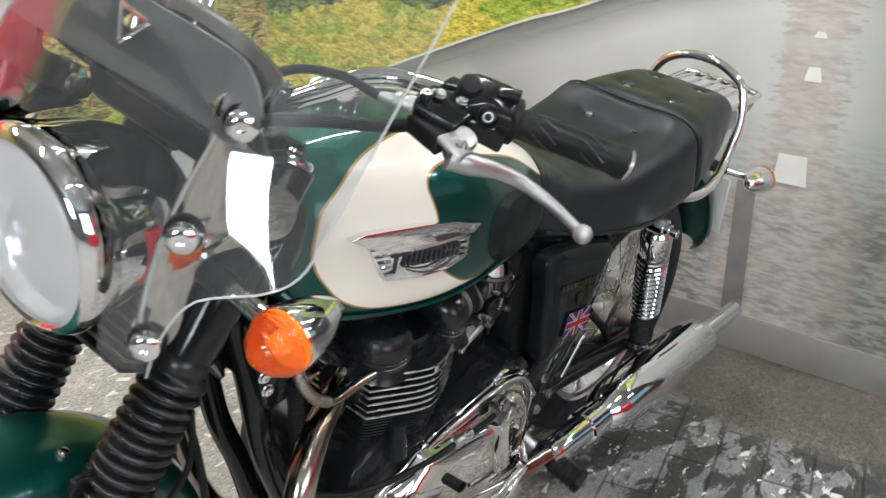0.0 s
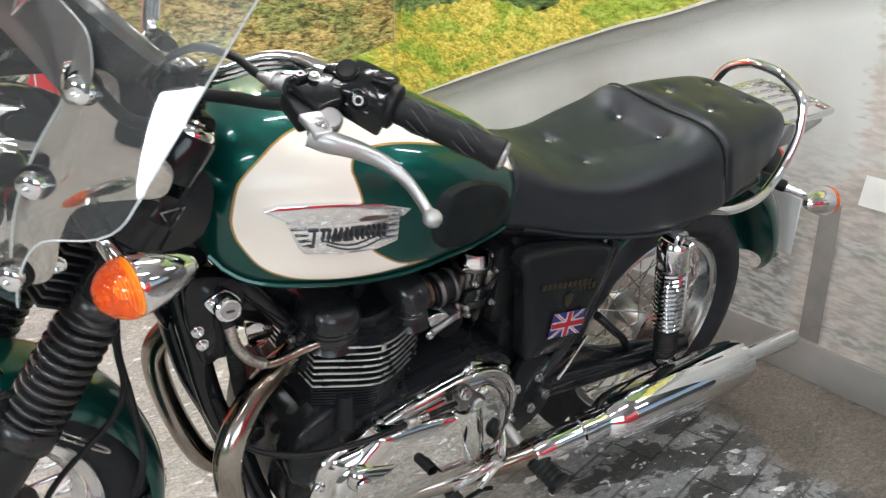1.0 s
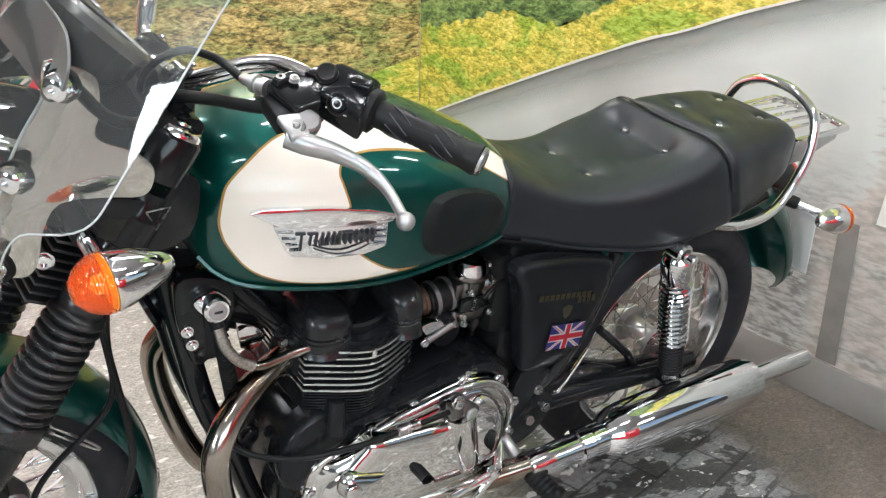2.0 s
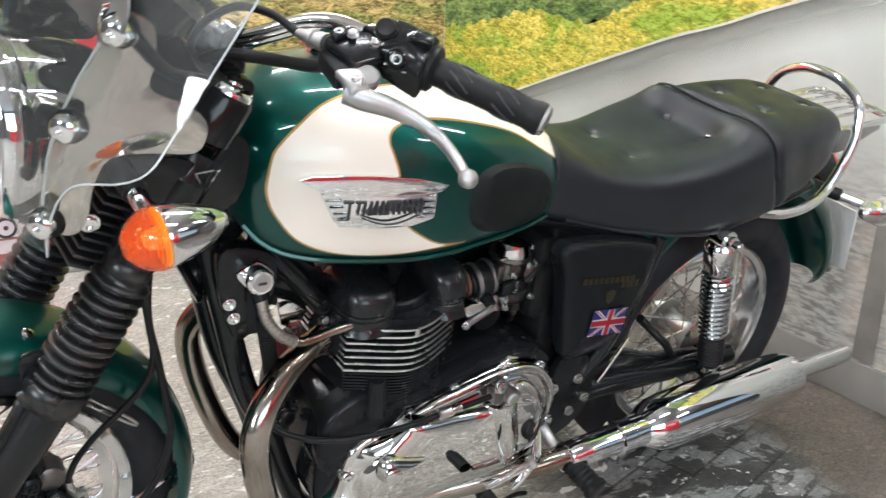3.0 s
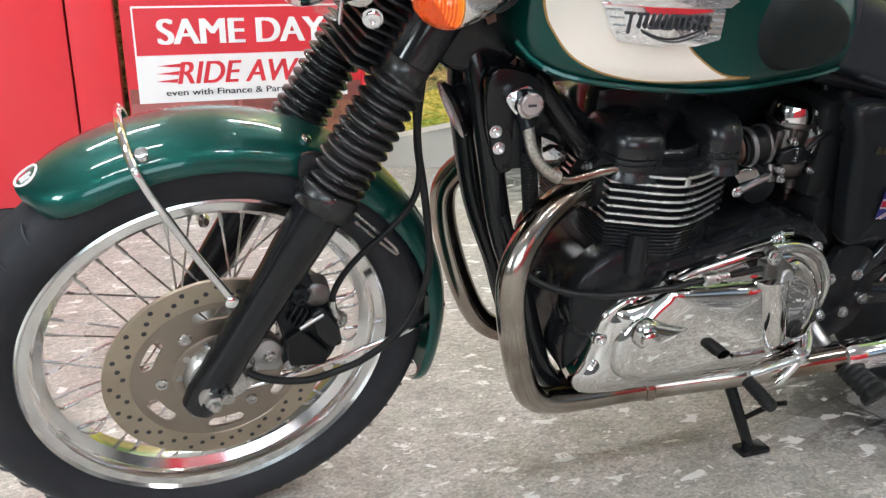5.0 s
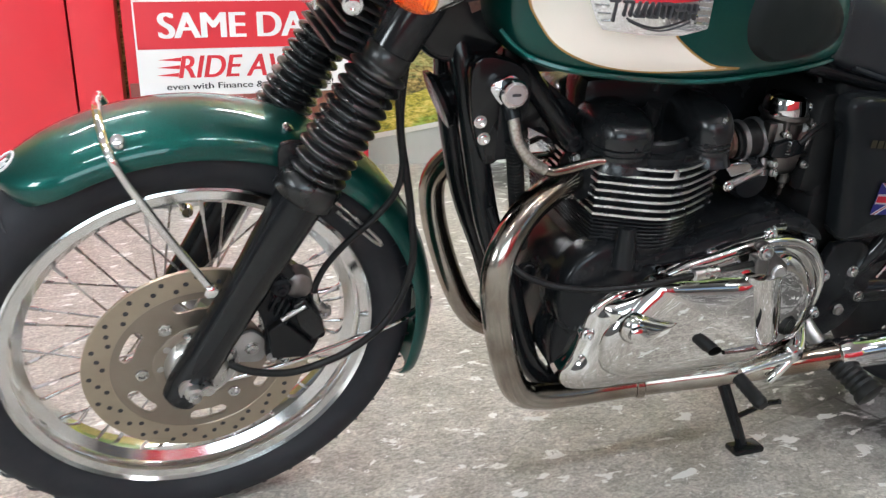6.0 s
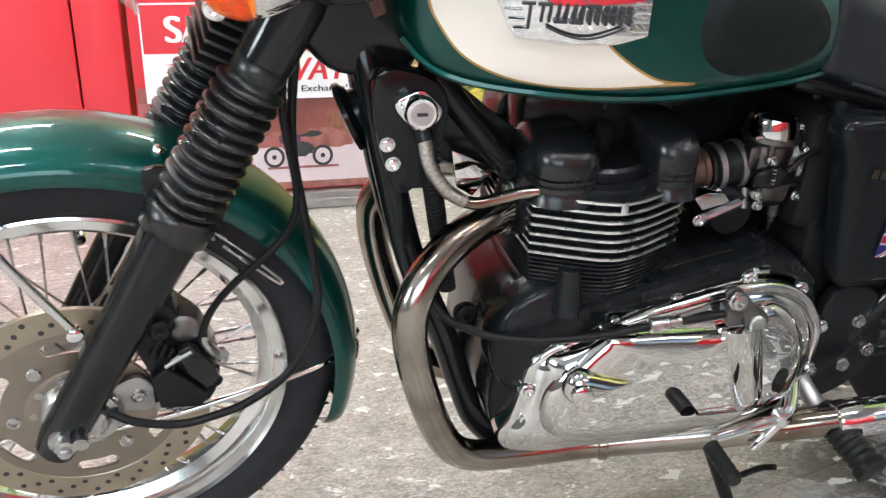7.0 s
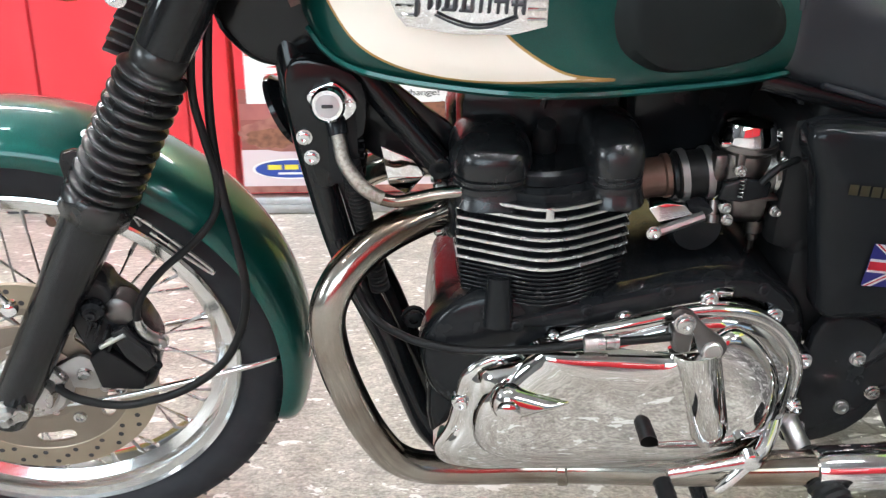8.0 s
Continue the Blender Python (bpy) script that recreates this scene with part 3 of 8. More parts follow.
part("lintel", box(-5.1, -2.32, 2.88, 0.2, 1.16, 0.24), PLASTER, ww, "", I4)
part("sill", box(-5.1, -2.32, 0.69, 0.2, 1.16, 1.62), PLASTER, ww, "", I4)
# the back wall stands a little askew: from the corner it runs to the left and away
CORNER = (2.098, 1.89)
WANG = math.atan2(0.26, -1.148)
MW = Matrix.Translation((*CORNER, 0)) @ Matrix.Rotation(WANG - math.pi, 4, "Z")
back_wall = slab("wall_north", -7.4, 0, 0.0, 0.2, -0.12, 3.0, ROAD, "wall with a printed mural of a hedge beside a road", "wall", MW)
# the shop front behind: piers and a lintel round a wide opening with daylight
sf = slab("wall_south", -5.2, -3.1, -5.2, -5, -0.12, 3.0, PLASTER, "grey shop front wall with a wide opening and red sill", "wall")
part("pier", box(1.95, -5.1, 1.44, 2.7, 0.2, 3.12), PLASTER, sf, "", I4)
part("pier", box(6.9, -5.1, 1.44, 0.4, 0.2, 3.12), PLASTER, sf, "", I4)
part("lintel", box(5.0, -5.1, 2.8, 3.4, 0.2, 0.4), PLASTER, sf, "", I4)
part("sill", box(5.0, -5.1, 0.52, 3.4, 0.2, 1.28), PLASTER, sf, "", I4)
part("window_frame", box(5.0, -5.0, 1.19, 3.5, 0.06, 0.09, 0.01), YELLOW, sf, "yellow frame round the side window", I4)
for x_ in (3.32, 6.68):
    part("window_frame", box(x_, -5.0, 1.88, 0.09, 0.06, 1.46, 0.01), YELLOW, sf, "yellow frame round the side window", I4)
red_board = part("sign_board", box(1.92, -4.985, 1.15, 2.55, 0.03, 2.2, 0.005), REDPAINT, sf, "large glossy red sign board with white bars", I4)
for x_, w_, z_ in ((1.85, 1.4, 1.78), (2.0, 1.0, 1.55)):
    part("sign_bar", box(x_, -4.967, z_, w_, 0.006, 0.10), WHITE, red_board, "", I4)
part("lintel", box(-1.25, -5.1, 2.9, 3.7, 0.2, 0.2), PLASTER, sf, "", I4)
part("sill", box(-1.25, -5.1, 0.42, 3.7, 0.2, 1.08), PLASTER, sf, "", I4)
part("sill_stripe", box(-1.25, -5.09, 0.985, 3.7, 0.2, 0.05), YELLOW, sf, "yellow stripe along the sill", I4)
part("sill_panel", box(-0.7, -4.99, 0.50, 2.55, 0.02, 0.92), REDPAINT, sf, "glossy red panel under the window", I4)


def flat(outline, m, material, name, parent, lift):
    """A printed area on a wall: an outline of (along, up), laid lift metres before the wall's face."""
    bm = bmesh.new()
    f = bm.faces.new([bm.verts.new((a, -lift, b)) for a, b in outline])
    bmesh.ops.triangulate(bm, faces=[f])
    return part(name, bm, material, parent, "", m)


# end wall print: along = y of the room
ME = Matrix(((0, 1, 0, 2.1), (1, 0, 0, 0), (0, 0, 1, 0), (0, 0, 0, 1)))
EDGE = [(1.885, 0.385), (1.66, 0.48), (1.2, 0.655), (0.68, 0.845), (0.45, 0.915), (0.18, 1.005), (-0.4, 1.16), (-0.945, 1.275)]
edge_s = [(p.x, p.y) for p in spline([(a, b, 0) for a, b in EDGE], 6)]
flat(edge_s + [(-0.945, 2.98), (1.885, 2.98)], ME, VERGE, "mural_verge", end_wall, 0.003)
flat(edge_s + [(a - 0.003, b + 0.009 + 0.0012 * math.sin(a * 23) + 0.0008 * math.sin(a * 57)) for a, b in edge_s[::-1]], ME, PRINTWHITE, "mural_road_line", end_wall, 0.006)


def road_edge():
    """The dark strip of printed asphalt that fades away below the white line."""
    m = bpy.data.materials.new("printed_road_edge")
    m.use_nodes = True
    nt = m.node_tree
    L = nt.links.new
    b = nt.nodes["Principled BSDF"]
    at = nt.nodes.new("ShaderNodeAttribute")
    at.attribute_name = "fade"
    tc = nt.nodes.new("ShaderNodeTexCoord")
    n = node(nt, "ShaderNodeTexNoise", i2=60.0, i3=8.0)
    L(tc.outputs["Object"], n.inputs["Vector"])
    wob = node(nt, "ShaderNodeMath", i1=0.35, i2=-0.175)
    wob.operation = "MULTIPLY_ADD"
    L(n.outputs[0], wob.inputs[0])
    su = nt.nodes.new("ShaderNodeMath")
    L(at.outputs["Fac"], su.inputs[0])
    L(wob.outputs[0], su.inputs[1])
    ramp = nt.nodes.new("ShaderNodeValToRGB")
    e = ramp.color_ramp.elements
    e[0].position, e[0].color = 0.0, (0.42, 0.44, 0.40, 1)
    e[1].position, e[1].color = 1.0, (0.26, 0.27, 0.245, 1)
    k = e.new(0.75)
    k.color = (0.34, 0.345, 0.315, 1)
    L(su.outputs[0], ramp.inputs[0])
    L(ramp.outputs[0], b.inputs["Base Color"])
    b.inputs["Roughness"].default_value = 0.42
    clear = nt.nodes.new("ShaderNodeBsdfTransparent")
    mix = nt.nodes.new("ShaderNodeMixShader")
    veil = node(nt, "ShaderNodeMapRange", i1=0.02, i2=0.85, i3=0.0, i4=0.8)
    L(at.outputs["Fac"], veil.inputs[0])
    L(veil.outputs[0], mix.inputs[0])
    L(clear.outputs[0], mix.inputs[1])
    L(b.outputs[0], mix.inputs[2])
    L(mix.outputs[0], nt.nodes["Material Output"].inputs[0])
    bm = bmesh.new()
    lay = bm.verts.layers.float.new("fade")
    rows = []
    for a, z in edge_s:
        row = []
        for j in range(9):
            v = bm.verts.new((a - 0.04 * j / 8, -0.0014, z - 0.13 * j / 8))
            v[lay] = (1 - j / 8) ** 1.8
            row.append(v)
        rows.append(row)
    for p, q in zip(rows, rows[1:]):
        for j in range(8):
            bm.faces.new((p[j], p[j + 1], q[j + 1], q[j]))
    return part("mural_road_edge", bm, m, end_wall, "", ME)


road_edge()
bush_low = [(1.885, 0.79), (1.76, 0.80), (1.6, 0.83), (1.32, 0.89), (1.0, 0.885), (0.75, 0.98), (0.2, 1.2), (-0.945, 1.58)]
rb = random.Random(4)
bush_s = [(p.x, p.y + rb.uniform(-0.014, 0.014)) for p in spline([(a, b, 0) for a, b in bush_low], 12)]
flat(bush_s + [(-0.945, 2.97), (1.885, 2.97)], ME, BUSH, "mural_bushes", end_wall, 0.0055)


for (a0, a1, b0, b1) in ((-0.215, -0.305, 0.52, 0.60), (-0.255, -0.30, 0.795, 0.832), (-0.262, -0.296, 0.905, 0.92)):
    flat([(a0, b0), (a1, b0), (a1 + 0.008, b1), (a0 - 0.008, b1)], ME, PRINTWHITE, "mural_dash", end_wall, 0.007)
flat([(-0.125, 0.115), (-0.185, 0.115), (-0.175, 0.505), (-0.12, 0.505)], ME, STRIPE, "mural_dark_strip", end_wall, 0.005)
# back wall print: along = distance from the corner, to the left negative
EDGE2 = [(-0.003, 0.385), (-0.5, 0.26), (-1.18, 0.13), (-1.6, 0.06), (-2.0, 0.01)]
e2 = [(p.x, p.y) for p in spline([(a, b, 0) for a, b in EDGE2], 6)]
flat(e2 + [(-7.2, 0.01), (-7.2, 2.98), (-0.003, 2.98)], MW, HEDGE, "mural_hedge", back_wall, 0.003)
flat(e2 + [(a + 0.003, b + 0.022) for a, b in e2[::-1]], MW, PRINTWHITE, "mural_road_line", back_wall, 0.007)
flat([(-0.003, 0.405), (-0.5, 0.28), (-1.18, 0.15), (-1.6, 0.09), (-1.6, 0.17), (-1.18, 0.28), (-0.5, 0.5), (-0.003, 0.66)], MW, VERGE, "mural_verge", back_wall, 0.005)
# skirting along the end wall
SKIRT = mat("grey_skirting", (0.27, 0.255, 0.235), 0.5, vary=0.6, grain=(0.18, 0.17, 0.155), vary_scale=7, bump=0.1)
tagged(part("skirting_1", box(2.094, 0.465, 0.055, 0.012, 2.83, 0.11, 0.003), SKIRT, None, "", I4), "low grey skirting board along the mural wall", "skirting", kind="structure")

# ---- red cabinets and the poster stand at the back ----


def red_cabinet(x0, x1):
    root = new("red_cabinet")
    tagged(root, "tall glossy red metal cabinet beside a poster stand", "cabinet", "red cabinets by the back wall")
    root.location = ((x0 + x1) / 2, 1.95, 0)
    w = x1 - x0
    b = part("body", box(0, 0.01, 1.03, w - 0.004, 0.30, 2.06, 0.006), REDPAINT, root, "", I4)
    d = part("door", box(0, -0.152, 1.05, w - 0.006, 0.018, 1.99, 0.005), REDPAINT, root, "", I4)
    part("plinth", box(0, 0.0, 0.025, w - 0.02, 0.29, 0.05), INK, root, "", I4)
    for o in (b, d):
        o.matrix_parent_inverse = I4
    return root


red_cabinet(-0.73, -0.25)
red_cabinet(-0.92, -0.73)
red_cabinet(-0.25, -0.105)


def fit_text(words, x, z, w, h, material, name, parent, y, label="", shear=0.0, fat=0.0):
    """Flat lettering fitted to a width and height; fat thickens the strokes by a second, shifted layer."""
    ob = text(words, 1.0, I4, material, name, parent, label, shear, 0.0, 0.002)
    co = np.array([v.co[:] for v in ob.data.vertices])
    lo, hi = co.min(0), co.max(0)
    sx, sz = (w - fat) / (hi[0] - lo[0]), h / (hi[1] - lo[1])
    for v in ob.data.vertices:
        a, b, c = v.co
        v.co = (x + (a - lo[0]) * sx, y - 0.0006 - 0.0004 * (c > 0), z + (b - lo[1]) * sz)
    if fat:
        bm = bmesh.new()
        bm.from_mesh(ob.data)
        for k in (0.5, 1.0):
            me = ob.data.copy()
            for v in me.vertices:
                v.co = (v.co.x + fat * k, v.co.y - 0.0003 * k, v.co.z)
            bm.from_mesh(me)
            bpy.data.meshes.remove(me)
        bm.to_mesh(ob.data)
        bm.free()
    return ob


stand = new("poster_stand")
tagged(stand, "red and white printed poster stand on a silver base", "poster")
stand.location = (0.3, 1.8, 0)
IP = Matrix.Translation((-0.3, -1.8, 0))


def pprint(name, x0, x1, z0, z1, material, lift, parent=stand, label=""):
    return part(name, box((x0 + x1) / 2, 1.8 - lift / 2, (z0 + z1) / 2, x1 - x0, lift, z1 - z0), material, parent, label, IP)


panel = part("panel", box(0.305, 1.815, 1.02, 0.79, 0.03, 1.92, 0.004), RED, stand, "", IP)
part("base", join(box(0.305, 1.81, 0.03, 0.80, 0.10, 0.055, 0.008), box(0.305, 1.757, 0.018, 0.78, 0.02, 0.03, 0.004)), ALLOY, stand, "silver base", IP)
part("edge_strip", box(0.703, 1.805, 1.0, 0.012, 0.04, 1.9, 0.003), RED, stand, "", IP)
DESERT = mat("printed_desert", (0.26, 0.075, 0.06), 0.45, vary=0.9, grain=(0.12, 0.035, 0.032), vary_scale=7)
DUST = mat("printed_dust", (0.34, 0.135, 0.11), 0.45, vary=0.9, grain=(0.20, 0.06, 0.05), vary_scale=26)
HAZE = mat("printed_pink_haze", (0.38, 0.12, 0.11), 0.45, vary=0.6, grain=(0.27, 0.075, 0.07), vary_scale=12)
SCRUB = mat("printed_scrub", (0.26, 0.105, 0.06), 0.45, vary=0.9, grain=(0.13, 0.05, 0.03), vary_scale=60)
PALE = mat("printed_pale_road", (0.66, 0.55, 0.58), 0.45, vary=0.3, vary_scale=4, grain=(0.58, 0.47, 0.50))
pprint("print_desert", -0.085, 0.693, 0.20, 0.42, DESERT, 0.002)
pprint("print_haze", -0.085, 0.25, 0.318, 0.372, HAZE, 0.0026)
pprint("print_road", -0.085, 0.693, 0.065, 0.215, PALE, 0.003)
pprint("print_kerb", -0.085, 0.693, 0.065, 0.088, DUST, 0.0036)


def disc_print(name, cx, cz, rx, rz, material, lift, ragged=0.0, seed=0):
    r = random.Random(seed)
    bm = bmesh.new()
    rim_v = []
    for k in range(40):
        a, q = 2 * math.pi * k / 40, 1 + r.uniform(-ragged, ragged)
        rim_v.append(bm.verts.new((cx + rx * math.cos(a) * q, 1.8 - lift, cz + rz * math.sin(a) * q)))
    mid = bm.verts.new((cx, 1.8 - lift, cz))
    for k in range(40):
        bm.faces.new((mid, rim_v[k], rim_v[(k + 1) % 40]))
    return part(name, bm, material, stand, "", IP)


disc_print("print_rock", 0.075, 0.268, 0.165, 0.058, DUST, 0.004, 0.06, 3)
disc_print("print_rock", 0.02, 0.255, 0.085, 0.034, SCRUB, 0.0043, 0.12, 4)
disc_print("print_rock", 0.46, 0.235, 0.19, 0.034, DUST, 0.0041, 0.14, 5)
disc_print("print_rock", 0.30, 0.228, 0.16, 0.018, HAZE, 0.0044, 0.16, 6)
disc_print("print_bush", 0.165, 0.312, 0.034, 0.020, SCRUB, 0.0047, 0.16, 12)
disc_print("print_tree", 0.60, 0.315, 0.075, 0.062, SCRUB, 0.0045, 0.2, 13)
pprint("print_post", 0.262, 0.276, 0.262, 0.372, HAZE, 0.0049)
disc_print("print_logo_rim", 0.085, 0.148, 0.137, 0.036, WHITE, 0.0045)
disc_print("print_logo", 0.085, 0.148, 0.129, 0.031, BLUE, 0.0055)
for k in range(3):
    pprint("print_logo_bar", 0.0 + 0.057 * k, 0.047 + 0.057 * k, 0.146, 0.163, YELLOW, 0.0065)
pprint("print_logo_line", 0.035, 0.14, 0.129, 0.136, WHITE, 0.0065)
# the small motorcycle in the picture, as flat shapes
PURPLE = mat("printed_purple", (0.075, 0.035, 0.085), 0.45, vary=0.4, vary_scale=40)
for cx in (0.334, 0.497):
    disc_print("print_wheel", cx, 0.176, 0.035, 0.036, INK, 0.005)
    disc_print("print_wheel_middle", cx, 0.176, 0.025, 0.026, PALE, 0.006)
    disc_print("print_hub", cx, 0.176, 0.008, 0.008, INK, 0.0066)
disc_print("print_machine", 0.420, 0.201, 0.050, 0.026, INK, 0.0055, 0.12, 8)
disc_print("print_fairing", 0.390, 0.238, 0.036, 0.028, PURPLE, 0.0062, 0.12, 9)
disc_print("print_seat", 0.457, 0.252, 0.040, 0.011, INK, 0.0058, 0.10, 10)
disc_print("print_tank", 0.422, 0.268, 0.030, 0.018, DESERT, 0.0066, 0.14, 11)
pprint("print_shadow", 0.31, 0.55, 0.134, 0.142, DUST, 0.0045)
# wording
pprint("print_white_top", -0.06, 0.66, 0.815, 1.6, WHITE, 0.002)
for k in range(7):
    pprint("print_text_bar", -0.04, 0.6 - 0.11 * (k % 3), 0.835 + 0.035 * k, 0.846 + 0.035 * k, INK, 0.003)
fit_text("Look for this logo on the windscreen", -0.055, 0.722, 0.70, 0.036, WHITE, "print_text", stand, 1.798, fat=0.002).matrix_parent_inverse = IP
pprint("print_frame", -0.056, 0.645, 0.372, 0.684, WHITE, 0.003)
pprint("print_red_box", -0.050, 0.639, 0.528, 0.678, RED, 0.005)
fit_text("SAME DAY", 0.018, 0.562, 0.555, 0.082, WHITE, "print_text", stand, 1.7945, fat=0.009).matrix_parent_inverse = IP
fit_text("RIDE AWAY", 0.07, 0.432, 0.53, 0.073, RED, "print_text", stand, 1.7965, shear=0.25, fat=0.005).matrix_parent_inverse = IP
fit_text("even with Finance & Part Exchange!", 0.03, 0.388, 0.56, 0.027, INK, "print_text", stand, 1.7965, fat=0.0012).matrix_parent_inverse = IP
for k in range(3):
    bm = bmesh.new()
    z = 0.437 + 0.025 * k
    bm.faces.new([bm.verts.new(p) for p in ((0.0 + 0.004 * k, 1.7962, z + 0.006), (0.07 + 0.006 * k, 1.7962, z), (0.073 + 0.006 * k, 1.7962, z + 0.013))])
    part("print_speed_line", bm, RED, stand, "", IP)

# ---- the motorcycle ----
bike = new("motorcycle")
bike.location = (0, 0, 0)
tagged(bike, "dark green and cream classic twin motorcycle leaning on its side stand", "motorcycle")

# fuel tank: half width, underside and top along x
T_W = [(0.385, 0.05), (0.395, 0.088), (0.42, 0.118), (0.46, 0.142), (0.53, 0.163), (0.60, 0.176), (0.68, 0.177), (0.76, 0.165), (0.84, 0.148), (0.90, 0.126), (0.963, 0.085)]
T_LO = [(0.385, 0.815), (0.395, 0.785), (0.42, 0.752), (0.46, 0.734), (0.55, 0.722), (0.65, 0.717), (0.75, 0.721), (0.85, 0.728), (0.963, 0.742)]
T_HI = [(0.385, 0.880), (0.395, 0.915), (0.42, 0.945), (0.46, 0.965), (0.53, 0.976), (0.60, 0.975), (0.68, 0.962), (0.76, 0.938), (0.84, 0.905), (0.90, 0.874), (0.963, 0.81)]


def tank_point(x, s):
    """s runs 0 to 1 from the underside's middle round the left side to the top's middle."""
    w, lo, hi = lerp_table(T_W, x), lerp_table(T_LO, x), lerp_table(T_HI, x)
    a = math.pi * s
    mid = lo + (hi - lo) * 0.42
    cy, cz = math.sin(a), -math.cos(a)
    if cz < 0:
        p, h = 5.0, mid - lo
    else:
        p, h = 2.4, hi - mid
    q = (abs(cy) ** p + abs(cz) ** p) ** (-1 / p)
    return V(x, -w * q * cy, mid + h * q * cz)


def tank_normal(x, s):
    a = tank_point(x + 0.002, s) - tank_point(x - 0.002, s)
    b = tank_point(x, s + 0.004) - tank_point(x, s - 0.004)
    n = a.cross(b).normalized()
    return n if n.y < 0 else -n


# the cream flash, as an outline over x and s, both sides alike
FLASH = [(0.419, 0.55), (0.421, 0.49), (0.428, 0.425), (0.450, 0.345), (0.487, 0.303), (0.54, 0.285), (0.60, 0.292), (0.655, 0.303), (0.705, 0.303), (0.655, 0.322), (0.613, 0.377), (0.591, 0.43), (0.583, 0.50), (0.580, 0.58), (0.572, 0.644), (0.569, 0.674), (0.577, 0.706), (0.605, 0.730), (0.65, 0.740), (0.707, 0.740), (0.785, 0.735), (0.83, 0.712), (0.90, 0.65), (0.965, 0.60), (0.965, 0.70), (0.90, 0.78), (0.80, 0.85), (0.70, 0.865), (0.62, 0.845), (0.56, 0.822), (0.508, 0.792), (0.482, 0.765), (0.460, 0.73), (0.438, 0.688), (0.426, 0.645)]
SCALE_S = 0.42


def signed(poly, px, py):
    best, inside = 9.0, False
    for i in range(len(poly)):
        (ax, ay), (bx, by) = poly[i - 1], poly[i]
        dx, dy = bx - ax, by - ay
        t = max(0, min(1, ((px - ax) * dx + (py - ay) * dy) / (dx * dx + dy * dy + 1e-12)))
        best = min(best, math.hypot(px - ax - t * dx, py - ay - t * dy))
        if (ay > py) != (by > py) and px < (bx - ax) * (py - ay) / (by - ay) + ax:
            inside = not inside
    return best if inside else -best


def tank_paint():
    m = bpy.data.materials.new("two_tone_tank_paint")
    m.use_nodes = True
    nt = m.node_tree
    L = nt.links.new
    b = nt.nodes["Principled BSDF"]
    at = nt.nodes.new("ShaderNodeAttribute")
    at.attribute_name = "flash"
    cream = node(nt, "ShaderNodeMapRange", i1=-0.0004, i2=0.0004)
    L(at.outputs["Fac"], cream.inputs[0])
    line = nt.nodes.new("ShaderNodeMath")
    line.operation = "ABSOLUTE"
    L(at.outputs["Fac"], line.inputs[0])
    gold = node(nt, "ShaderNodeMapRange", i1=0.0011, i2=0.0017, i3=1.0, i4=0.0)
    L(line.outputs[0], gold.inputs[0])
    tc = nt.nodes.new("ShaderNodeTexCoord")
    fl = node(nt, "ShaderNodeTexNoise", i2=900.0, i3=2.0)
    L(tc.outputs["Object"], fl.inputs["Vector"])
    fleck = nt.nodes.new("ShaderNodeMix")
    fleck.data_type = "RGBA"
    fleck.inputs[6].default_value, fleck.inputs[7].default_value = (0.001, 0.044, 0.036, 1), (0.0015, 0.078, 0.063, 1)
    L(fl.outputs[0], fleck.inputs[0])
    a = nt.nodes.new("ShaderNodeMix")
    a.data_type = "RGBA"
    a.inputs[7].default_value = (0.86, 0.79, 0.695, 1)
    L(cream.outputs[0], a.inputs[0])
    L(fleck.outputs[2], a.inputs[6])
    c = nt.nodes.new("ShaderNodeMix")
    c.data_type = "RGBA"
    c.inputs[7].default_value = (0.42, 0.24, 0.07, 1)
    L(gold.outputs[0], c.inputs[0])
    L(a.outputs[2], c.inputs[6])
    L(c.outputs[2], b.inputs["Base Color"])
    flop = node(nt, "ShaderNodeMapRange", i1=-0.0004, i2=0.0004, i3=0.75, i4=0.0)
    L(at.outputs["Fac"], flop.inputs[0])
    L(flop.outputs[0], b.inputs["Metallic"])
    b.inputs["Roughness"].default_value = 0.4
    b.inputs["Coat Weight"].default_value = 1.0
    b.inputs["Coat Roughness"].default_value = 0.02
    b.inputs["Coat IOR"].default_value = 1.42
    b.inputs["Specular IOR Level"].default_value = 0.1
    return m


def build_tank():
    nx, ns = 130, 150
    bm = bmesh.new()
    lay = bm.verts.layers.float.new("flash")
    poly = smooth2([(x, s * SCALE_S) for x, s in FLASH], 5)
    # keep the tip of the flash sharp
    rows = []
    for i in range(nx + 1):
        u = i / nx
        x = 0.386 + (0.962 - 0.386) * (u * u * (3 - 2 * u) * 0.5 + u * 0.5)
        row = []
        for j in range(ns + 1):
            s = j / ns
            v = bm.verts.new(tank_point(x, s))
            v[lay] = signed(poly, x, s * SCALE_S)
            row.append(v)
        for j in range(ns - 1, 0, -1):
            s = j / ns
            p = tank_point(x, s)
            v = bm.verts.new((p.x, -p.y, p.z))
            v[lay] = row[j][lay]
            row.append(v)
        rows.append(row)
    n = len(rows[0])
    for a, b in zip(rows, rows[1:]):
        for i in range(n):
            j = (i + 1) % n
            bm.faces.new((a[i], a[j], b[j], b[i]))
    bm.faces.new(rows[0][::-1])
    bm.faces.new(rows[-1])
    bmesh.ops.recalc_face_normals(bm, faces=bm.faces)
    return part("fuel_tank", bm, tank_paint(), bike, "dark green tank with a cream flash edged in gold", MB, 50)


tank = build_tank()
part("tank_seam", join(tube([tank_point(x, 0.27) + V(0, -0.001, -0.004) for x in np.linspace(0.40, 0.93, 40)], 0.004, 6)), GREEN, tank)


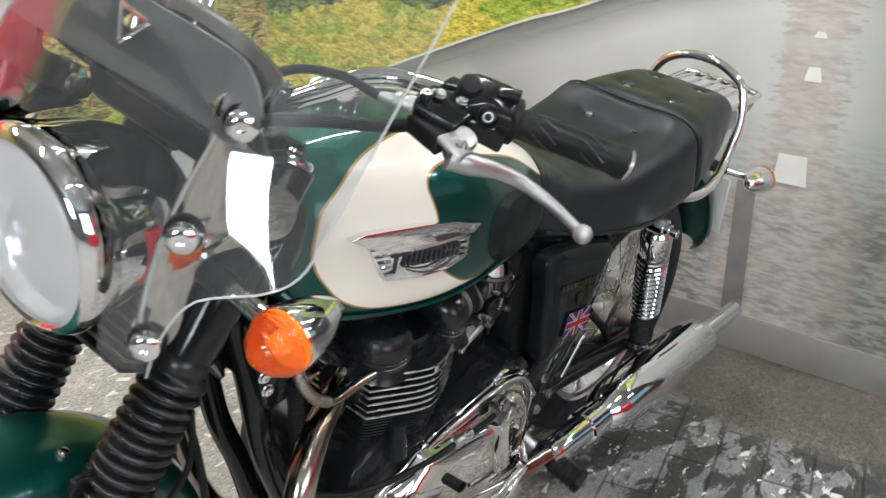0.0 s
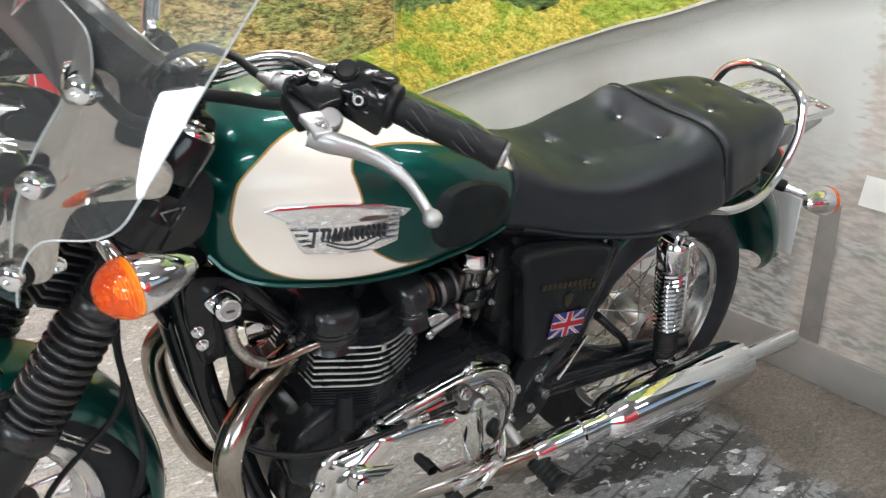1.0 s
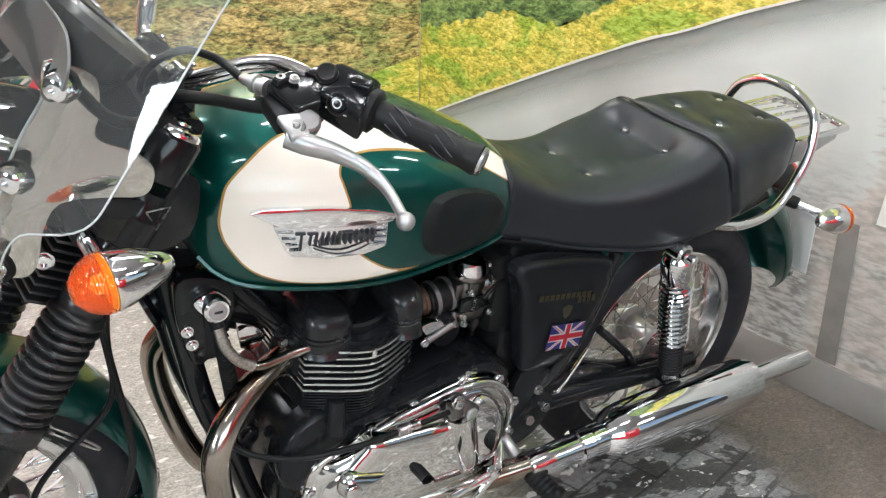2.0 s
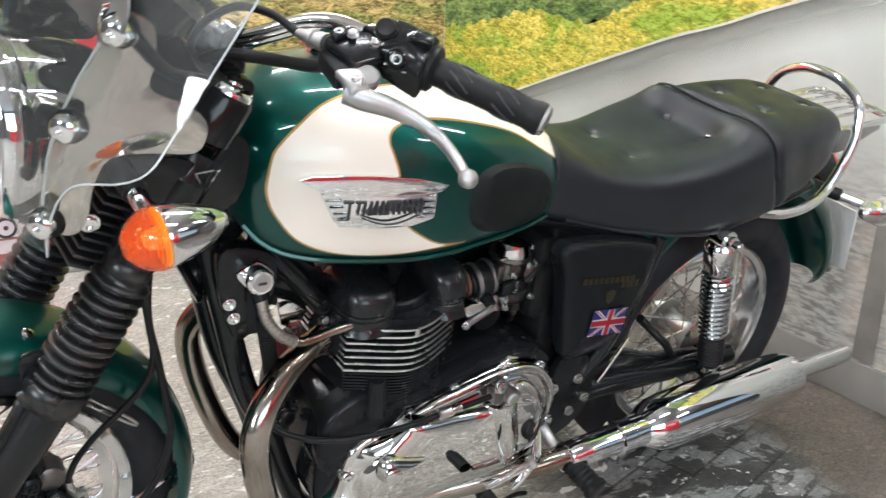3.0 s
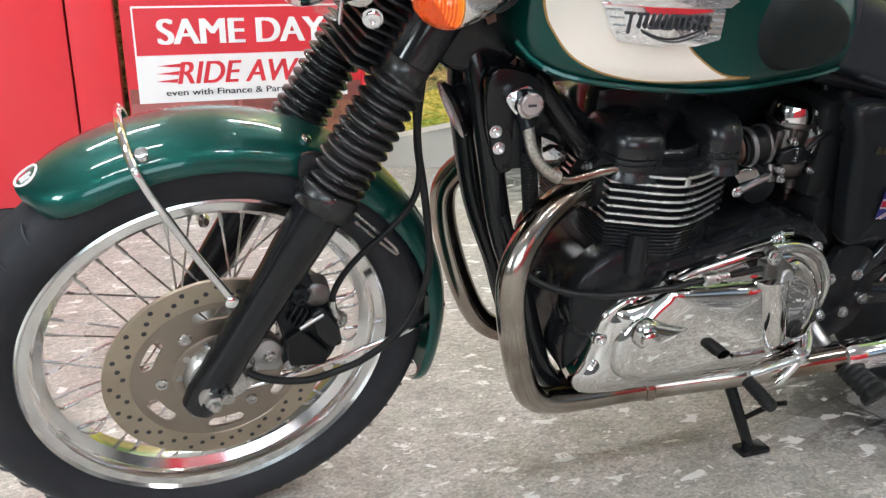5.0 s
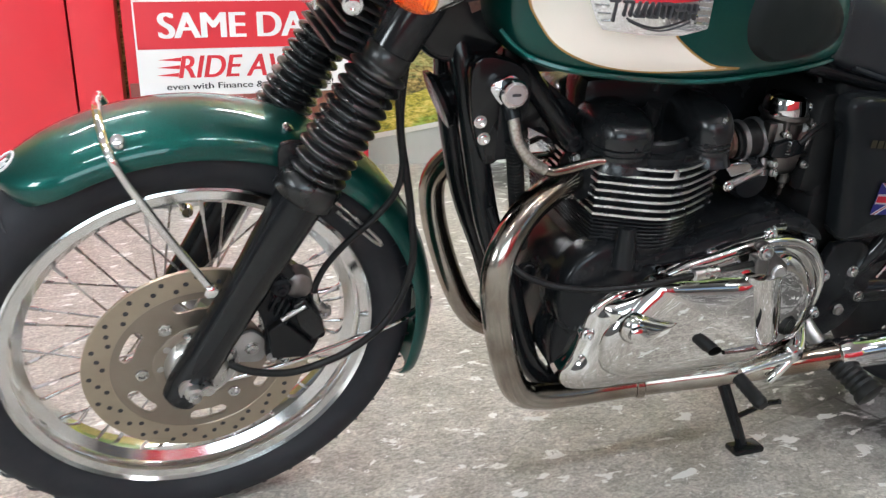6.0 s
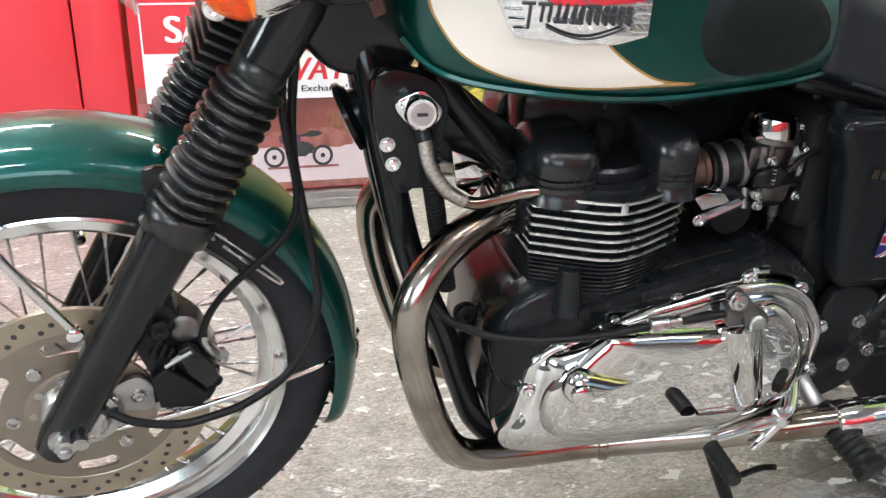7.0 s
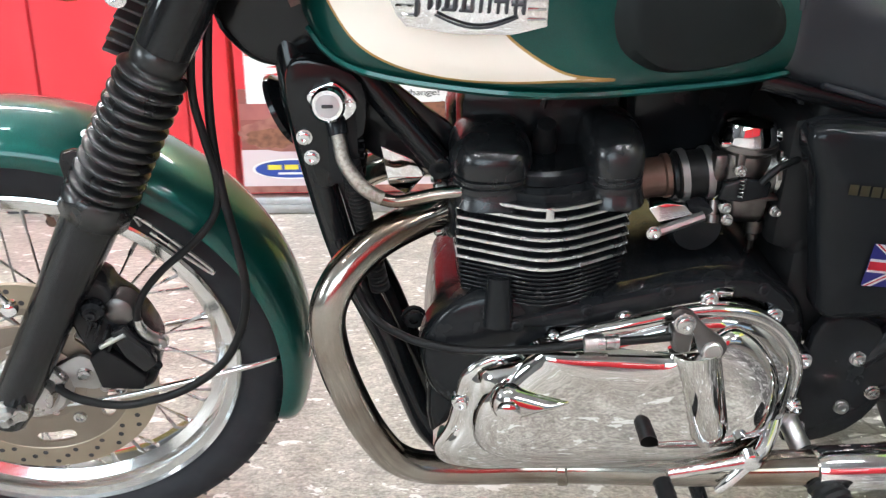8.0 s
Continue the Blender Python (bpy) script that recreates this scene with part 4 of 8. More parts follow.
def side_sheet(outline, thick, lift, mat_, name, parent, label="", dome=0.0):
    """A sheet that lies on the tank's left side: outline over x and s."""
    cx = sum(p[0] for p in outline) / len(outline)
    cs = sum(p[1] for p in outline) / len(outline)
    ringsn = 7
    rings = []
    for k in range(ringsn + 1):
        f = 1 - k / ringsn
        h = lift + thick * min(1, (1 - f) * 6) + dome * (1 - f * f)
        if k == 0:
            h = -0.002
        f = max(f, 0.02)
        rr = []
        for x, s in outline:
            xx, ss = cx + (x - cx) * f, cs + (s - cs) * f
            rr.append(tank_point(xx, ss) + tank_normal(xx, ss) * h)
        rings.append(rr)
    return part(name, loft(rings), mat_, parent, label)


side_sheet(smooth2([(0.694, 0.46), (0.697, 0.543), (0.714, 0.597), (0.755, 0.624), (0.808, 0.628), (0.852, 0.60), (0.876, 0.52), (0.874, 0.40), (0.835, 0.33), (0.755, 0.31), (0.708, 0.37)], 5), 0.010, 0.001, PADRUBBER, "knee_pad", tank, "black rubber knee pad", 0.002)

# tank badge: a winged strip over a lettered plate
def on_tank(x, z, lift):
    """A place on the tank's left side at a height."""
    lo, hi = 0.2, 0.9
    for _ in range(30):
        mid = (lo + hi) / 2
        if tank_point(x, mid).z < z:
            lo = mid
        else:
            hi = mid
    return tank_point(x, lo) + tank_normal(x, lo) * lift


def badge_sheet(poly, lift, thick):
    a = [on_tank(x, z, lift + thick) for x, z in poly]
    c = [on_tank(x, z, -0.003) for x, z in poly]
    bm = loft([c, a])
    return bevel(bm, 0.0012, 2, 50)


def dens(poly, n=6):
    out = []
    for i in range(len(poly)):
        (ax, ay), (bx, by) = poly[i], poly[(i + 1) % len(poly)]
        out += [(ax + (bx - ax) * k / n, ay + (by - ay) * k / n) for k in range(n)]
    return out


plate = part("badge_plate", badge_sheet(dens([(0.478, 0.848), (0.632, 0.843), (0.632, 0.806), (0.60, 0.798), (0.55, 0.797), (0.503, 0.802), (0.494, 0.812)]), 0.002, 0.006), CHROME, tank, "polished badge plate with dark letter shapes")
part("badge_wing", badge_sheet(dens([(0.452, 0.865), (0.468, 0.871), (0.50, 0.872), (0.55, 0.871), (0.60, 0.865), (0.646, 0.853), (0.634, 0.845), (0.57, 0.845), (0.49, 0.846), (0.473, 0.855)]), 0.006, 0.008), CHROME, tank, "polished winged strip")
for k in range(4):
    z = 0.839 - 0.009 * k
    part("badge_rib", tube([on_tank(x, z, 0.009) for x in np.linspace(0.484 + 0.005 * k, 0.503 + 0.003 * k, 5)], 0.0018, 6), CHROME, plate)
    part("badge_rib", tube([on_tank(x, z, 0.009) for x in np.linspace(0.614, 0.630, 5)], 0.0018, 6), CHROME, plate)
# a row of slanting bars where the maker's name stands
for k in range(7):
    x0 = 0.5065 + 0.0155 * k
    top, h = 0.8385 - 0.0004 * k, (0.0265 if k == 0 else 0.0190)
    for dx in ((0.0045,) if k == 0 else (0.001, 0.0085)):
        part("badge_bar", badge_sheet(dens([(x0 + dx + 0.0015, top), (x0 + dx + 0.0048, top), (x0 + dx + 0.0033, top - h), (x0 + dx, top - h)], 2), 0.008, 0.003), INK, plate)
    zb = top - (0.0, 0.0, 0.016, 0.016, 0.0, 0.006, 0.008)[k]
    part("badge_bar", badge_sheet(dens([(x0 - 0.001, zb), (x0 + 0.0125, zb), (x0 + 0.0122, zb - 0.0032), (x0 - 0.0013, zb - 0.0032)], 2), 0.008, 0.003), INK, plate)
part("badge_swoosh", tube([on_tank(0.53 + 0.075 * u, 0.815 - 0.011 * math.sin(math.pi * u), 0.009) for u in np.linspace(0, 1, 12)], 0.0014, 6), INK, plate)
cap = part("filler_cap", lathe([(0.0, -0.02), (0.033, -0.02), (0.034, 0.002), (0.041, 0.004), (0.041, 0.012), (0.034, 0.016), (0.02, 0.019), (0, 0.02)], tank_point(0.553, 1.0) + V(0, 0, 0.012), (0.02, 0, 1), 36), CHROME, tank, "chrome filler cap")

# seat
S_TOP = [(0.87, 0.868), (0.90, 0.862), (0.94, 0.845), (1.0, 0.818), (1.07, 0.803), (1.14, 0.801), (1.20, 0.806), (1.25, 0.815), (1.29, 0.826), (1.32, 0.838), (1.345, 0.848), (1.365, 0.849), (1.38, 0.843)]
S_LOW = [(0.87, 0.742), (0.90, 0.728), (0.94, 0.714), (1.08, 0.676), (1.25, 0.655), (1.34, 0.665), (1.42, 0.690), (1.52, 0.700), (1.62, 0.735), (1.685, 0.77)]
S_W = [(0.87, 0.130), (0.90, 0.131), (0.94, 0.131), (1.0, 0.133), (1.1, 0.144), (1.25, 0.164), (1.36, 0.164), (1.45, 0.152), (1.55, 0.142), (1.63, 0.122), (1.685, 0.08)]
P_TOP = [(1.36, 0.835), (1.40, 0.854), (1.46, 0.862), (1.53, 0.864), (1.60, 0.863), (1.645, 0.848), (1.685, 0.81)]
BUTTONS = [(1.135, 0.052), (1.306, 0.054), (1.456, 0.055), (1.586, 0.054)]


def soft(a, b, x):
    t = max(0.0, min(1.0, (x - a) / (b - a)))
    return t * t * (3 - 2 * t)


def seat_dish(x, v):
    """Depth of the sitting hollow inside the rolled rim; v is the share of the half width."""
    flat_ = 1 - soft(0.05, 0.95, abs(v))
    if x < 1.37:
        return (0.008 * soft(0.95, 1.15, x) + 0.014 * soft(1.15, 1.28, x)) * (1 - soft(1.30, 1.345, x)) * flat_ - 0.012 * soft(1.12, 1.28, x) * (1 - flat_)
    return 0.006 * soft(1.40, 1.46, x) * (1 - soft(1.60, 1.65, x)) * flat_


def seat_rake(x, z):
    """The seam between the two pads slopes back as it goes down: the way by which a point shifts to the rear."""
    near = soft(1.20, 1.37, x) if x < 1.37 else 1 - soft(1.37, 1.60, x)
    return 0.085 * near * max(0.0, min(1.1, (0.86 - z) / 0.18))


def seat_ring(x, top, wscale=1.0, n=120):
    w, lo = lerp_table(S_W, x) * wscale, lerp_table(S_LOW, x)
    out = []
    for k in range(n):
        a = 2 * math.pi * k / n
        cy, cz = math.cos(a), math.sin(a)
        p = 4.0 if cz > 0 else 6.0
        q = (abs(cy) ** p + abs(cz) ** p) ** (-1 / p)
        y = w * q * cy
        mid = lo + (top - lo) * 0.45
        z = mid + q * cz * ((top - mid) if cz > 0 else (mid - lo))
        if cz > 0:
            dent = sum((0.008 * math.exp(-((x - bx) ** 2 + (abs(y) - by) ** 2) / 0.00014) + 0.0050 * math.exp(-((x - bx) ** 2 + (abs(y) - by) ** 2) / 0.0008)) for bx, by in BUTTONS)
            z -= dent + seat_dish(x, y / w)
        out.append(V(x, y, z))
    return out


def seat_body(x0, x1, table, ends):
    xs = np.linspace(x0, x1, 110)
    rings = []
    for x in xs:
        e = min((x - x0) / ends[0], (x1 - x) / ends[1], 1)
        k = math.sqrt(max(0.0, 1 - (1 - e) ** 2)) if e < 1 else 1
        top = lerp_table(table, x)
        r = seat_ring(x, top, 0.82 + 0.18 * k)
        lo = lerp_table(S_LOW, x)
        row = [V(p.x, p.y, lo + (p.z - lo) * (0.72 + 0.28 * k)) for p in r]
        rings.append([V(p.x + seat_rake(x, p.z), p.y, p.z) for p in row])
    return loft(rings)


seat = part("seat", seat_body(0.878, 1.378, S_TOP, (0.022, 0.03)), VINYL, bike, "black vinyl dual seat with buttoned tops", sharp=60)
part("pillion_pad", seat_body(1.362, 1.688, P_TOP, (0.03, 0.07)), VINYL, seat, sharp=60)


def seat_button(x, y, table):
    z = lerp_table(table, x)
    r = seat_ring(x, z, 1.0, 200)
    zz = max((p.z for p in r if abs(p.y - y) < 0.006), default=z)
    return lathe([(0.0065, -0.003), (0.0072, 0.0025), (0.0055, 0.0052), (0, 0.006)], (x + seat_rake(x, zz), y, zz), (0, 0, 1), 16)


for bx, by in BUTTONS:
    for sg in (-1, 1):
        part("button", seat_button(bx, sg * by, S_TOP if bx < 1.37 else P_TOP), STEEL, seat, "small chrome upholstery button")
def seat_edge(x, drop):
    w, lo = lerp_table(S_W, x), lerp_table(S_LOW, x)
    return V(x, -w * 0.96, lo + drop)
part("piping", tube([seat_edge(x, 0.012) for x in np.linspace(0.93, 1.37, 24)], 0.004, 8), VINYL, seat)
part("piping", tube([(p.x + 0.012 + seat_rake(1.352, p.z), p.y * 1.006, p.z + 0.0005) for p in seat_ring(1.352, lerp_table(S_TOP, 1.352), 0.99)[:61]], 0.0026, 8), VINYL, seat)

part("piping", tube([(p.x, p.y * 1.02, p.z + 0.003) for p in seat_ring(0.892, lerp_table(S_TOP, 0.892) - 0.006, 0.95)[4:57]], 0.0055, 8), VINYL, seat)

# grab rail and rack
gl = [(1.40, -0.150, 0.685), (1.47, -0.158, 0.676), (1.55, -0.152, 0.676), (1.61, -0.142, 0.692), (1.66, -0.132, 0.735), (1.69, -0.122, 0.80), (1.70, -0.10, 0.862), (1.698, -0.05, 0.893), (1.697, 0.0, 0.900)]
rail = part("grab_rail", tube(gl + [(x, -y, z) for x, y, z in gl[-2::-1]], 0.0105, 14, 6), CHROME, bike, "chrome grab rail hooped over the seat's tail")
rack = part("luggage_rack", tube([(1.67, -0.095, 0.806), (1.82, -0.098, 0.818), (1.847, -0.085, 0.821), (1.852, 0, 0.823), (1.847, 0.085, 0.821), (1.82, 0.098, 0.818), (1.67, 0.095, 0.806)], 0.008, 12, 6), CHROME, bike, "chrome luggage rack with five bars")
for k in range(5):
    y = -0.064 + 0.032 * k
    part("bar", tube([(1.665, y, 0.808), (1.70, y, 0.823), (1.838, y, 0.828)], 0.0042, 8, 4), CHROME, rack)
    part("clip", lathe([(0.0065, 0), (0.0065, 0.008), (0.004, 0.011), (0, 0.012)], (1.832, y, 0.825), (0, 0, 1), 12), CHROME, rack)
part("bracket", prism([(1.66, 0.81), (1.80, 0.812), (1.80, 0.803), (1.70, 0.765), (1.66, 0.76)], -0.106, -0.102, 0.001), ALLOY, rack)

# wheels


def wheel(name, at, axis, m, rf, half, ro, th, spokes, label):
    """Wire wheel. rf: flange radius; half: half the rim's width; ro: tyre's outer radius; th: tyre's half width."""
    w = new(name)
    w.parent = bike
    w["label"] = label
    ax = Vector(axis)
    tp = []
    for k in range(40):
        a = 2 * math.pi * k / 40
        c, s = math.cos(a), math.sin(a)
        rm = (ro + rf - 0.012) / 2
        hr = (ro - rf + 0.012) / 2
        q = (abs(c) ** 2.3 + abs(s) ** 2.3) ** (-1 / 2.3)
        wd = th * (1 if c > -0.2 else 1 - 0.25 * (-c - 0.2))
        tp.append((rm + hr * q * c, wd * q * s))
    ty = part("tyre", ring(tp, at, ax, 110), TYRE, w, "black road tyre", m, 60)
    rim = [(rf, half), (rf - 0.004, half - 0.005), (rf - 0.016, half - 0.006), (rf - 0.020, half - 0.012), (rf - 0.022, half - 0.02), (rf - 0.034, 0.012), (rf - 0.036, 0), (rf - 0.034, -0.012), (rf - 0.022, -half + 0.02), (rf - 0.020, -half + 0.012), (rf - 0.016, -half + 0.006), (rf - 0.004, -half + 0.005), (rf, -half), (rf + 0.003, -half + 0.002), (rf + 0.001, -half + 0.006), (rf - 0.010, 0), (rf + 0.001, half - 0.006), (rf + 0.003, half - 0.002)]
    rm = part("rim", ring(rim, at, ax, 128), RIM, w, "chrome wire-wheel rim", m, 35)
    hub = part("hub", lathe([(0.012, -0.072), (0.026, -0.072), (0.030, -0.06), (0.044, -0.055), (0.046, -0.048), (0.046, -0.04), (0.030, -0.034), (0.026, -0.02), (0.026, 0.02), (0.030, 0.034), (0.046, 0.04), (0.046, 0.048), (0.044, 0.055), (0.03, 0.06), (0.026, 0.072), (0.012, 0.072)], at, ax, 40), ALLOY, w, "cast alloy hub", m)
    mm = axis_matrix(at, ax)
    for k in range(spokes):
        a = 2 * math.pi * (k + 0.5) / spokes
        side = 1 if k % 2 else -1
        lean = (1 if (k // 2) % 2 else -1) * radians(52)
        p0 = V(0.043 * math.cos(a + lean), 0.043 * math.sin(a + lean), side * 0.044)
        p1 = V((rf - 0.034) * math.cos(a), (rf - 0.034) * math.sin(a), side * 0.006)
        d = (p1 - p0).normalized()
        part("spoke", tube([mm @ p0, mm @ (p1 - d * 0.022), mm @ (p1 - d * 0.0215), mm @ p1], [0.0016, 0.0016, 0.0028, 0.0028], 6), STEEL, w, "", m)
    return w


# wheel axis runs to the left, so +h of the profiles is the left side
front_wheel = wheel("front_wheel", (0, 0, 0), (0, -1, 0), MF, 0.257, 0.042, 0.331, 0.052, 40, "front wire wheel with a drilled brake disc")
rear_wheel = wheel("rear_wheel", (1.475, 0, 0.318), (0, -1, 0), MB, 0.228, 0.048, 0.318, 0.066, 40, "rear wire wheel with a chrome rim")

# tread grooves on the front tyre's shoulder
for k in range(44):
    a = 2 * math.pi * k / 44
    pts = []
    for u in np.linspace(0, 1, 6):
        ang = a + 0.045 * u
        h = 0.028 + 0.022 * u
        r = 0.3295 - 0.030 * u ** 1.7
        pts.append((r * math.cos(ang), -h, r * math.sin(ang)))
    part("tread_groove", tube(pts, [0.0012, 0.002, 0.0022, 0.002, 0.0016, 0.0008], 5), INK, front_wheel, "", MF)


def disc_web(mm, r0, r1, slots, turn, half_len, half_wid, h):
    """The flat web of a disc, pierced right through by long rounded slots."""
    bm = bmesh.new()
    rm, ha = (r0 + r1) / 2, math.pi / slots
    border = [(-1 + u / 8, -1) for u in range(16)] + [(1, -1 + v / 2) for v in range(4)] + [(1 - u / 8, 1) for u in range(16)] + [(-1, 1 - v / 2) for v in range(4)]
    for k in range(slots):
        a0 = 2 * math.pi * k / slots + turn
        edge, hole = [], []
        for u, v in border:
            edge.append((rm + v * (r1 - r0) / 2, a0 + u * ha))
            dx, dy = u * half_len * 1.15, v * half_wid
            lo, hi = 0.0, 4.0
            for _ in range(24):
                t = (lo + hi) / 2
                ex = max(0.0, abs(dx * t) - (half_len - half_wid))
                lo, hi = (t, hi) if ex * ex + (dy * t) ** 2 < half_wid ** 2 else (lo, t)
            hole.append((rm + dy * lo, a0 + dx * lo / rm))
        rows = [[bm.verts.new(mm @ V(r * math.cos(a), r * math.sin(a), z)) for r, a in ring_] for ring_, z in ((edge, h), (hole, h), (hole, -h), (edge, -h))]
        n = len(border)
        for p, q in zip(rows, rows[1:]):
            for x in range(n):
                bm.faces.new((p[x], p[(x + 1) % n], q[(x + 1) % n], q[x]))
    bmesh.ops.remove_doubles(bm, verts=bm.verts[:], dist=0.0002)
    bmesh.ops.recalc_face_normals(bm, faces=bm.faces)
    return bm


def brake_disc(parent, at, rad, m, y, slots):
    mm = axis_matrix((at[0], y, at[2]), (0, -1, 0))
    centre = (at[0], y, at[2])
    base = part("brake_disc", ring([(rad, 0.0022), (rad - 0.0006, 0.0028), (0.120, 0.0028), (0.119, 0.0020), (0.119, -0.0025), (rad, -0.0025)], centre, (0, -1, 0), 96), DISC, parent, "tan-stained drilled steel brake disc", m)
    part("disc_web", disc_web(mm, 0.080, 0.1195, slots, 0.60, 0.026, 0.0090, 0.0021), DISCWEB, base, "darker slotted web of the disc", m)
    part("web_ring", ring([(0.0802, 0.0021), (0.062, 0.0021), (0.062, -0.0021), (0.0802, -0.0021)], centre, (0, -1, 0), 96), DISCWEB, base, "", m)
    part("disc_carrier", ring([(0.064, 0.0), (0.064, 0.0040), (0.0625, 0.0050), (0.046, 0.0050), (0.044, 0.0010)], centre, (0, -1, 0), 72), DISCWEB, base, "", m)
    for k in range(60):
        a = 2 * math.pi * k / 60
        r = rad - (0.010, 0.019, 0.027)[k % 3]
        part("disc_hole", lathe([(0.0036, 0.0), (0.0036, 0.0032)], mm @ V(r * math.cos(a), r * math.sin(a), 0), (0, -1, 0), 10), INK, base, "", m)
    for k in range(slots):
        b0 = 2 * math.pi * (k + 0.5) / slots + 0.60
        part("disc_bolt", lathe([(0.0088, 0.0), (0.0088, 0.0030), (0.0078, 0.0042), (0.0052, 0.0042), (0.0042, 0.0018), (0.0, 0.0018)], mm @ V(0.0785 * math.cos(b0), 0.0785 * math.sin(b0), 0.0018), (0, -1, 0), 20), STEEL, base, "", m)
    for k in range(10):
        a = 2 * math.pi * k / 10
        part("carrier_hole", lathe([(0.0050, 0), (0.0050, 0.0056)], mm @ V(0.0545 * math.cos(a), 0.0545 * math.sin(a), 0), (0, -1, 0), 12), STEEL, base, "", m)
    return base


brake_disc(front_wheel, (0, 0, 0), 0.155, MF, -0.066, 6)
part("hub_cap", lathe([(0.05, 0), (0.05, 0.012), (0.044, 0.02), (0.036, 0.022), (0.03, 0.034), (0.02, 0.036), (0.012, 0.04)], (0, -0.066, 0), (0, -1, 0), 40), STEEL, front_wheel, "", MF)

# fork
FD = V(0.478, 0, 0.878).normalized()  # up along the legs


def fork_leg(sg):
    leg = new("fork_leg")
    leg.parent = bike
    leg["label"] = "black fork leg with a ribbed rubber gaiter"
    y = sg * 0.092
    o = V(-0.021, y, -0.012)

    def at(d, side=0.0):
        return o + FD * d + V(0.891, 0, -0.454) * side
    part("slider", tube([at(-0.035), at(-0.028), at(0.0), at(0.06), at(0.20), at(0.24), at(0.315)], [0.016, 0.024, 0.028, 0.0275, 0.0285, 0.031, 0.033], 24, 0), GLOSSBLACK, leg, "gloss black fork slider", MF)
    # gaiter: a bellows between two collars
    prof, h0, h1, nrib = [], 0.325, 0.500, 11
    prof += [(0.033, h0 - 0.012), (0.040, h0 - 0.010), (0.041, h0 + 0.018), (0.037, h0 + 0.022)]
    for k in range(nrib):
        t = k / (nrib - 1)
        big = 0.0405 - 0.003 * t
        hh = h0 + 0.03 + (h1 - h0 - 0.03) * t
        step = (h1 - h0 - 0.03) / (nrib - 1)
        prof += [(big - 0.0145 * (1 - math.sin(math.pi * (j + 0.5) / 8) ** 0.75), hh + step * ((j + 0.5) / 8 - 0.5)) for j in range(8)]
    prof += [(0.027, h1 + 0.010), (0.0285, h1 + 0.012), (0.0285, h1 + 0.03), (0.026, h1 + 0.032)]
    part("gaiter", lathe(prof, o, FD, 40), GAITER, leg, "ribbed black rubber gaiter", MF, 75)
    part("stanchion", tube([at(h1 + 0.02), at(0.60)], 0.021, 24), CHROME, leg, "chrome fork tube", MF)
    part("shroud", lathe([(0.027, 0.53), (0.030, 0.532), (0.031, 0.60), (0.029, 0.612), (0.034, 0.616), (0.034, 0.655), (0.030, 0.66), (0.028, 0.69), (0.0, 0.692)], o, FD, 28), GLOSSBLACK, leg, "", MF)
    if sg < 0:
        part("axle_nut", join(lathe([(0.016, 0), (0.016, 0.004), (0.0125, 0.005), (0.0125, 0.015), (0.008, 0.017), (0.008, 0.023), (0.006, 0.025), (0, 0.025)], (-0.018, y - 0.022, -0.005), (0, -1, 0), 6), lathe([(0.019, -0.002), (0.019, 0.003), (0.01, 0.003)], (-0.018, y - 0.022, -0.005), (0, -1, 0), 24)), STEEL, leg, "steel axle nut", MF)
    return leg


fork_leg(-1)
fork_leg(1)
part("axle", tube([(0, -0.13, 0), (0, 0.13, 0)], 0.009, 16), STEEL, front_wheel, "", MF)
# fender
FE_A0, FE_A1 = radians(-20), radians(127.8)


def fender_ring(a, rtop, half, drop, n=22):
    pts = []
    for k in range(n + 1):
        t = math.pi * k / n
        y = -half * math.cos(t)
        r = rtop - drop * (1 - math.sin(t) ** 0.8)
        pts.append((r, y))
    return [V(r * math.cos(a), y, r * math.sin(a)) for r, y in pts]


def fender(m, a0, a1, rtop, half, drop, at=(0, 0, 0), tips=(0.1, 0.1), nose=0.45):
    rings = []
    for a in np.linspace(a0, a1, 60):
        e = min((a - a0) / tips[0], (a1 - a) / tips[1], 1)
        k = math.sqrt(max(0.02, 1 - (1 - e) ** 2))
        low = nose if a > (a0 + a1) / 2 else 0.45
        out = fender_ring(a, rtop, half * (low + (1 - low) * k), drop * min(1, 0.55 + low + (0.45 - low) * k))
        inn = [V(p.x * (1 - 0.006), p.y * 0.985, p.z * (1 - 0.006)) for p in out[::-1]]
        rings.append([p + Vector(at) for p in out + inn])
    return loft(rings)


ff = part("front_fender", fender(MF, FE_A0, FE_A1, 0.358, 0.074, 0.040, (0, 0, 0), (0.12, 0.24), 0.22), GREEN, bike, "dark green steel front fender", MF, 60)


def on_fender(a, t, lift=0.0, rtop=0.358, half=0.074, drop=0.040):
    r = rtop - drop * (1 - math.sin(t) ** 0.8) + lift
    return V(r * math.cos(a), -(half + lift) * math.cos(t), r * math.sin(a))


# tubular stay over the fender, down to the fork leg, on both sides
aF = radians(105.3)
for sg in (-1, 1):
    arc = [on_fender(aF, t, 0.006) for t in np.linspace(math.pi / 2, 0.45, 5)]
    pts = arc[:4] + [V(-0.089, -0.086, 0.335), V(-0.073, -0.090, 0.300), V(-0.033, -0.096, 0.225), V(0.012, -0.098, 0.146)]
    if sg > 0:
        pts = [V(p.x, -p.y, p.z) for p in pts]
    part("fender_stay", tube(pts, 0.0055, 10, 5), CHROME, ff, "chrome tubular fender stay", MF)
    e = V(0.013, sg * 0.100, 0.143)
    part("stay_bolt", lathe([(0.008, -0.008), (0.010, 0), (0.009, 0.006), (0.005, 0.009), (0, 0.009)], e, (0, sg, 0), 16), CHROME, ff, "", MF)
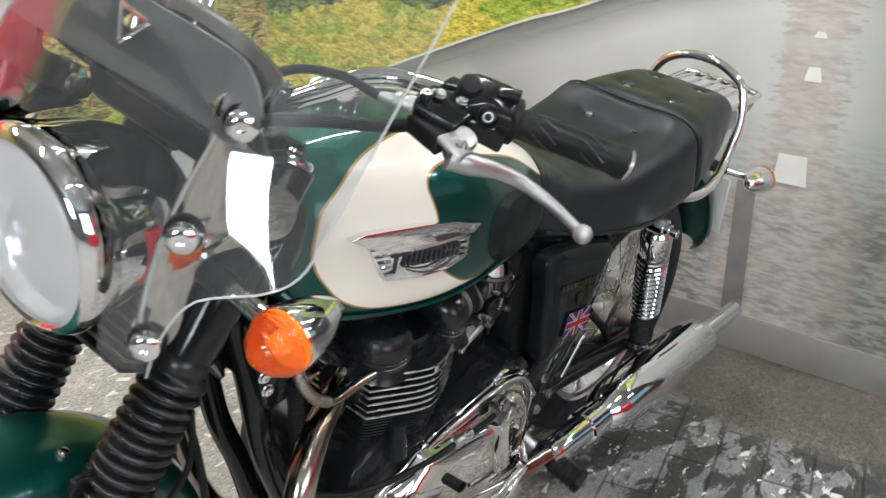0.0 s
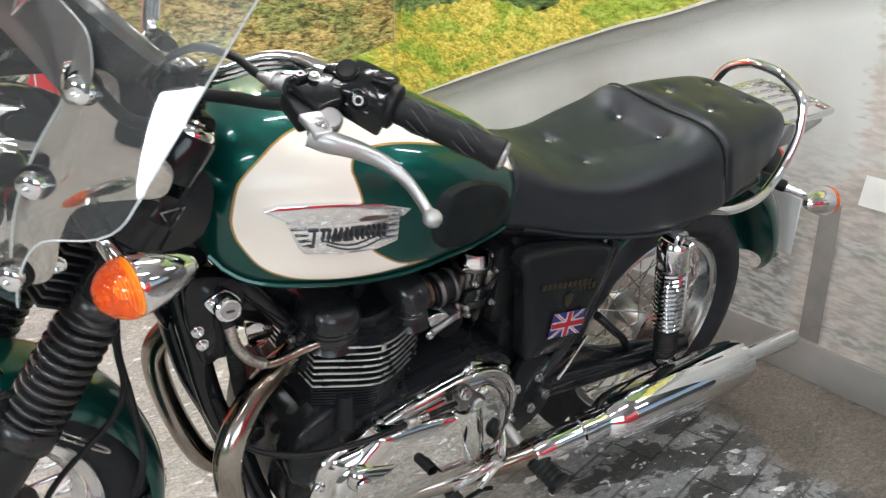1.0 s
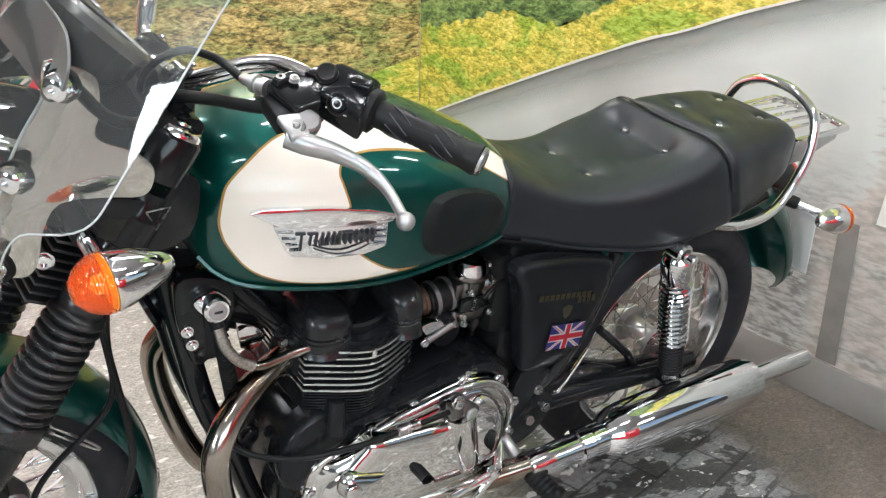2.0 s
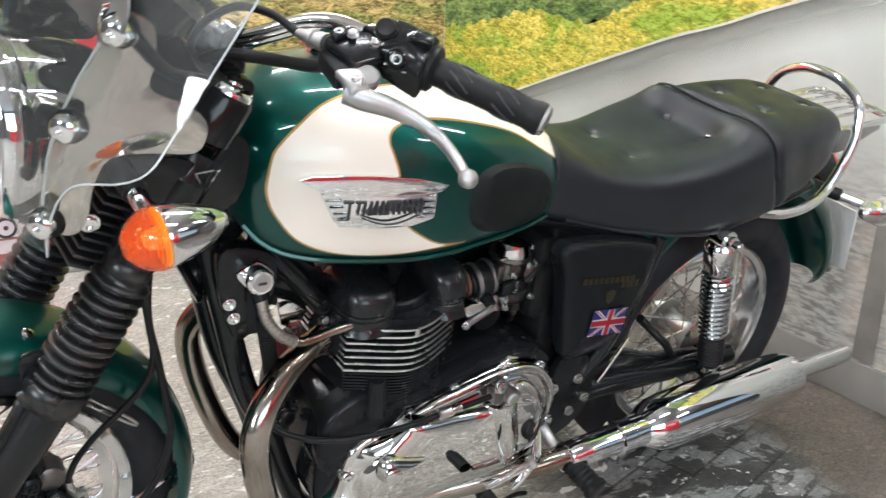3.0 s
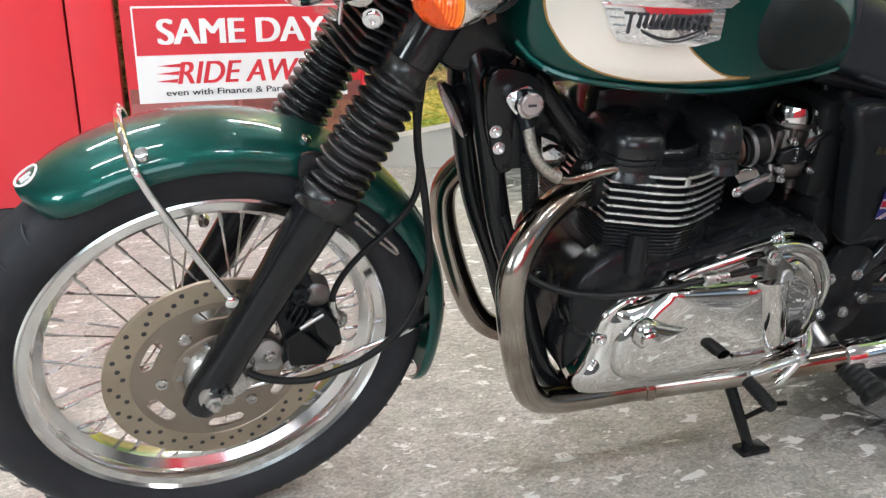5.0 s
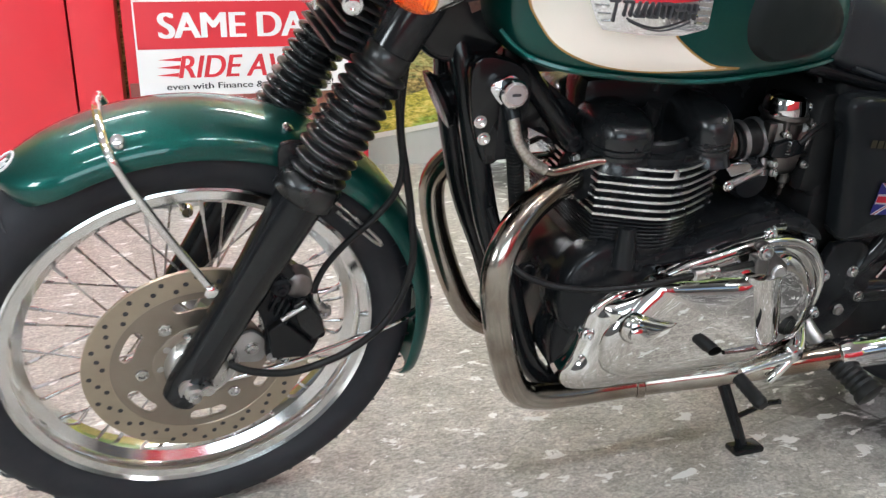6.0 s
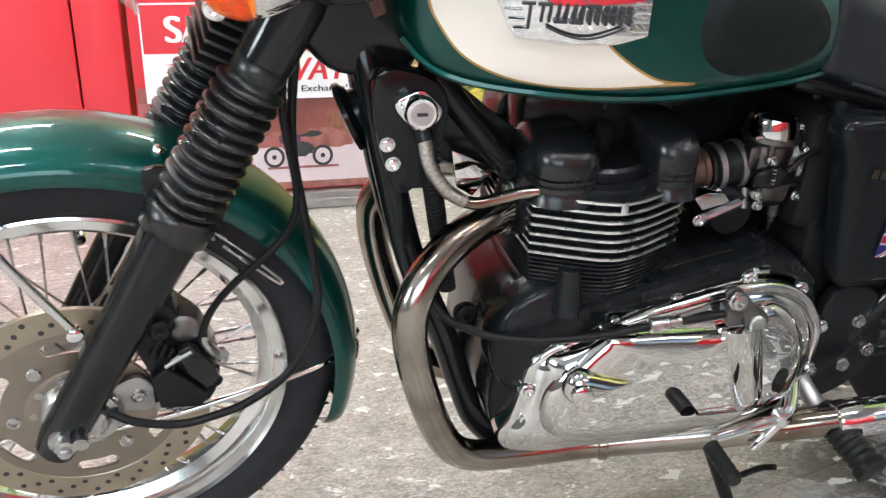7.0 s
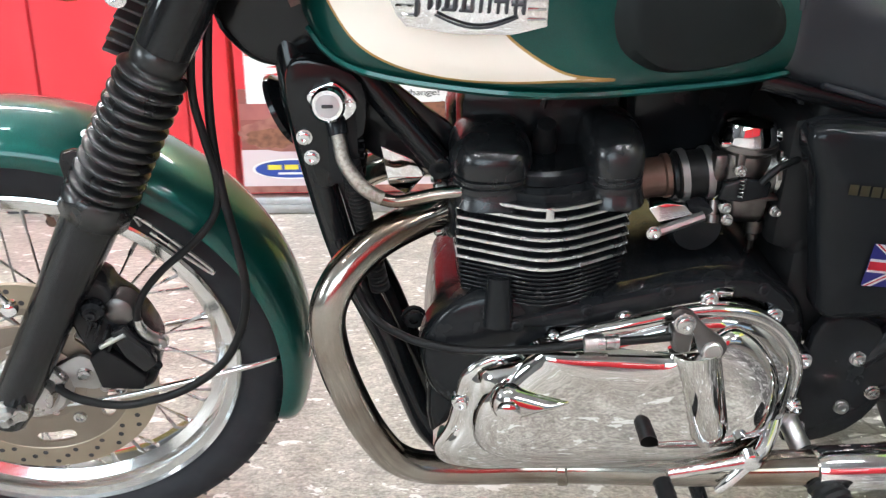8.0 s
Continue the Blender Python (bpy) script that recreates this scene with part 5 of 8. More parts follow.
part("fender_bolt", lathe([(0.010, 0), (0.010, 0.004), (0.0075, 0.009), (0.004, 0.010), (0, 0.009)], on_fender(radians(103), 0.72), on_fender(radians(103), 0.72, 1) - on_fender(radians(103), 0.72), 16), CHROME, ff, "", MF)
part("fender_bolt", lathe([(0.007, 0), (0.007, 0.004), (0.004, 0.006), (0, 0.006)], on_fender(radians(69.7), 1.05), on_fender(radians(69.7), 1.05, 1) - on_fender(radians(69.7), 1.05), 14), CHROME, ff, "", MF)
part("fender_bracket", prism(smooth2([(0.105, 0.335), (0.15, 0.325), (0.15, 0.27), (0.12, 0.26), (0.105, 0.29)], 3), -0.084, -0.074, 0.003), GLOSSBLACK, ff, "", MF)
# front emblem on the fender's tip
def nose_point(da, y):
    r = 0.3595 - 0.030 * (1 - (1 - min(0.95, abs(y) / 0.050) ** 2) ** 0.4)
    return V(r * math.cos(radians(124.9) + da), y, r * math.sin(radians(124.9) + da))


decal = [[nose_point(0.044 * math.cos(a), 0.004 + 0.019 * math.sin(a)) for a in np.linspace(0, 2 * math.pi, 28)], [nose_point(0.024, 0.002), nose_point(-0.020, 0.002)], [nose_point(0.020, -0.006), nose_point(-0.016, -0.006)]]
part("fender_emblem", join(*[tube(q, 0.0016, 6) for q in decal]), WHITE, ff, "white oval outline decal", MF)
# rear loop stay
for sg in (-1, 1):
    part("rear_stay", tube([(0.020, sg * 0.066, -0.044), (0.10, sg * 0.070, -0.032), (0.20, sg * 0.066, -0.014), (0.29, sg * 0.054, 0.0), (0.332, sg * 0.036, 0.006), (0.362, 0, 0.010)], 0.0045, 10, 5), CHROME, ff, "thin chrome rear stay", MF)
part("hose_guide", tube([(0.172, -0.077, 0.236), (0.173, -0.080, 0.248), (0.238, -0.080, 0.181), (0.242, -0.079, 0.168), (0.182, -0.077, 0.226)], 0.0022, 6, 4), STEEL, ff, "", MF)

# brake caliper and hoses
def hull(pts, r=0.003, m=None):
    """A cast lump: the hull of a few corners, its edges rounded."""
    bm = bmesh.new()
    vs = [bm.verts.new(p) for p in pts]
    out = bmesh.ops.convex_hull(bm, input=vs)
    bmesh.ops.delete(bm, geom=[g for g in out["geom_interior"] if isinstance(g, bmesh.types.BMVert)], context="VERTS")
    bmesh.ops.dissolve_limit(bm, angle_limit=0.05, verts=bm.verts, edges=bm.edges)
    bmesh.ops.recalc_face_normals(bm, faces=bm.faces)
    if r:
        bevel(bm, r, 3, 20)
    if m:
        bm.transform(m)
    return bm


cal = part("brake_caliper", prism(smooth2([(0.078, 0.150), (0.098, 0.166), (0.118, 0.158), (0.126, 0.140), (0.150, 0.112), (0.168, 0.056), (0.154, 0.002), (0.120, -0.004), (0.088, -0.002), (0.086, 0.050), (0.072, 0.102)], 3), -0.088, -0.035, 0.006, 3), SATIN, bike, "black brake caliper behind the fork leg", MF)
part("caliper_cover", hull([V(x, y, z) for x, z in ((0.086, 0.060), (0.106, 0.073), (0.128, 0.050), (0.150, 0.024), (0.143, 0.004), (0.093, 0.011)) for y in (-0.101, -0.085)], 0.003), PLASTIC, cal, "matte black pad cover", MF)
part("caliper_bridge", hull([V(x, y, z) for x, z in ((0.118, 0.100), (0.136, 0.108), (0.160, 0.072), (0.166, 0.048), (0.150, 0.034), (0.130, 0.060)) for y in (-0.104, -0.085)], 0.004), GLOSSBLACK, cal, "", MF)
part("caliper_piston", lathe([(0.019, -0.02), (0.0195, 0.0), (0.0185, 0.008), (0.015, 0.011), (0.0, 0.012)], (0.131, -0.082, 0.122), (-0.15, -1, 0.1), 26), ALLOYDARK, cal, "dull grey piston housing", MF)
part("caliper_lug", lathe([(0.014, -0.02), (0.014, 0.012), (0.010, 0.016), (0.0, 0.016)], (0.103, -0.088, 0.131), (0, -1, 0), 20), SATIN, cal, "", MF)
for k in range(4):
    part("caliper_rib", box(0.094 + 0.010 * k, -0.092, 0.098 - 0.004 * k, 0.004, 0.014, 0.030, 0.0015, 2, Matrix.Translation((0.11, 0, 0.10)) @ Matrix.Rotation(radians(25), 4, "Y") @ Matrix.Translation((-0.11, 0, -0.10))), SATIN, cal, "", MF)
part("pad_pin", tube([(0.104, -0.103, 0.080), (0.136, -0.103, 0.098)], 0.0034, 10), STEEL, cal, "steel pad pin", MF)
part("pad_spring", hull([V(x, y, z) for x, z in ((0.112, 0.082), (0.126, 0.090), (0.124, 0.096), (0.110, 0.088)) for y in (-0.1035, -0.100)], 0.0008), STEEL, cal, "", MF)
for p in ((0.103, 0.131), (0.098, 0.108), (0.162, 0.036), (0.094, 0.006), (0.112, -0.001)):
    part("caliper_bolt", hexbolt((p[0], -0.089 if p[1] < 0.12 else -0.104, p[1]), (0, -1, 0), 0.0062, 0.006), STEEL if p[1] < 0.01 else SATIN, cal, "", MF)
brk2 = part("caliper_bracket", prism(smooth2([(0.026, 0.024), (0.040, 0.034), (0.066, 0.047), (0.084, 0.034), (0.090, 0.010), (0.080, -0.010), (0.052, -0.006), (0.030, -0.012)], 3), -0.078, -0.070, 0.003), ALLOY, cal, "bare alloy caliper bracket", MF)
for p in ((0.0687, 0.0173), (0.040, 0.020), (0.036, -0.004)):
    part("bracket_bolt", hexbolt((p[0], -0.078, p[1]), (0, -1, 0), 0.0085 if p[0] > 0.06 else 0.005, 0.006), STEEL, brk2, "", MF)
part("brake_hose", tube([(0.151, -0.092, 0.104), (0.153, -0.092, 0.125), (0.166, -0.091, 0.152), (0.192, -0.089, 0.182), (0.230, -0.087, 0.215), (0.258, -0.085, 0.250), (0.266, -0.082, 0.290), (0.258, -0.080, 0.348), (0.252, -0.078, 0.392), (0.256, -0.074, 0.440), (0.272, -0.068, 0.50)], 0.0046, 10, 6), RUBBER, bike, "black rubber brake hose", MF)
part("hose_union", join(tube([(0.166, -0.080, 0.070), (0.159, -0.090, 0.084), (0.152, -0.092, 0.100), (0.1515, -0.092, 0.112)], [0.0085, 0.0075, 0.0065, 0.0055], 10, 3), hexbolt((0.168, -0.078, 0.066), (0.1, -1, 0), 0.010, 0.010)), STEEL, cal, "plated hose union", MF)
part("speedometer_cable", tube([(0.028, -0.085, 0.008), (0.060, -0.10, -0.004), (0.110, -0.108, -0.012), (0.150, -0.110, -0.006), (0.198, -0.112, 0.012), (0.247, -0.112, 0.050), (0.275, -0.108, 0.100), (0.286, -0.104, 0.155), (0.281, -0.096, 0.215), (0.2715, -0.086, 0.276), (0.2645, -0.066, 0.335), (0.266, -0.058, 0.40), (0.275, -0.050, 0.48)], 0.0054, 10, 6), RUBBER, bike, "black speedometer cable", MF)
part("cable_clip", tube([(0.330, -0.055, 0.048), (0.350, -0.04, 0.036), (0.350, -0.045, 0.0), (0.328, -0.055, -0.008), (0.318, -0.06, 0.010)], 0.0026, 8, 4), CHROME, ff, "", MF)
LABEL = mat("brown_label", (0.16, 0.075, 0.055), 0.35, vary=0.8, grain=(0.03, 0.02, 0.02), vary_scale=90)
# yokes and steering head
part("lower_yoke", prism(smooth2([(0.235, 0.545), (0.30, 0.525), (0.325, 0.535), (0.322, 0.575), (0.27, 0.585)], 3), -0.10, 0.10, 0.008), GLOSSBLACK, bike, "", MF)
yoke = part("upper_yoke", prism(smooth2([(0.30, 0.652), (0.335, 0.640), (0.372, 0.648), (0.372, 0.672), (0.33, 0.676)], 3), -0.088, 0.088, 0.006), GLOSSBLACK, bike, "", MF)
for sg in (-1, 1):
    part("yoke_clamp", lathe([(0.028, -0.062), (0.034, -0.058), (0.0345, -0.004), (0.032, 0.0), (0.028, 0.001)], (0.340, sg * 0.092, 0.664), (0.478, 0, 0.878), 32), GLOSSBLACK, yoke, "", MF)
    part("fork_cap", lathe([(0.030, -0.002), (0.0295, 0.005), (0.026, 0.009), (0.012, 0.010), (0.011, 0.014), (0.0, 0.0145)], (0.340, sg * 0.092, 0.664), (0.478, 0, 0.878), 32), CHROME, yoke, "chrome fork cap", MF)
part("frame_label", hull([V(0.364, -0.045, 0.832), V(0.384, -0.045, 0.835), V(0.400, -0.045, 0.803), V(0.378, -0.045, 0.794)] + [p + V(0, 0.004, 0) for p in [V(0.364, -0.045, 0.832), V(0.384, -0.045, 0.835), V(0.400, -0.045, 0.803), V(0.378, -0.045, 0.794)]], 0), LABEL, bike, "small brown warning label")
for sg in (-1, 1):
    part("headlamp_bracket", prism(smooth2([(0.175, 0.585), (0.20, 0.605), (0.27, 0.60), (0.31, 0.585), (0.335, 0.62), (0.36, 0.60), (0.35, 0.53), (0.29, 0.52), (0.22, 0.565)], 3), sg * 0.118, sg * 0.108, 0.002), GLOSSBLACK, bike, "black headlamp bracket", MF)
part("bracket_mark", join(tube([(0.292, -0.121, 0.578), (0.322, -0.121, 0.580), (0.305, -0.121, 0.552), (0.292, -0.121, 0.578)], 0.0012, 6)), STEEL, bike, "", MF)
part("steering_head", tube([(0.385, 0, 0.72), (0.43, 0, 0.80), (0.455, 0, 0.85)], 0.034, 20), GLOSSBLACK, bike)
part("ignition_cowl", box(0.395, -0.055, 0.845, 0.03, 0.03, 0.05, 0.006), PLASTIC, bike)

# headlamp: bowl, bezel, lens
HL = V(0.118, -0.006, 0.604)
lamp = new("headlamp")
lamp.parent = bike
lamp["label"] = "round chrome headlamp with a clear ribbed lens"
part("bowl", lathe([(0.0, -0.145), (0.03, -0.143), (0.065, -0.12), (0.088, -0.075), (0.097, -0.03), (0.099, 0.0)], HL, (-1, 0, -0.02), 48, 3), CHROME, lamp, "chrome lamp bowl", MF)
part("bezel", ring([(0.101, -0.012), (0.104, 0.0), (0.104, 0.012), (0.099, 0.021), (0.092, 0.024), (0.088, 0.02), (0.092, 0.012), (0.096, -0.010)], HL, (-1, 0, -0.02), 72), CHROME, lamp, "chrome bezel", MF)
part("reflector", lathe([(0.088, 0.016), (0.08, -0.005), (0.06, -0.035), (0.035, -0.055), (0.012, -0.062)], HL, (-1, 0, -0.02), 48, 3, cap=False), REFLECTOR, lamp, "silvered reflector", MF)
part("bulb_shield", lathe([(0.012, -0.05), (0.014, -0.02), (0.014, -0.012), (0, -0.01)], HL, (-1, 0, -0.02), 24), CHROME, lamp, "", MF)
part("lens", lathe([(0.089, 0.018), (0.085, 0.024), (0.065, 0.032), (0.035, 0.037), (0.0, 0.038)], HL, (-1, 0, -0.02), 48, 3, cap=False), LENSGLASS, lamp, "clear domed glass lens", MF)
for k in range(9):
    y = -0.06 + 0.015 * k
    hgt = math.sqrt(0.078 ** 2 - y * y)
    part("lens_rib", tube([HL + V(-0.031 + 3.2 * (y * y + z * z), y, z) for z in np.linspace(-hgt, hgt * 0.2, 8)], 0.0016, 6), LENSGLASS, lamp, "", MF)
# red strip added in place of a red reflection on the lamp's edge
part("lamp_red_gleam", box(0.175, -0.10, 0.60, 0.022, 0.006, 0.07, 0.002), REDGLOSS, lamp, "red strip standing for a reflection on the lamp's side", MF)
# finned regulator under the lamp
MR = Matrix.Translation((0.212, 0, 0.478)) @ Matrix.Rotation(radians(27), 4, "Y")
reg = part("regulator", box(0.018, 0, 0, 0.014, 0.135, 0.10, 0.004, 2, MR), SATIN, bike, "black finned regulator under the headlamp", MF)
for k in range(9):
    part("cooling_fin", box(-0.006, 0, -0.050 + 0.0125 * k, 0.040, 0.135, 0.0042, 0.0012, 1, MR), DARKFIN, reg, "", MF)
part("regulator_bolt", hexbolt((0.19, -0.068, 0.50), (-0.3, -1, 0), 0.010, 0.008), CHROME, reg, "", MF)

# fly screen: a bowed clear sheet in front of the bars, cut round the lamp
XB_CUBIC = (-1.6346, 1.1694, 0.4185, 0.1472)
WING = [(0.53, 0.04), (0.60, 0.17), (0.628, 0.30), (0.640, 0.48), (0.650, 0.72), (0.664, 0.92), (0.685, 1.0), (0.95, 1.0)]


def screen_point(u, v):
    """u -1..1 from left edge to right edge, v 0..1 from foot to top; the wings past 0.62 flare out beside the bars."""
    z = 0.53 + 0.42 * v
    sg, d = (1 if u > 0 else -1), z - 0.7
    xb = ((XB_CUBIC[0] * d + XB_CUBIC[1]) * d + XB_CUBIC[2]) * d + XB_CUBIC[3]
    yb = 0.164 + 0.066 * (z - 0.58)
    if abs(u) <= 0.62:
        t = abs(u) / 0.62
        return V(xb - 0.055 * (1 - t ** 1.4), sg * yb * t, z)
    w = (abs(u) - 0.62) / 0.38 * lerp_table(WING, z)
    xe = 0.1975 + 0.545 * d + 0.15 * d * d
    return V(xb + (xe - xb) * w - 0.010 * w * (1 - w), sg * (yb + (0.268 - yb) * w + 0.006 * w * (1 - w)), z)


def build_screen():
    nu, nv = 100, 84
    bm = bmesh.new()
    grid = {}
    for i in range(nu + 1):
        for j in range(nv + 1):
            grid[i, j] = bm.verts.new(screen_point(-1 + 2 * i / nu, j / nv))
    for i in range(nu):
        for j in range(nv):
            q = [grid[i, j], grid[i + 1, j], grid[i + 1, j + 1], grid[i, j + 1]]
            c = sum((g.co for g in q), Vector()) / 4
            if math.hypot(c.y, c.z - 0.605) < 0.122 or (c.z < 0.605 and abs(c.y) < 0.122):
                continue
            bm.faces.new(q)
    bmesh.ops.delete(bm, geom=[v for v in bm.verts if not v.link_faces], context="VERTS")
    bmesh.ops.recalc_face_normals(bm, faces=bm.faces)
    bmesh.ops.solidify(bm, geom=bm.faces[:], thickness=0.003)
    return bm


screen = part("windscreen", build_screen(), ACRYLIC, bike, "clear bowed fly screen in front of the handlebar", MF, 40)
EDGEMAT = mat("acrylic_edge", (0.50, 0.52, 0.52), 0.25)
for sg in (-1, 1):
    part("screen_edge", tube([screen_point(sg * 0.999, v) for v in np.linspace(0, 1, 60)], 0.0011, 6), EDGEMAT, screen, "pale polished edge", MF)
    for (u, v) in ((0.62, 0.579), (0.62, 0.35), (0.62, 0.093)):
        p = screen_point(sg * u, v)
        nn = V(-0.75, sg * 0.65, 0.1)
        part("screen_bolt", lathe([(0.014, -0.002), (0.0145, 0.004), (0.013, 0.010), (0.009, 0.013), (0.004, 0.013), (0.004, 0.010)], p, nn, 24), CHROME, screen, "domed chrome screen bolt", MF)
        part("screen_washer", lathe([(0.017, -0.010), (0.017, -0.002), (0.012, -0.002)], p, nn, 24), RUBBER, screen, "", MF)
    b0, b1 = screen_point(sg * 0.62, 0.579), V(0.30, sg * 0.12, 0.69)
    part("screen_bracket", tube([b0 + V(0.012, 0, 0), (0.24, sg * 0.15, 0.72), b1], 0.007, 10, 4), PLASTIC, screen, "", MF)
    part("wing_bolt", lathe([(0.013, -0.002), (0.013, 0.003), (0.008, 0.005), (0.003, 0.004)], V(0.270, sg * 0.158, 0.653), (0, sg, 0), 20), STEEL, screen, "", MF)

for sg in (-1, 1):
    plate_poly = smooth2([(0.176, 0.790), (0.202, 0.784), (0.218, 0.776), (0.2255, 0.764), (0.226, 0.733), (0.221, 0.712), (0.229, 0.700), (0.260, 0.686), (0.279, 0.668), (0.281, 0.648), (0.269, 0.630), (0.227, 0.633), (0.185, 0.630), (0.168, 0.60), (0.16, 0.555), (0.143, 0.542), (0.118, 0.56), (0.122, 0.62), (0.137, 0.677), (0.152, 0.712), (0.170, 0.742)], 3)
    plate = prism(plate_poly, sg * 0.158, sg * 0.155, 0.0008)
    for q in plate.verts:
        q.co.y += sg * 0.12 * (q.co.x - 0.20)
    part("bracket_plate", plate, BRACKETMETAL, screen, "polished steel screen bracket", MF)
    # pale tube drawn for the highlight along the plate's polished edge
    part("plate_edge", tube([(x, sg * (0.160 + 0.12 * (x - 0.20)), z) for x, z in ((0.178, 0.762), (0.166, 0.740), (0.152, 0.714), (0.138, 0.680), (0.127, 0.645), (0.121, 0.61), (0.118, 0.575))], 0.0016, 6, 4), EDGEMAT, screen, "", MF)

# dials behind the screen
for y in (-0.068, 0.068):
    at, up = (0.256, y, 0.786), (0.66, 0, 0.75)
    d = part("instrument", lathe([(0, -0.075), (0.035, -0.074), (0.052, -0.058), (0.059, -0.03), (0.060, 0.0), (0.060, 0.008), (0.054, 0.010), (0.053, 0.006), (0, 0.006)], at, up, 44), GLOSSBLACK, bike, "round black instrument", MF)
    part("instrument_bezel", ring([(0.0605, -0.002), (0.062, 0.008), (0.057, 0.013), (0.054, 0.010), (0.058, -0.002)], at, up, 52), ALLOYDARK, d, "dark steel bezel", MF)
    part("dial_face", lathe([(0.053, 0.0065), (0.0, 0.0068)], at, up, 40), INK, d, "", MF)
part("instrument_bracket", prism(smooth2([(0.205, 0.735), (0.262, 0.745), (0.285, 0.72), (0.30, 0.695), (0.35, 0.672), (0.345, 0.66), (0.285, 0.648), (0.245, 0.672), (0.238, 0.705)], 3), -0.105, 0.105, 0.006), PLASTIC, bike, "black instrument mount", MF)

# steel bridge plate that joins the two brackets behind the screen
def bridge_plate():
    top = [(-0.198, 0.778), (-0.190, 0.796), (-0.172, 0.811), (-0.148, 0.820), (-0.10, 0.823), (-0.05, 0.824), (0, 0.826)]
    low = [(0, 0.797), (-0.030, 0.794), (-0.066, 0.799), (-0.090, 0.803), (-0.104, 0.797), (-0.118, 0.783), (-0.146, 0.772), (-0.165, 0.758), (-0.186, 0.762)]
    low = [(p.x, p.y) for p in spline([(a, b, 0) for a, b in low], 4)]
    top = [(p.x, p.y) for p in spline([(a, b, 0) for a, b in top], 4)]
    half = top + low[1:]
    ring_ = half + [(-y, z) for y, z in half[::-1] if y < -1e-6]
    bm = bmesh.new()
    front, back = [[bm.verts.new((0.188 + d + 0.42 * (z - 0.80), y, z)) for y, z in ring_] for d in (0.0, 0.0028)]
    faces = [bm.faces.new(front), bm.faces.new(back[::-1])]
    for k in range(len(ring_)):
        bm.faces.new((front[k - 1], back[k - 1], back[k], front[k]))
    bmesh.ops.triangulate(bm, faces=faces)
    bmesh.ops.recalc_face_normals(bm, faces=bm.faces)
    return bm


BRIDGESTEEL = mat("bead_blasted_steel", (0.15, 0.155, 0.155), 0.38, 0.55, vary=0.15, grain=(0.12, 0.122, 0.12), vary_scale=60, rough_vary=0.1)
part("bridge_plate", bridge_plate(), BRIDGESTEEL, screen, "brushed grey steel plate across the screen", MF)
# triangular chrome emblem on the bridge plate
em = [V(0.192, -0.006, 0.814), V(0.179, -0.058, 0.815), V(0.173, -0.030, 0.789)]
part("emblem", join(*[tube([em[k], em[(k + 1) % 3]], 0.0028, 8) for k in range(3)], hull([p + V(0.001, 0.003 * q, 0) for p in [em[0].lerp(em[1], 0.5), em[1].lerp(em[2], 0.5), em[2].lerp(em[0], 0.5)] for q in (-1, 1)], 0)), CHROME, screen, "chrome triangular emblem", MF)
# handlebar and its left controls
bar_l = [(0.360, 0, 0.704), (0.364, -0.045, 0.705), (0.388, -0.075, 0.724), (0.420, -0.102, 0.746), (0.442, -0.132, 0.757), (0.454, -0.168, 0.760), (0.467, -0.210, 0.758), (0.488, -0.252, 0.753), (0.557, -0.355, 0.736)]
bar_r = [(0.557, 0.355, 0.736), (0.488, 0.252, 0.753), (0.455, 0.200, 0.775), (0.425, 0.150, 0.790), (0.400, 0.118, 0.786), (0.376, 0.090, 0.757), (0.364, 0.070, 0.722), (0.359, 0.045, 0.705)]
hb = part("handlebar", tube(bar_r + bar_l, 0.0115, 16, 6), CHROME, bike, "chrome touring handlebar", MF)
for sg in (-1, 1):
    part("bar_clamp", lathe([(0.012, -0.015), (0.020, -0.015), (0.0225, -0.012), (0.0225, 0.012), (0.020, 0.015), (0.012, 0.015)], (0.362, sg * 0.045, 0.704), (0, 1, 0), 28), GLOSSBLACK, hb, "rounded black handlebar clamp", MF)
    part("clamp_riser", box(0.362, sg * 0.045, 0.680, 0.032, 0.026, 0.040, 0.005), GLOSSBLACK, hb, "", MF)
    for dx in (-0.014, 0.014):
        part("clamp_bolt", hexbolt((0.362 + dx, sg * 0.045, 0.7235), (0, 0, 1), 0.004, 0.004), STEEL, hb, "", MF)
g0, g1 = V(0.492, -0.258, 0.752), V(0.567, -0.369, 0.7345)
gd = (g1 - g0).normalized()
for sg in (-1, 1):
    f = lambda p: V(p.x, sg * -p.y, p.z)
    prof = [(0.019, -0.006), (0.020, 0.0), (0.0155, 0.004)] + [(0.0162 + 0.0006 * (k % 2), 0.008 + 0.0035 * k) for k in range(31)] + [(0.0175, 0.120), (0.0185, 0.124), (0.0185, 0.131), (0.015, 0.133)]
    gp = part("grip", lathe(prof, f(g0), f(g1) - f(g0), 28), RUBBER, hb, "ribbed black rubber grip", MF)
    part("bar_end", lathe([(0.0165, 0.1325), (0.0165, 0.136), (0.012, 0.138), (0, 0.138)], f(g0), f(g1) - f(g0), 24), STEEL, gp, "", MF)
    for k in range(16):
        a0 = 2 * math.pi * (k % 8) / 8
        base = axis_matrix(f(g0), f(g1) - f(g0))
        part("grip_groove", tube([base @ V(0.0172 * math.cos(a0 + t), 0.0172 * math.sin(a0 + t), 0.022 + 0.055 * (k // 8) + 0.03 * t) for t in np.linspace(0, 0.9, 5)], 0.0011, 5), INK, gp, "", MF)
ms = axis_matrix(g0 - gd * 0.031, gd)


def slant(tops, dz):
    return [Vector(p) for p in tops] + [Vector(p) + V(0, 0, -dz) for p in tops]


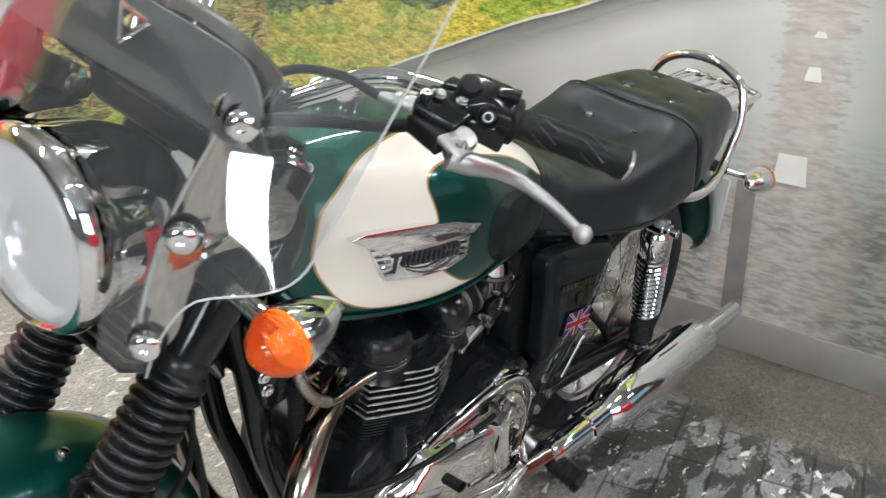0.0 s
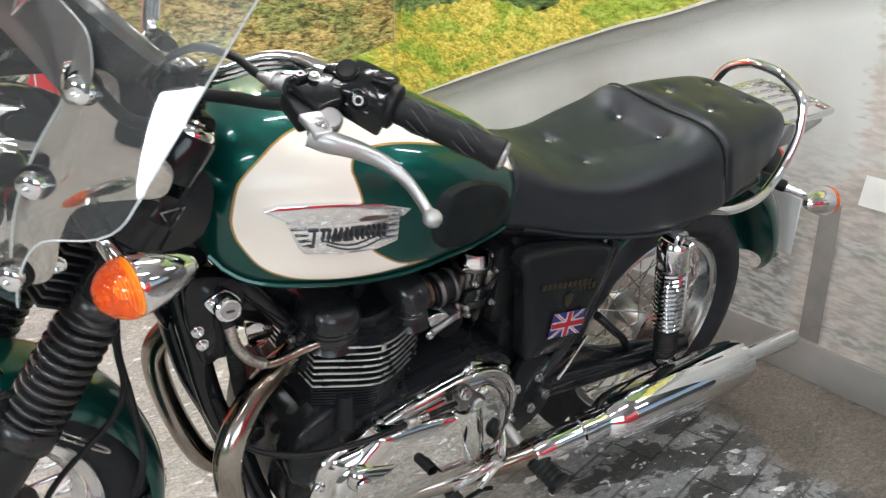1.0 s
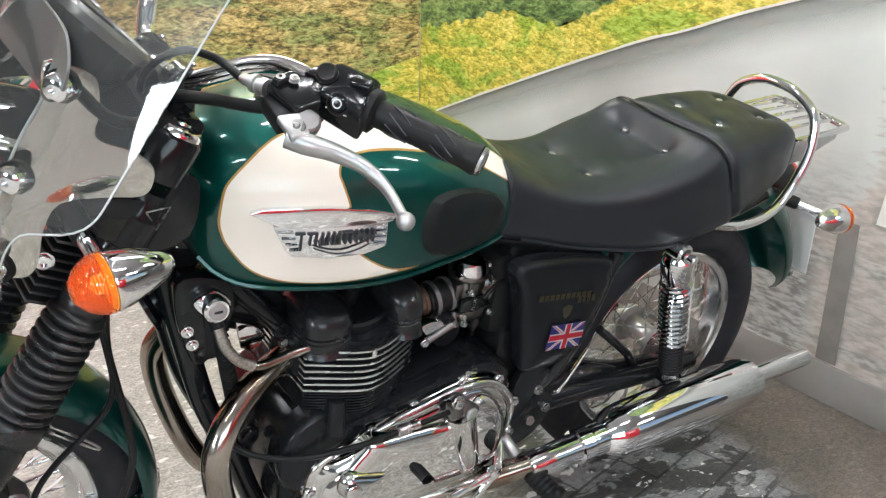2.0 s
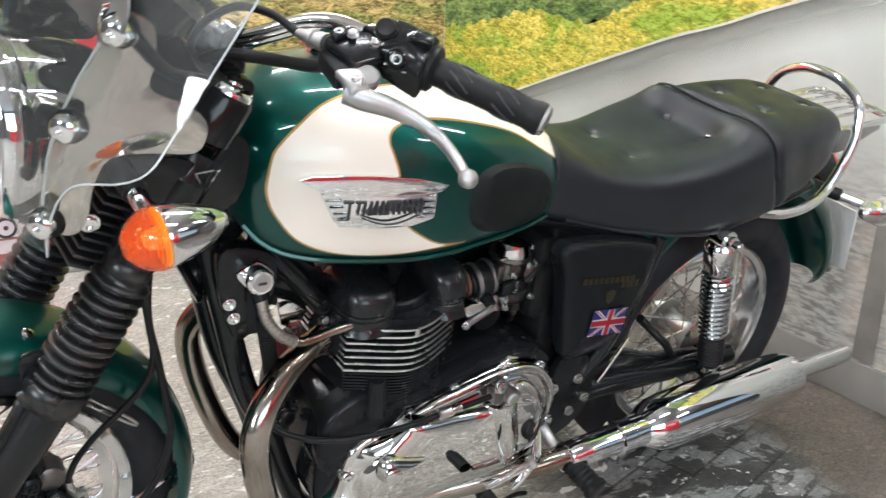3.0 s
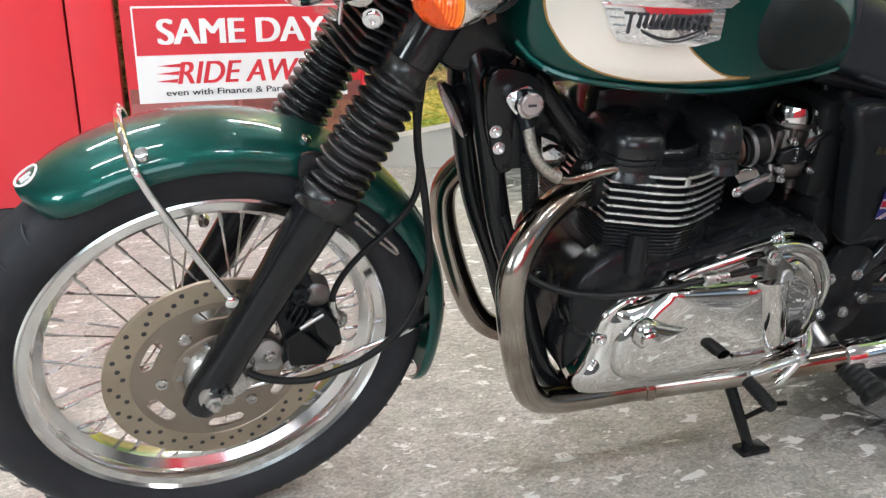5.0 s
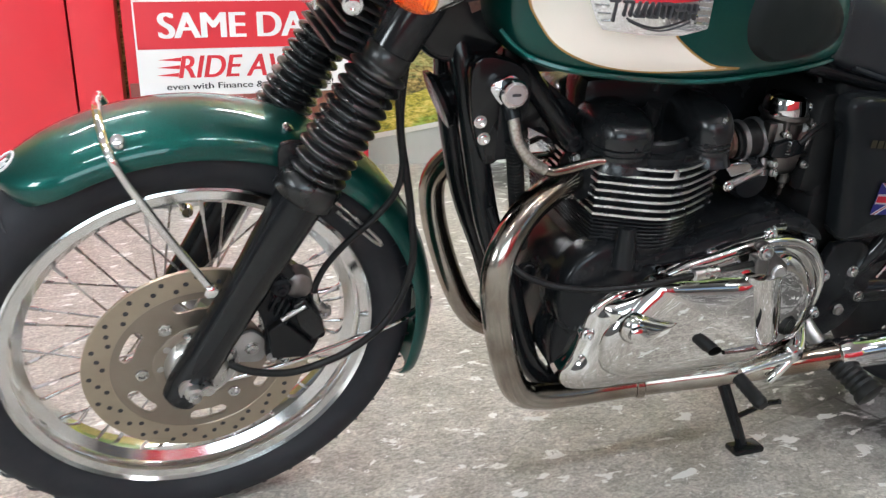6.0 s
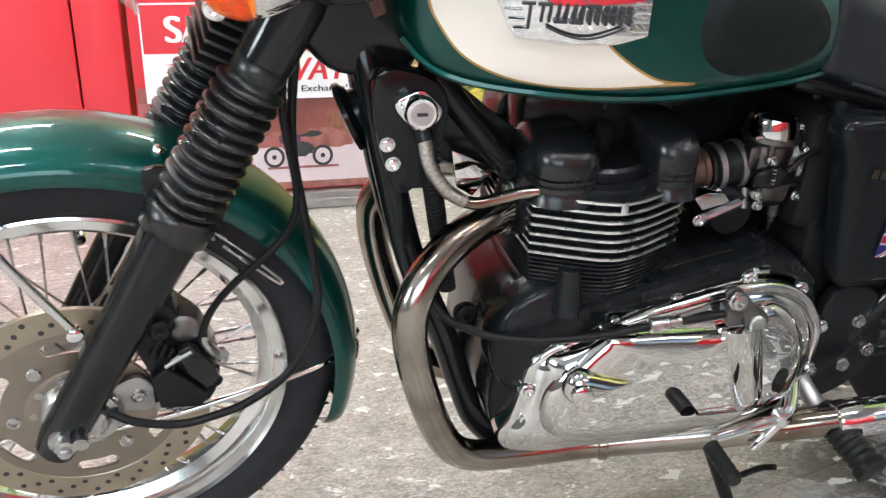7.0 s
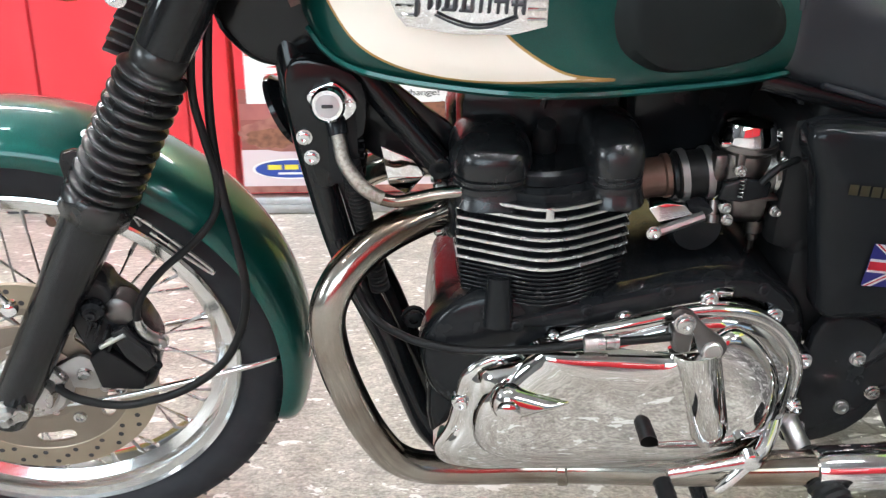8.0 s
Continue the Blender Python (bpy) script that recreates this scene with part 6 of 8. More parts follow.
def housing(sg):
    # local z runs out along the bar, local y up, x across
    m2 = ms if sg < 0 else Matrix.Diagonal((1, -1, 1, 1)) @ ms
    up = (m2.to_3x3().inverted() @ V(-0.25, sg * 0.35, 0.9))
    up = V(up.x, up.y, 0).normalized()
    ac = V(up.y, -up.x, 0)
    q = lambda a, b, c: ac * a + up * b + V(0, 0, c)
    body = [q(a, b, c) for a, b, c in ((-0.026, 0.020, -0.030), (0.024, 0.026, -0.028), (0.027, 0.022, 0.027), (-0.026, 0.024, 0.029), (-0.030, -0.016, -0.024), (0.028, -0.018, -0.024), (0.028, -0.028, 0.027), (-0.030, -0.026, 0.029), (-0.010, 0.031, 0.0), (0.012, 0.031, 0.004))]
    sw = part("switch_housing", hull(body, 0.005, m2), GLOSSBLACK, hb, "black switch housing", MF)
    part("switch_collar", lathe([(0.024, 0.024), (0.0255, 0.028), (0.0255, 0.034), (0.021, 0.037)], m2 @ V(0, 0, 0), m2.to_3x3() @ V(0, 0, 1), 28), PLASTIC, sw, "", MF)
    part("switch_skirt", hull([q(a, b, c) for a, b, c in ((-0.020, -0.005, -0.062), (0.016, -0.005, -0.060), (-0.028, -0.010, -0.020), (0.024, -0.010, -0.020), (-0.018, -0.022, -0.056), (0.012, -0.022, -0.056), (-0.026, -0.030, -0.018), (0.022, -0.030, -0.018))], 0.004, m2), PLASTIC, sw, "", MF)
    fo = m2.to_3x3() @ (ac * -sg * -1 * 0.0 + up)
    side = m2.to_3x3() @ ac
    side = side if side.y * sg > 0 else -side
    tilt = (side * 0.75 + fo * 0.65).normalized()
    at = m2 @ (V(0, 0, 0.0)) + side * 0.024 + fo * 0.016
    part("switch_ring", ring([(0.0125, 0.0), (0.0135, 0.003), (0.0115, 0.005), (0.0105, 0.002)], at, tilt, 28), PLASTIC, sw, "", MF)
    part("switch_button", lathe([(0.0095, 0), (0.0095, 0.004), (0.0075, 0.006), (0, 0.0065)], at, tilt, 20), GLOSSBLACK, sw, "round switch button", MF)
    part("switch_mark", ring([(0.0040, 0.0064), (0.0046, 0.0072), (0.0054, 0.0066)], at, tilt, 20), OFFWHITE, sw, "", MF)
    for k, (a, b) in enumerate(((-0.012, 0.012), (0.010, 0.015))):
        part("switch_mark", box(0, 0, 0, 0.006, 0.002, 0.001, 0.0, 1, axis_matrix(at + tilt * 0.0045 + gd * a * 0.9 - fo * 0.013, tilt)), OFFWHITE, sw, "", MF)
    kn = m2 @ V(0, 0, -0.027) + fo * 0.022
    part("switch_knob", lathe([(0.011, -0.004), (0.0125, 0.002), (0.0125, 0.008), (0.010, 0.011), (0, 0.012)], kn, (fo + side * 0.4).normalized(), 12), PLASTIC, sw, "", MF)
    rb_ = m2 @ V(0, 0, 0.014) + fo * 0.030
    part("switch_rocker", hull([rb_ + gd * a + side * b + fo * c for a in (-0.012, 0.012) for b in (-0.007, 0.006) for c in (-0.004, 0.007 + a * 0.25)], 0.0025), GLOSSBLACK, sw, "", MF)
    for a, b in ((-0.020, 0.010), (0.020, 0.020)):
        part("switch_screw", hexbolt(m2 @ V(0, 0, a) + side * 0.024 + fo * b * 0.3, side, 0.0035, 0.003), STEEL, sw, "", MF)


housing(-1)
housing(1)
# clutch perch, lever and cable
LT = V(0.461, -0.385, 0.689)
perch = part("clutch_perch", hull(slant([(0.388, -0.192, 0.768), (0.418, -0.190, 0.776), (0.446, -0.212, 0.775), (0.436, -0.240, 0.762), (0.404, -0.242, 0.755)], 0.011), 0.003), GLOSSBLACK, hb, "black cast clutch lever perch", MF)
part("perch_rib", hull(slant([(0.396, -0.198, 0.774), (0.420, -0.196, 0.780), (0.424, -0.206, 0.780), (0.398, -0.208, 0.773)], 0.008), 0.002), GLOSSBLACK, perch, "", MF)
part("perch_clamp", hull([V(0.456, -0.204, 0.766) + V(*d) for d in ((-0.018, 0.012, 0.012), (0.006, 0.014, 0.016), (0.010, -0.012, 0.015), (-0.012, -0.016, 0.012), (-0.018, 0.012, -0.016), (0.008, 0.012, -0.017), (0.012, -0.012, -0.018), (-0.012, -0.016, -0.016))], 0.004), GLOSSBLACK, perch, "", MF)
part("lever_fork", hull(slant([(0.382, -0.238, 0.750), (0.408, -0.240, 0.752), (0.408, -0.270, 0.741), (0.386, -0.268, 0.739)], 0.009), 0.003), ALLOY, perch, "", MF)
part("perch_web", hull(slant([(0.386, -0.196, 0.755), (0.432, -0.200, 0.762), (0.436, -0.238, 0.750), (0.384, -0.240, 0.746)], 0.020), 0.003), PLASTIC, perch, "black underside of the perch", MF)
for p in ((0.4176, -0.2086, 0.7735), (0.438, -0.224, 0.769), (0.406, -0.200, 0.772)):
    part("perch_bolt", hexbolt(p, (-0.25, -0.25, 0.9), 0.0050, 0.005), STEEL, perch, "", MF)
part("cable_adjuster", lathe([(0.0100, -0.010), (0.0100, -0.002), (0.0080, -0.001), (0.0080, 0.004), (0.0105, 0.005), (0.0105, 0.010), (0.007, 0.012), (0.0062, 0.024), (0.0045, 0.028)], (0.388, -0.190, 0.7615), (-0.35, 0.90, -0.05), 18), ALLOY, perch, "knurled cable adjuster", MF)
part("adjuster_cap", lathe([(0.0135, -0.006), (0.0145, 0.0), (0.0145, 0.005), (0.012, 0.0075), (0.0, 0.008)], (0.4155, -0.248, 0.741), (-0.25, -0.45, 0.86), 28), ALLOY, perch, "round alloy cap", MF)
part("lever_pivot", join(lathe([(0.011, -0.016), (0.011, 0.0), (0.0095, 0.002), (0.006, 0.002), (0.005, -0.001)], (0.397, -0.256, 0.743), (-0.25, -0.4, 0.88), 20), hexbolt((0.397, -0.256, 0.743), (-0.25, -0.4, 0.88), 0.0045, 0.003)), STEEL, perch, "", MF)
lv = [V(0.390, -0.252, 0.730), V(0.404, -0.266, 0.727), V(0.430, -0.280, 0.721), V(0.452, -0.296, 0.713), V(0.464, -0.312, 0.706), V(0.4675, -0.340, 0.699), LT]
bl = tube(lv, [0.0125, 0.0125, 0.0105, 0.0088, 0.008, 0.0066, 0.0058], 16, 6)
part("clutch_lever", join(bl, lathe([(0, -0.010), (0.006, -0.0085), (0.0098, -0.003), (0.0098, 0.003), (0.006, 0.0085), (0, 0.010)], LT, LT - lv[-2], 20, 3)), ALLOY, hb, "polished ball-ended clutch lever", MF)
part("clutch_cable", tube([(0.378, -0.164, 0.760), (0.366, -0.118, 0.766), (0.345, -0.066, 0.752), (0.322, -0.025, 0.70), (0.335, 0.0, 0.60)], 0.0050, 10, 6), RUBBER, hb, "", MF)
part("wiring_sleeve", tube([(0.430, -0.185, 0.728), (0.405, -0.150, 0.716), (0.372, -0.105, 0.708), (0.335, -0.06, 0.695), (0.32, -0.02, 0.66)], 0.0075, 10, 6), RUBBER, hb, "", MF)
# right end controls in the distance
part("brake_reservoir", lathe([(0.022, 0), (0.024, 0.004), (0.024, 0.026), (0.020, 0.030), (0, 0.031)], (0.425, 0.235, 0.79), (0, 0, 1), 24), PLASTIC, hb, "", MF)
part("brake_lever", tube([(0.405, 0.25, 0.76), (0.42, 0.32, 0.735), (0.46, 0.40, 0.70)], 0.007, 10, 4), ALLOY, hb, "", MF)


def mirror(sg):
    mi = part("mirror_stem", tube([(0.425, sg * 0.215, 0.80), (0.42, sg * 0.22, 0.86), (0.40, sg * 0.26, 0.94), (0.385, sg * 0.30, 1.0)], 0.006, 10, 5), CHROME, hb, "chrome mirror stem", MF)
    return mi


mirror(1)


LENSCORE = mat("yellow_reflector", (1.0, 0.88, 0.35), 0.3, 0.1, bump=0.9, bump_scale=140, vary=0.7, vary_scale=150, grain=(0.9, 0.5, 0.12))


def indicator(at, direction, m, stem_from, parent=bike):
    """Bullet indicator: chrome cone, amber lens, chrome stem. direction: the way the lens looks."""
    ind = new("indicator")
    ind.parent = parent
    ind["label"] = "chrome bullet indicator with an amber lens"
    part("shell", lathe([(0.0, -0.068), (0.008, -0.066), (0.016, -0.055), (0.025, -0.035), (0.0315, -0.012), (0.033, 0.0), (0.032, 0.003)], at, direction, 36, 3), CHROME, ind, "chrome bullet shell", m)
    lens = part("indicator_lens", lathe([(0.0325, 0.002), (0.0332, 0.005), (0.0325, 0.012), (0.030, 0.020), (0.022, 0.032), (0.012, 0.038), (0.0, 0.039), (0.0, 0.036), (0.018, 0.032), (0.027, 0.019), (0.0305, 0.004)], at, direction, 36, 2, cap=False), AMBER, ind, "amber faceted lens", m)
    lens.visible_shadow = False
    part("lens_reflector", lathe([(0.031, 0.0032), (0.012, 0.0045), (0.010, 0.016), (0.006, 0.019), (0, 0.0195)], at, direction, 28), LENSCORE, ind, "yellow reflector and bulb", m)
    for k in range(10):
        r = 0.0316 - 0.0021 * k
        h = 0.010 + 0.003 * k
        rib_ = part("lens_ring", ring([(r, h), (r + 0.0014, h + 0.0012), (r, h + 0.0024), (r - 0.001, h + 0.0012)], at, direction, 40), AMBER, ind, "", m)
        rib_.visible_shadow = False
    part("stem", tube([stem_from, at], 0.0105, 16), CHROME, ind, "chrome stem", m)
    part("stem_grip", tube([stem_from, Vector(stem_from) + (Vector(at) - Vector(stem_from)) * 0.42], 0.014, 16), PLASTIC, ind, "", m)
    return ind


indicator(V(0.205, -0.245, 0.586), (-1, -0.02, -0.12), MF, V(0.205, -0.115, 0.600))
indicator(V(0.205, 0.245, 0.586), (-1, 0.02, -0.12), MF, V(0.205, 0.115, 0.600))

# frame
DOWN = [(0.366, 0.02, 0.765), (0.374, 0.035, 0.72), (0.389, 0.052, 0.64), (0.421, 0.055, 0.50), (0.466, 0.055, 0.385), (0.494, 0.055, 0.30), (0.525, 0.058, 0.225), (0.58, 0.062, 0.20), (0.80, 0.08, 0.21), (0.93, 0.09, 0.26)]
fr = part("frame_tube", tube([(x, -y, z) for x, y, z in DOWN], 0.0185, 18, 5), GLOSSBLACK, bike, "gloss black frame tube")
part("frame_tube", tube(DOWN, 0.0185, 18, 5), GLOSSBLACK, bike, "gloss black frame tube")
part("backbone", tube([(0.45, 0, 0.80), (0.62, 0, 0.76), (0.9, 0, 0.73)], 0.025, 16, 4), GLOSSBLACK, bike)
for sg in (-1, 1):
    part("seat_rail", tube([(0.88, sg * 0.09, 0.725), (1.05, sg * 0.11, 0.69), (1.25, sg * 0.125, 0.672), (1.45, sg * 0.125, 0.68), (1.60, sg * 0.11, 0.70)], 0.013, 12, 4), GLOSSBLACK, bike)
    part("seat_stay", tube([(1.17, sg * 0.13, 0.66), (1.13, sg * 0.135, 0.54), (1.08, sg * 0.13, 0.42), (1.02, sg * 0.11, 0.33)], 0.014, 12, 4), GLOSSBLACK, bike)
    part("swingarm", join(tube([(0.99, sg * 0.10, 0.335), (1.15, sg * 0.115, 0.335), (1.35, sg * 0.125, 0.325), (1.50, sg * 0.125, 0.318)], [0.03, 0.026, 0.022, 0.02], 14, 4), prism(smooth2([(1.05, 0.345), (1.15, 0.40), (1.30, 0.345), (1.30, 0.32), (1.15, 0.325)], 3), sg * 0.12, sg * 0.105, 0.004)), GLOSSBLACK, bike, "black swinging arm")
part("frame_plate", prism(smooth2([(0.99, 0.44), (1.06, 0.43), (1.088, 0.34), (1.05, 0.275), (0.97, 0.26), (0.975, 0.36)], 3), -0.135, -0.115, 0.004), SATIN, bike)
for p in ((1.040, 0.388), (1.069, 0.337), (1.035, 0.315), (0.985, 0.285)):
    part("frame_bolt", hexbolt((p[0], -0.135, p[1]), (0, -1, 0), 0.008, 0.007), STEEL, fr)
# front downtube bracket with two bolts, lock, braided hose
brk = part("lock_bracket", prism(smooth2([(0.374, 0.742), (0.41, 0.745), (0.452, 0.722), (0.452, 0.665), (0.425, 0.640), (0.418, 0.605), (0.394, 0.606), (0.372, 0.685)], 3), -0.083, -0.05, 0.004), GLOSSBLACK, bike, "black bracket with two bolts")
for p in ((0.3863, 0.6624), (0.393, 0.6385)):
    part("bracket_bolt", hexbolt((p[0], -0.083, p[1]), (0, -1, 0), 0.0072, 0.007), CHROME, brk)
lock = part("ignition_lock", join(lathe([(0.0175, -0.03), (0.0175, 0.0), (0.0185, 0.001), (0.0185, 0.010), (0.016, 0.013), (0.0, 0.013)], (0.418, -0.106, 0.708), (-0.05, -1, 0.12), 32), prism(smooth2([(0.393, 0.713), (0.413, 0.724), (0.426, 0.725), (0.446, 0.704), (0.438, 0.687), (0.418, 0.682), (0.401, 0.696)], 3), -0.093, -0.084, 0.002), hexbolt((0.400, -0.093, 0.711), (0, -1, 0), 0.004, 0.003), hexbolt((0.439, -0.093, 0.703), (0, -1, 0), 0.004, 0.003)), CHROME, bike, "chrome ignition lock on a plate")
part("key_slot", box(0.4175, -0.1215, 0.7098, 0.012, 0.003, 0.0035, 0.0008, 1), INK, lock)
part("lock_disc", lathe([(0.0125, 0.0), (0.0125, 0.0018), (0.0, 0.002)], (0.4175, -0.119, 0.7095), (-0.05, -1, 0.12), 28), ALLOY, lock)
BRAID = mat("braided_hose", (0.45, 0.42, 0.37), 0.35, 1.0, vary=0.8, grain=(0.22, 0.2, 0.17), vary_scale=260, bump=0.6, bump_scale=700)
hose = part("braided_hose", tube([(0.424, -0.098, 0.678), (0.4263, -0.102, 0.664), (0.4305, -0.109, 0.643), (0.446, -0.115, 0.6195), (0.459, -0.117, 0.609), (0.4706, -0.118, 0.6025)], 0.0082, 14, 6), BRAID, bike, "braided steel oil hose")
part("hose_pipe", tube([(0.468, -0.118, 0.603), (0.486, -0.118, 0.599), (0.5084, -0.118, 0.6025), (0.5399, -0.118, 0.6086), (0.574, -0.118, 0.6096)], 0.0075, 14, 4), PIPE, hose, "bare metal hose end")
part("banjo_bolt", lathe([(0.0165, -0.016), (0.0165, 0.006), (0.0145, 0.008), (0.0145, 0.0085)], (0.584, -0.110, 0.6085), (0, -1, 0.15), 28), SATIN, hose)
part("banjo_head", hexbolt((0.584, -0.118, 0.6094), (0, -1, 0.15), 0.0105, 0.007), ALLOYDARK, hose, "steel banjo bolt")
part("hose_elbow", tube([(0.418, -0.08, 0.692), (0.422, -0.092, 0.684), (0.4255, -0.10, 0.670)], 0.0115, 12, 3), SATIN, hose)
# ribbed wiring sleeve down the frame
rib = []
for k in range(34):
    rib += [(0.010, 0.005 * k), (0.012, 0.005 * k + 0.0012), (0.012, 0.005 * k + 0.0028), (0.010, 0.005 * k + 0.004)]
part("ribbed_sleeve", lathe(rib, (0.463, -0.085, 0.468), (-0.17, -0.02, 1), 16), RUBBER, bike, "ribbed black sleeve")
part("head_stay", tube([(0.445, -0.05, 0.73), (0.533, -0.06, 0.622)], 0.016, 14), GLOSSBLACK, bike)
part("stay_bolt", hexbolt((0.536, -0.064, 0.618), (0, -1, 0.1), 0.0125, 0.012), SATIN, bike)
# horn, behind
part("horn", lathe([(0.012, -0.045), (0.028, -0.030), (0.030, -0.012), (0.042, -0.004), (0.043, 0.002), (0.034, 0.004), (0, 0.002)], (0.353, 0.0, 0.666), (-0.91, 0.05, -0.41), 40), GLOSSBLACK, bike, "round black horn")
part("frame_neck", prism(smooth2([(0.288, 0.86), (0.292, 0.785), (0.310, 0.752), (0.340, 0.730), (0.39, 0.728), (0.43, 0.75), (0.44, 0.85), (0.36, 0.89)], 3), -0.042, 0.042, 0.012, 3), GLOSSBLACK, bike, "black frame neck")
# engine
case_poly = [(0.525, 0.40), (0.545, 0.445), (0.60, 0.470), (0.70, 0.480), (0.80, 0.495), (0.90, 0.50), (0.965, 0.455), (0.975, 0.38), (0.95, 0.30), (0.88, 0.255), (0.72, 0.235), (0.58, 0.235), (0.52, 0.28)]
crank = part("crankcase", prism(smooth2(case_poly, 4), -0.125, 0.125, 0.012, 3), CASEBLACK, bike, "satin black crankcase")
part("case_bulge", lathe([(0.0, 0.022), (0.05, 0.020), (0.082, 0.012), (0.090, 0.0), (0.092, -0.03)], (0.60, -0.125, 0.40), (0, -1, 0), 40, 3), CASEBLACK, crank)
part("case_shelf", prism(smooth2([(0.60, 0.455), (0.70, 0.478), (0.84, 0.508), (0.91, 0.500), (0.945, 0.46), (0.88, 0.485), (0.80, 0.475), (0.70, 0.45)], 3), -0.150, -0.11, 0.006), CASEBLACK, crank)
for p in ((0.62, 0.455), (0.70, 0.472), (0.79, 0.497), (0.90, 0.497)):
    part("case_bolt", hexbolt((p[0], -0.150, p[1]), (0, -1, 0.2), 0.007, 0.006), SATIN, crank)
part("engine_mount_bolt", hexbolt((0.502, -0.034, 0.3965), (0, -1, 0), 0.013, 0.012), SATIN, crank)


def cyl_plan(grow=0.0, n=8):
    """Plan of the cylinder block: bowed out to a blunt point on each flank."""
    base = [(0.552, -0.120), (0.60, -0.1425), (0.618, -0.1503), (0.632, -0.1553), (0.642, -0.1575), (0.650, -0.1582), (0.658, -0.1575), (0.668, -0.1555), (0.682, -0.1513), (0.70, -0.1430), (0.748, -0.118), (0.75, 0.0), (0.745, 0.128), (0.664, 0.158), (0.65, 0.162), (0.636, 0.160), (0.552, 0.118), (0.548, 0.0)]
    return [(0.648 + (x - 0.648) * (1 + grow), y * (1 + grow)) for x, y in base]


def plan_slab(plan, z0, z1, r=0.0):
    bm = bmesh.new()
    a = [bm.verts.new((x, y, z0)) for x, y in plan]
    b = [bm.verts.new((x, y, z1)) for x, y in plan]
    bm.faces.new(a)
    bm.faces.new(b[::-1])
    for i in range(len(plan)):
        j = (i + 1) % len(plan)
        bm.faces.new((a[i], b[i], b[j], a[j]))
    bmesh.ops.recalc_face_normals(bm, faces=bm.faces)
    if r:
        bevel(bm, r, 1, 50)
    return bm


barrel = part("cylinder_block", plan_slab(cyl_plan(-0.09), 0.44, 0.615), SATIN, bike, "finned black cylinder block with polished fin edges")
for k in range(7):
    z = 0.531 + 0.0122 * k
    f = part("fin", plan_slab(cyl_plan(-0.012), z - 0.0022, z + 0.0022, 0.001), SATIN, barrel, "black fin")
    part("fin_edge", plan_slab(cyl_plan(-0.004), z - 0.0016, z + 0.0016), FINEDGE, f, "polished fin edge")
for k in range(8):
    z = 0.478 + 0.0062 * k
    part("fin", plan_slab(cyl_plan(-0.03 - 0.006 * (7 - k)), z - 0.0013, z + 0.0013, 0.0006), SATIN, barrel, "black fin")
part("barrel_lug", tube([(0.60, -0.145, 0.455), (0.60, -0.14, 0.515)], [0.018, 0.014], 14), SATIN, barrel)
part("fin_notch", box(0.650, -0.1575, 0.600, 0.009, 0.004, 0.014, 0.001), FINEDGE, barrel)
# head and cam covers
head = part("cylinder_head", plan_slab(cyl_plan(-0.22), 0.612, 0.632, 0.004), SATIN, bike, "satin black cylinder head")


def cam_dome(x, w, top, sg=-1):
    """A soft black dome with two turned lines above a flared foot."""
    rings = []
    for k in range(49):
        t = k / 48
        z = 0.596 + (top - 0.596) * t
        s = 1.0 if z < 0.636 else max(0.03, 1 - ((z - 0.636) / (top - 0.636)) ** 2.6) ** 0.4
        s *= 1 - 0.035 * (0.619 < z < 0.6215) - 0.035 * (0.626 < z < 0.6285) + 0.10 * max(0, 1 - (z - 0.596) / 0.018) ** 1.5
        ring_ = []
        for i in range(40):
            a = 2 * math.pi * i / 40
            q = (abs(math.cos(a)) ** 2.9 + abs(math.sin(a)) ** 2.9) ** (-1 / 2.9)
            ring_.append(V(x + w * s * q * math.cos(a), sg * (0.064 + 0.074 * s * q * math.sin(a) * (1 if math.sin(a) > 0 else 0.75)), z))
        rings.append(ring_)
    return loft(rings)


for sg in (-1, 1):
    part("cam_cover", cam_dome(0.592, 0.046, 0.675, sg), CAMBLACK, head, "domed satin black cam cover", sharp=30)
    part("cam_cover", cam_dome(0.727, 0.035, 0.682, sg), CAMBLACK, head, "domed satin black cam cover", sharp=30)
    part("plug_tower", lathe([(0.014, -0.03), (0.014, 0.004), (0.011, 0.01), (0.011, 0.02), (0, 0.021)], (0.655, sg * 0.060, 0.650), (0, sg * 0.4, 1), 18), RUBBER, head)
part("head_bridge", box(0.652, 0.0, 0.650, 0.19, 0.075, 0.10, 0.020), SATIN, head)

# chrome side cover
COV = [(0.524, 0.277), (0.540, 0.311), (0.549, 0.350), (0.559, 0.387), (0.587, 0.412), (0.625, 0.421), (0.655, 0.436), (0.691, 0.452), (0.746, 0.465), (0.795, 0.477), (0.843, 0.484), (0.888, 0.477), (0.926, 0.456), (0.955, 0.421), (0.968, 0.390), (0.970, 0.345), (0.964, 0.309), (0.948, 0.273), (0.920, 0.252), (0.867, 0.242), (0.788, 0.236), (0.701, 0.236), (0.625, 0.240), (0.573, 0.243), (0.536, 0.252)]


def dished(poly, layers):
    """Rings of one outline, shrunk about its middle and set out in y: (scale, y)."""
    cx, cz = sum(p[0] for p in poly) / len(poly), sum(p[1] for p in poly) / len(poly)
    out = []
    for inset, y in layers:
        r = []
        for i, (x, z) in enumerate(poly):
            d = V(x - cx, 0, z - cz)
            l = d.length
            f = max(0.02, (l - inset) / l)
            r.append(V(cx + d.x * f, y, cz + d.z * f))
        out.append(r)
    return loft(out)


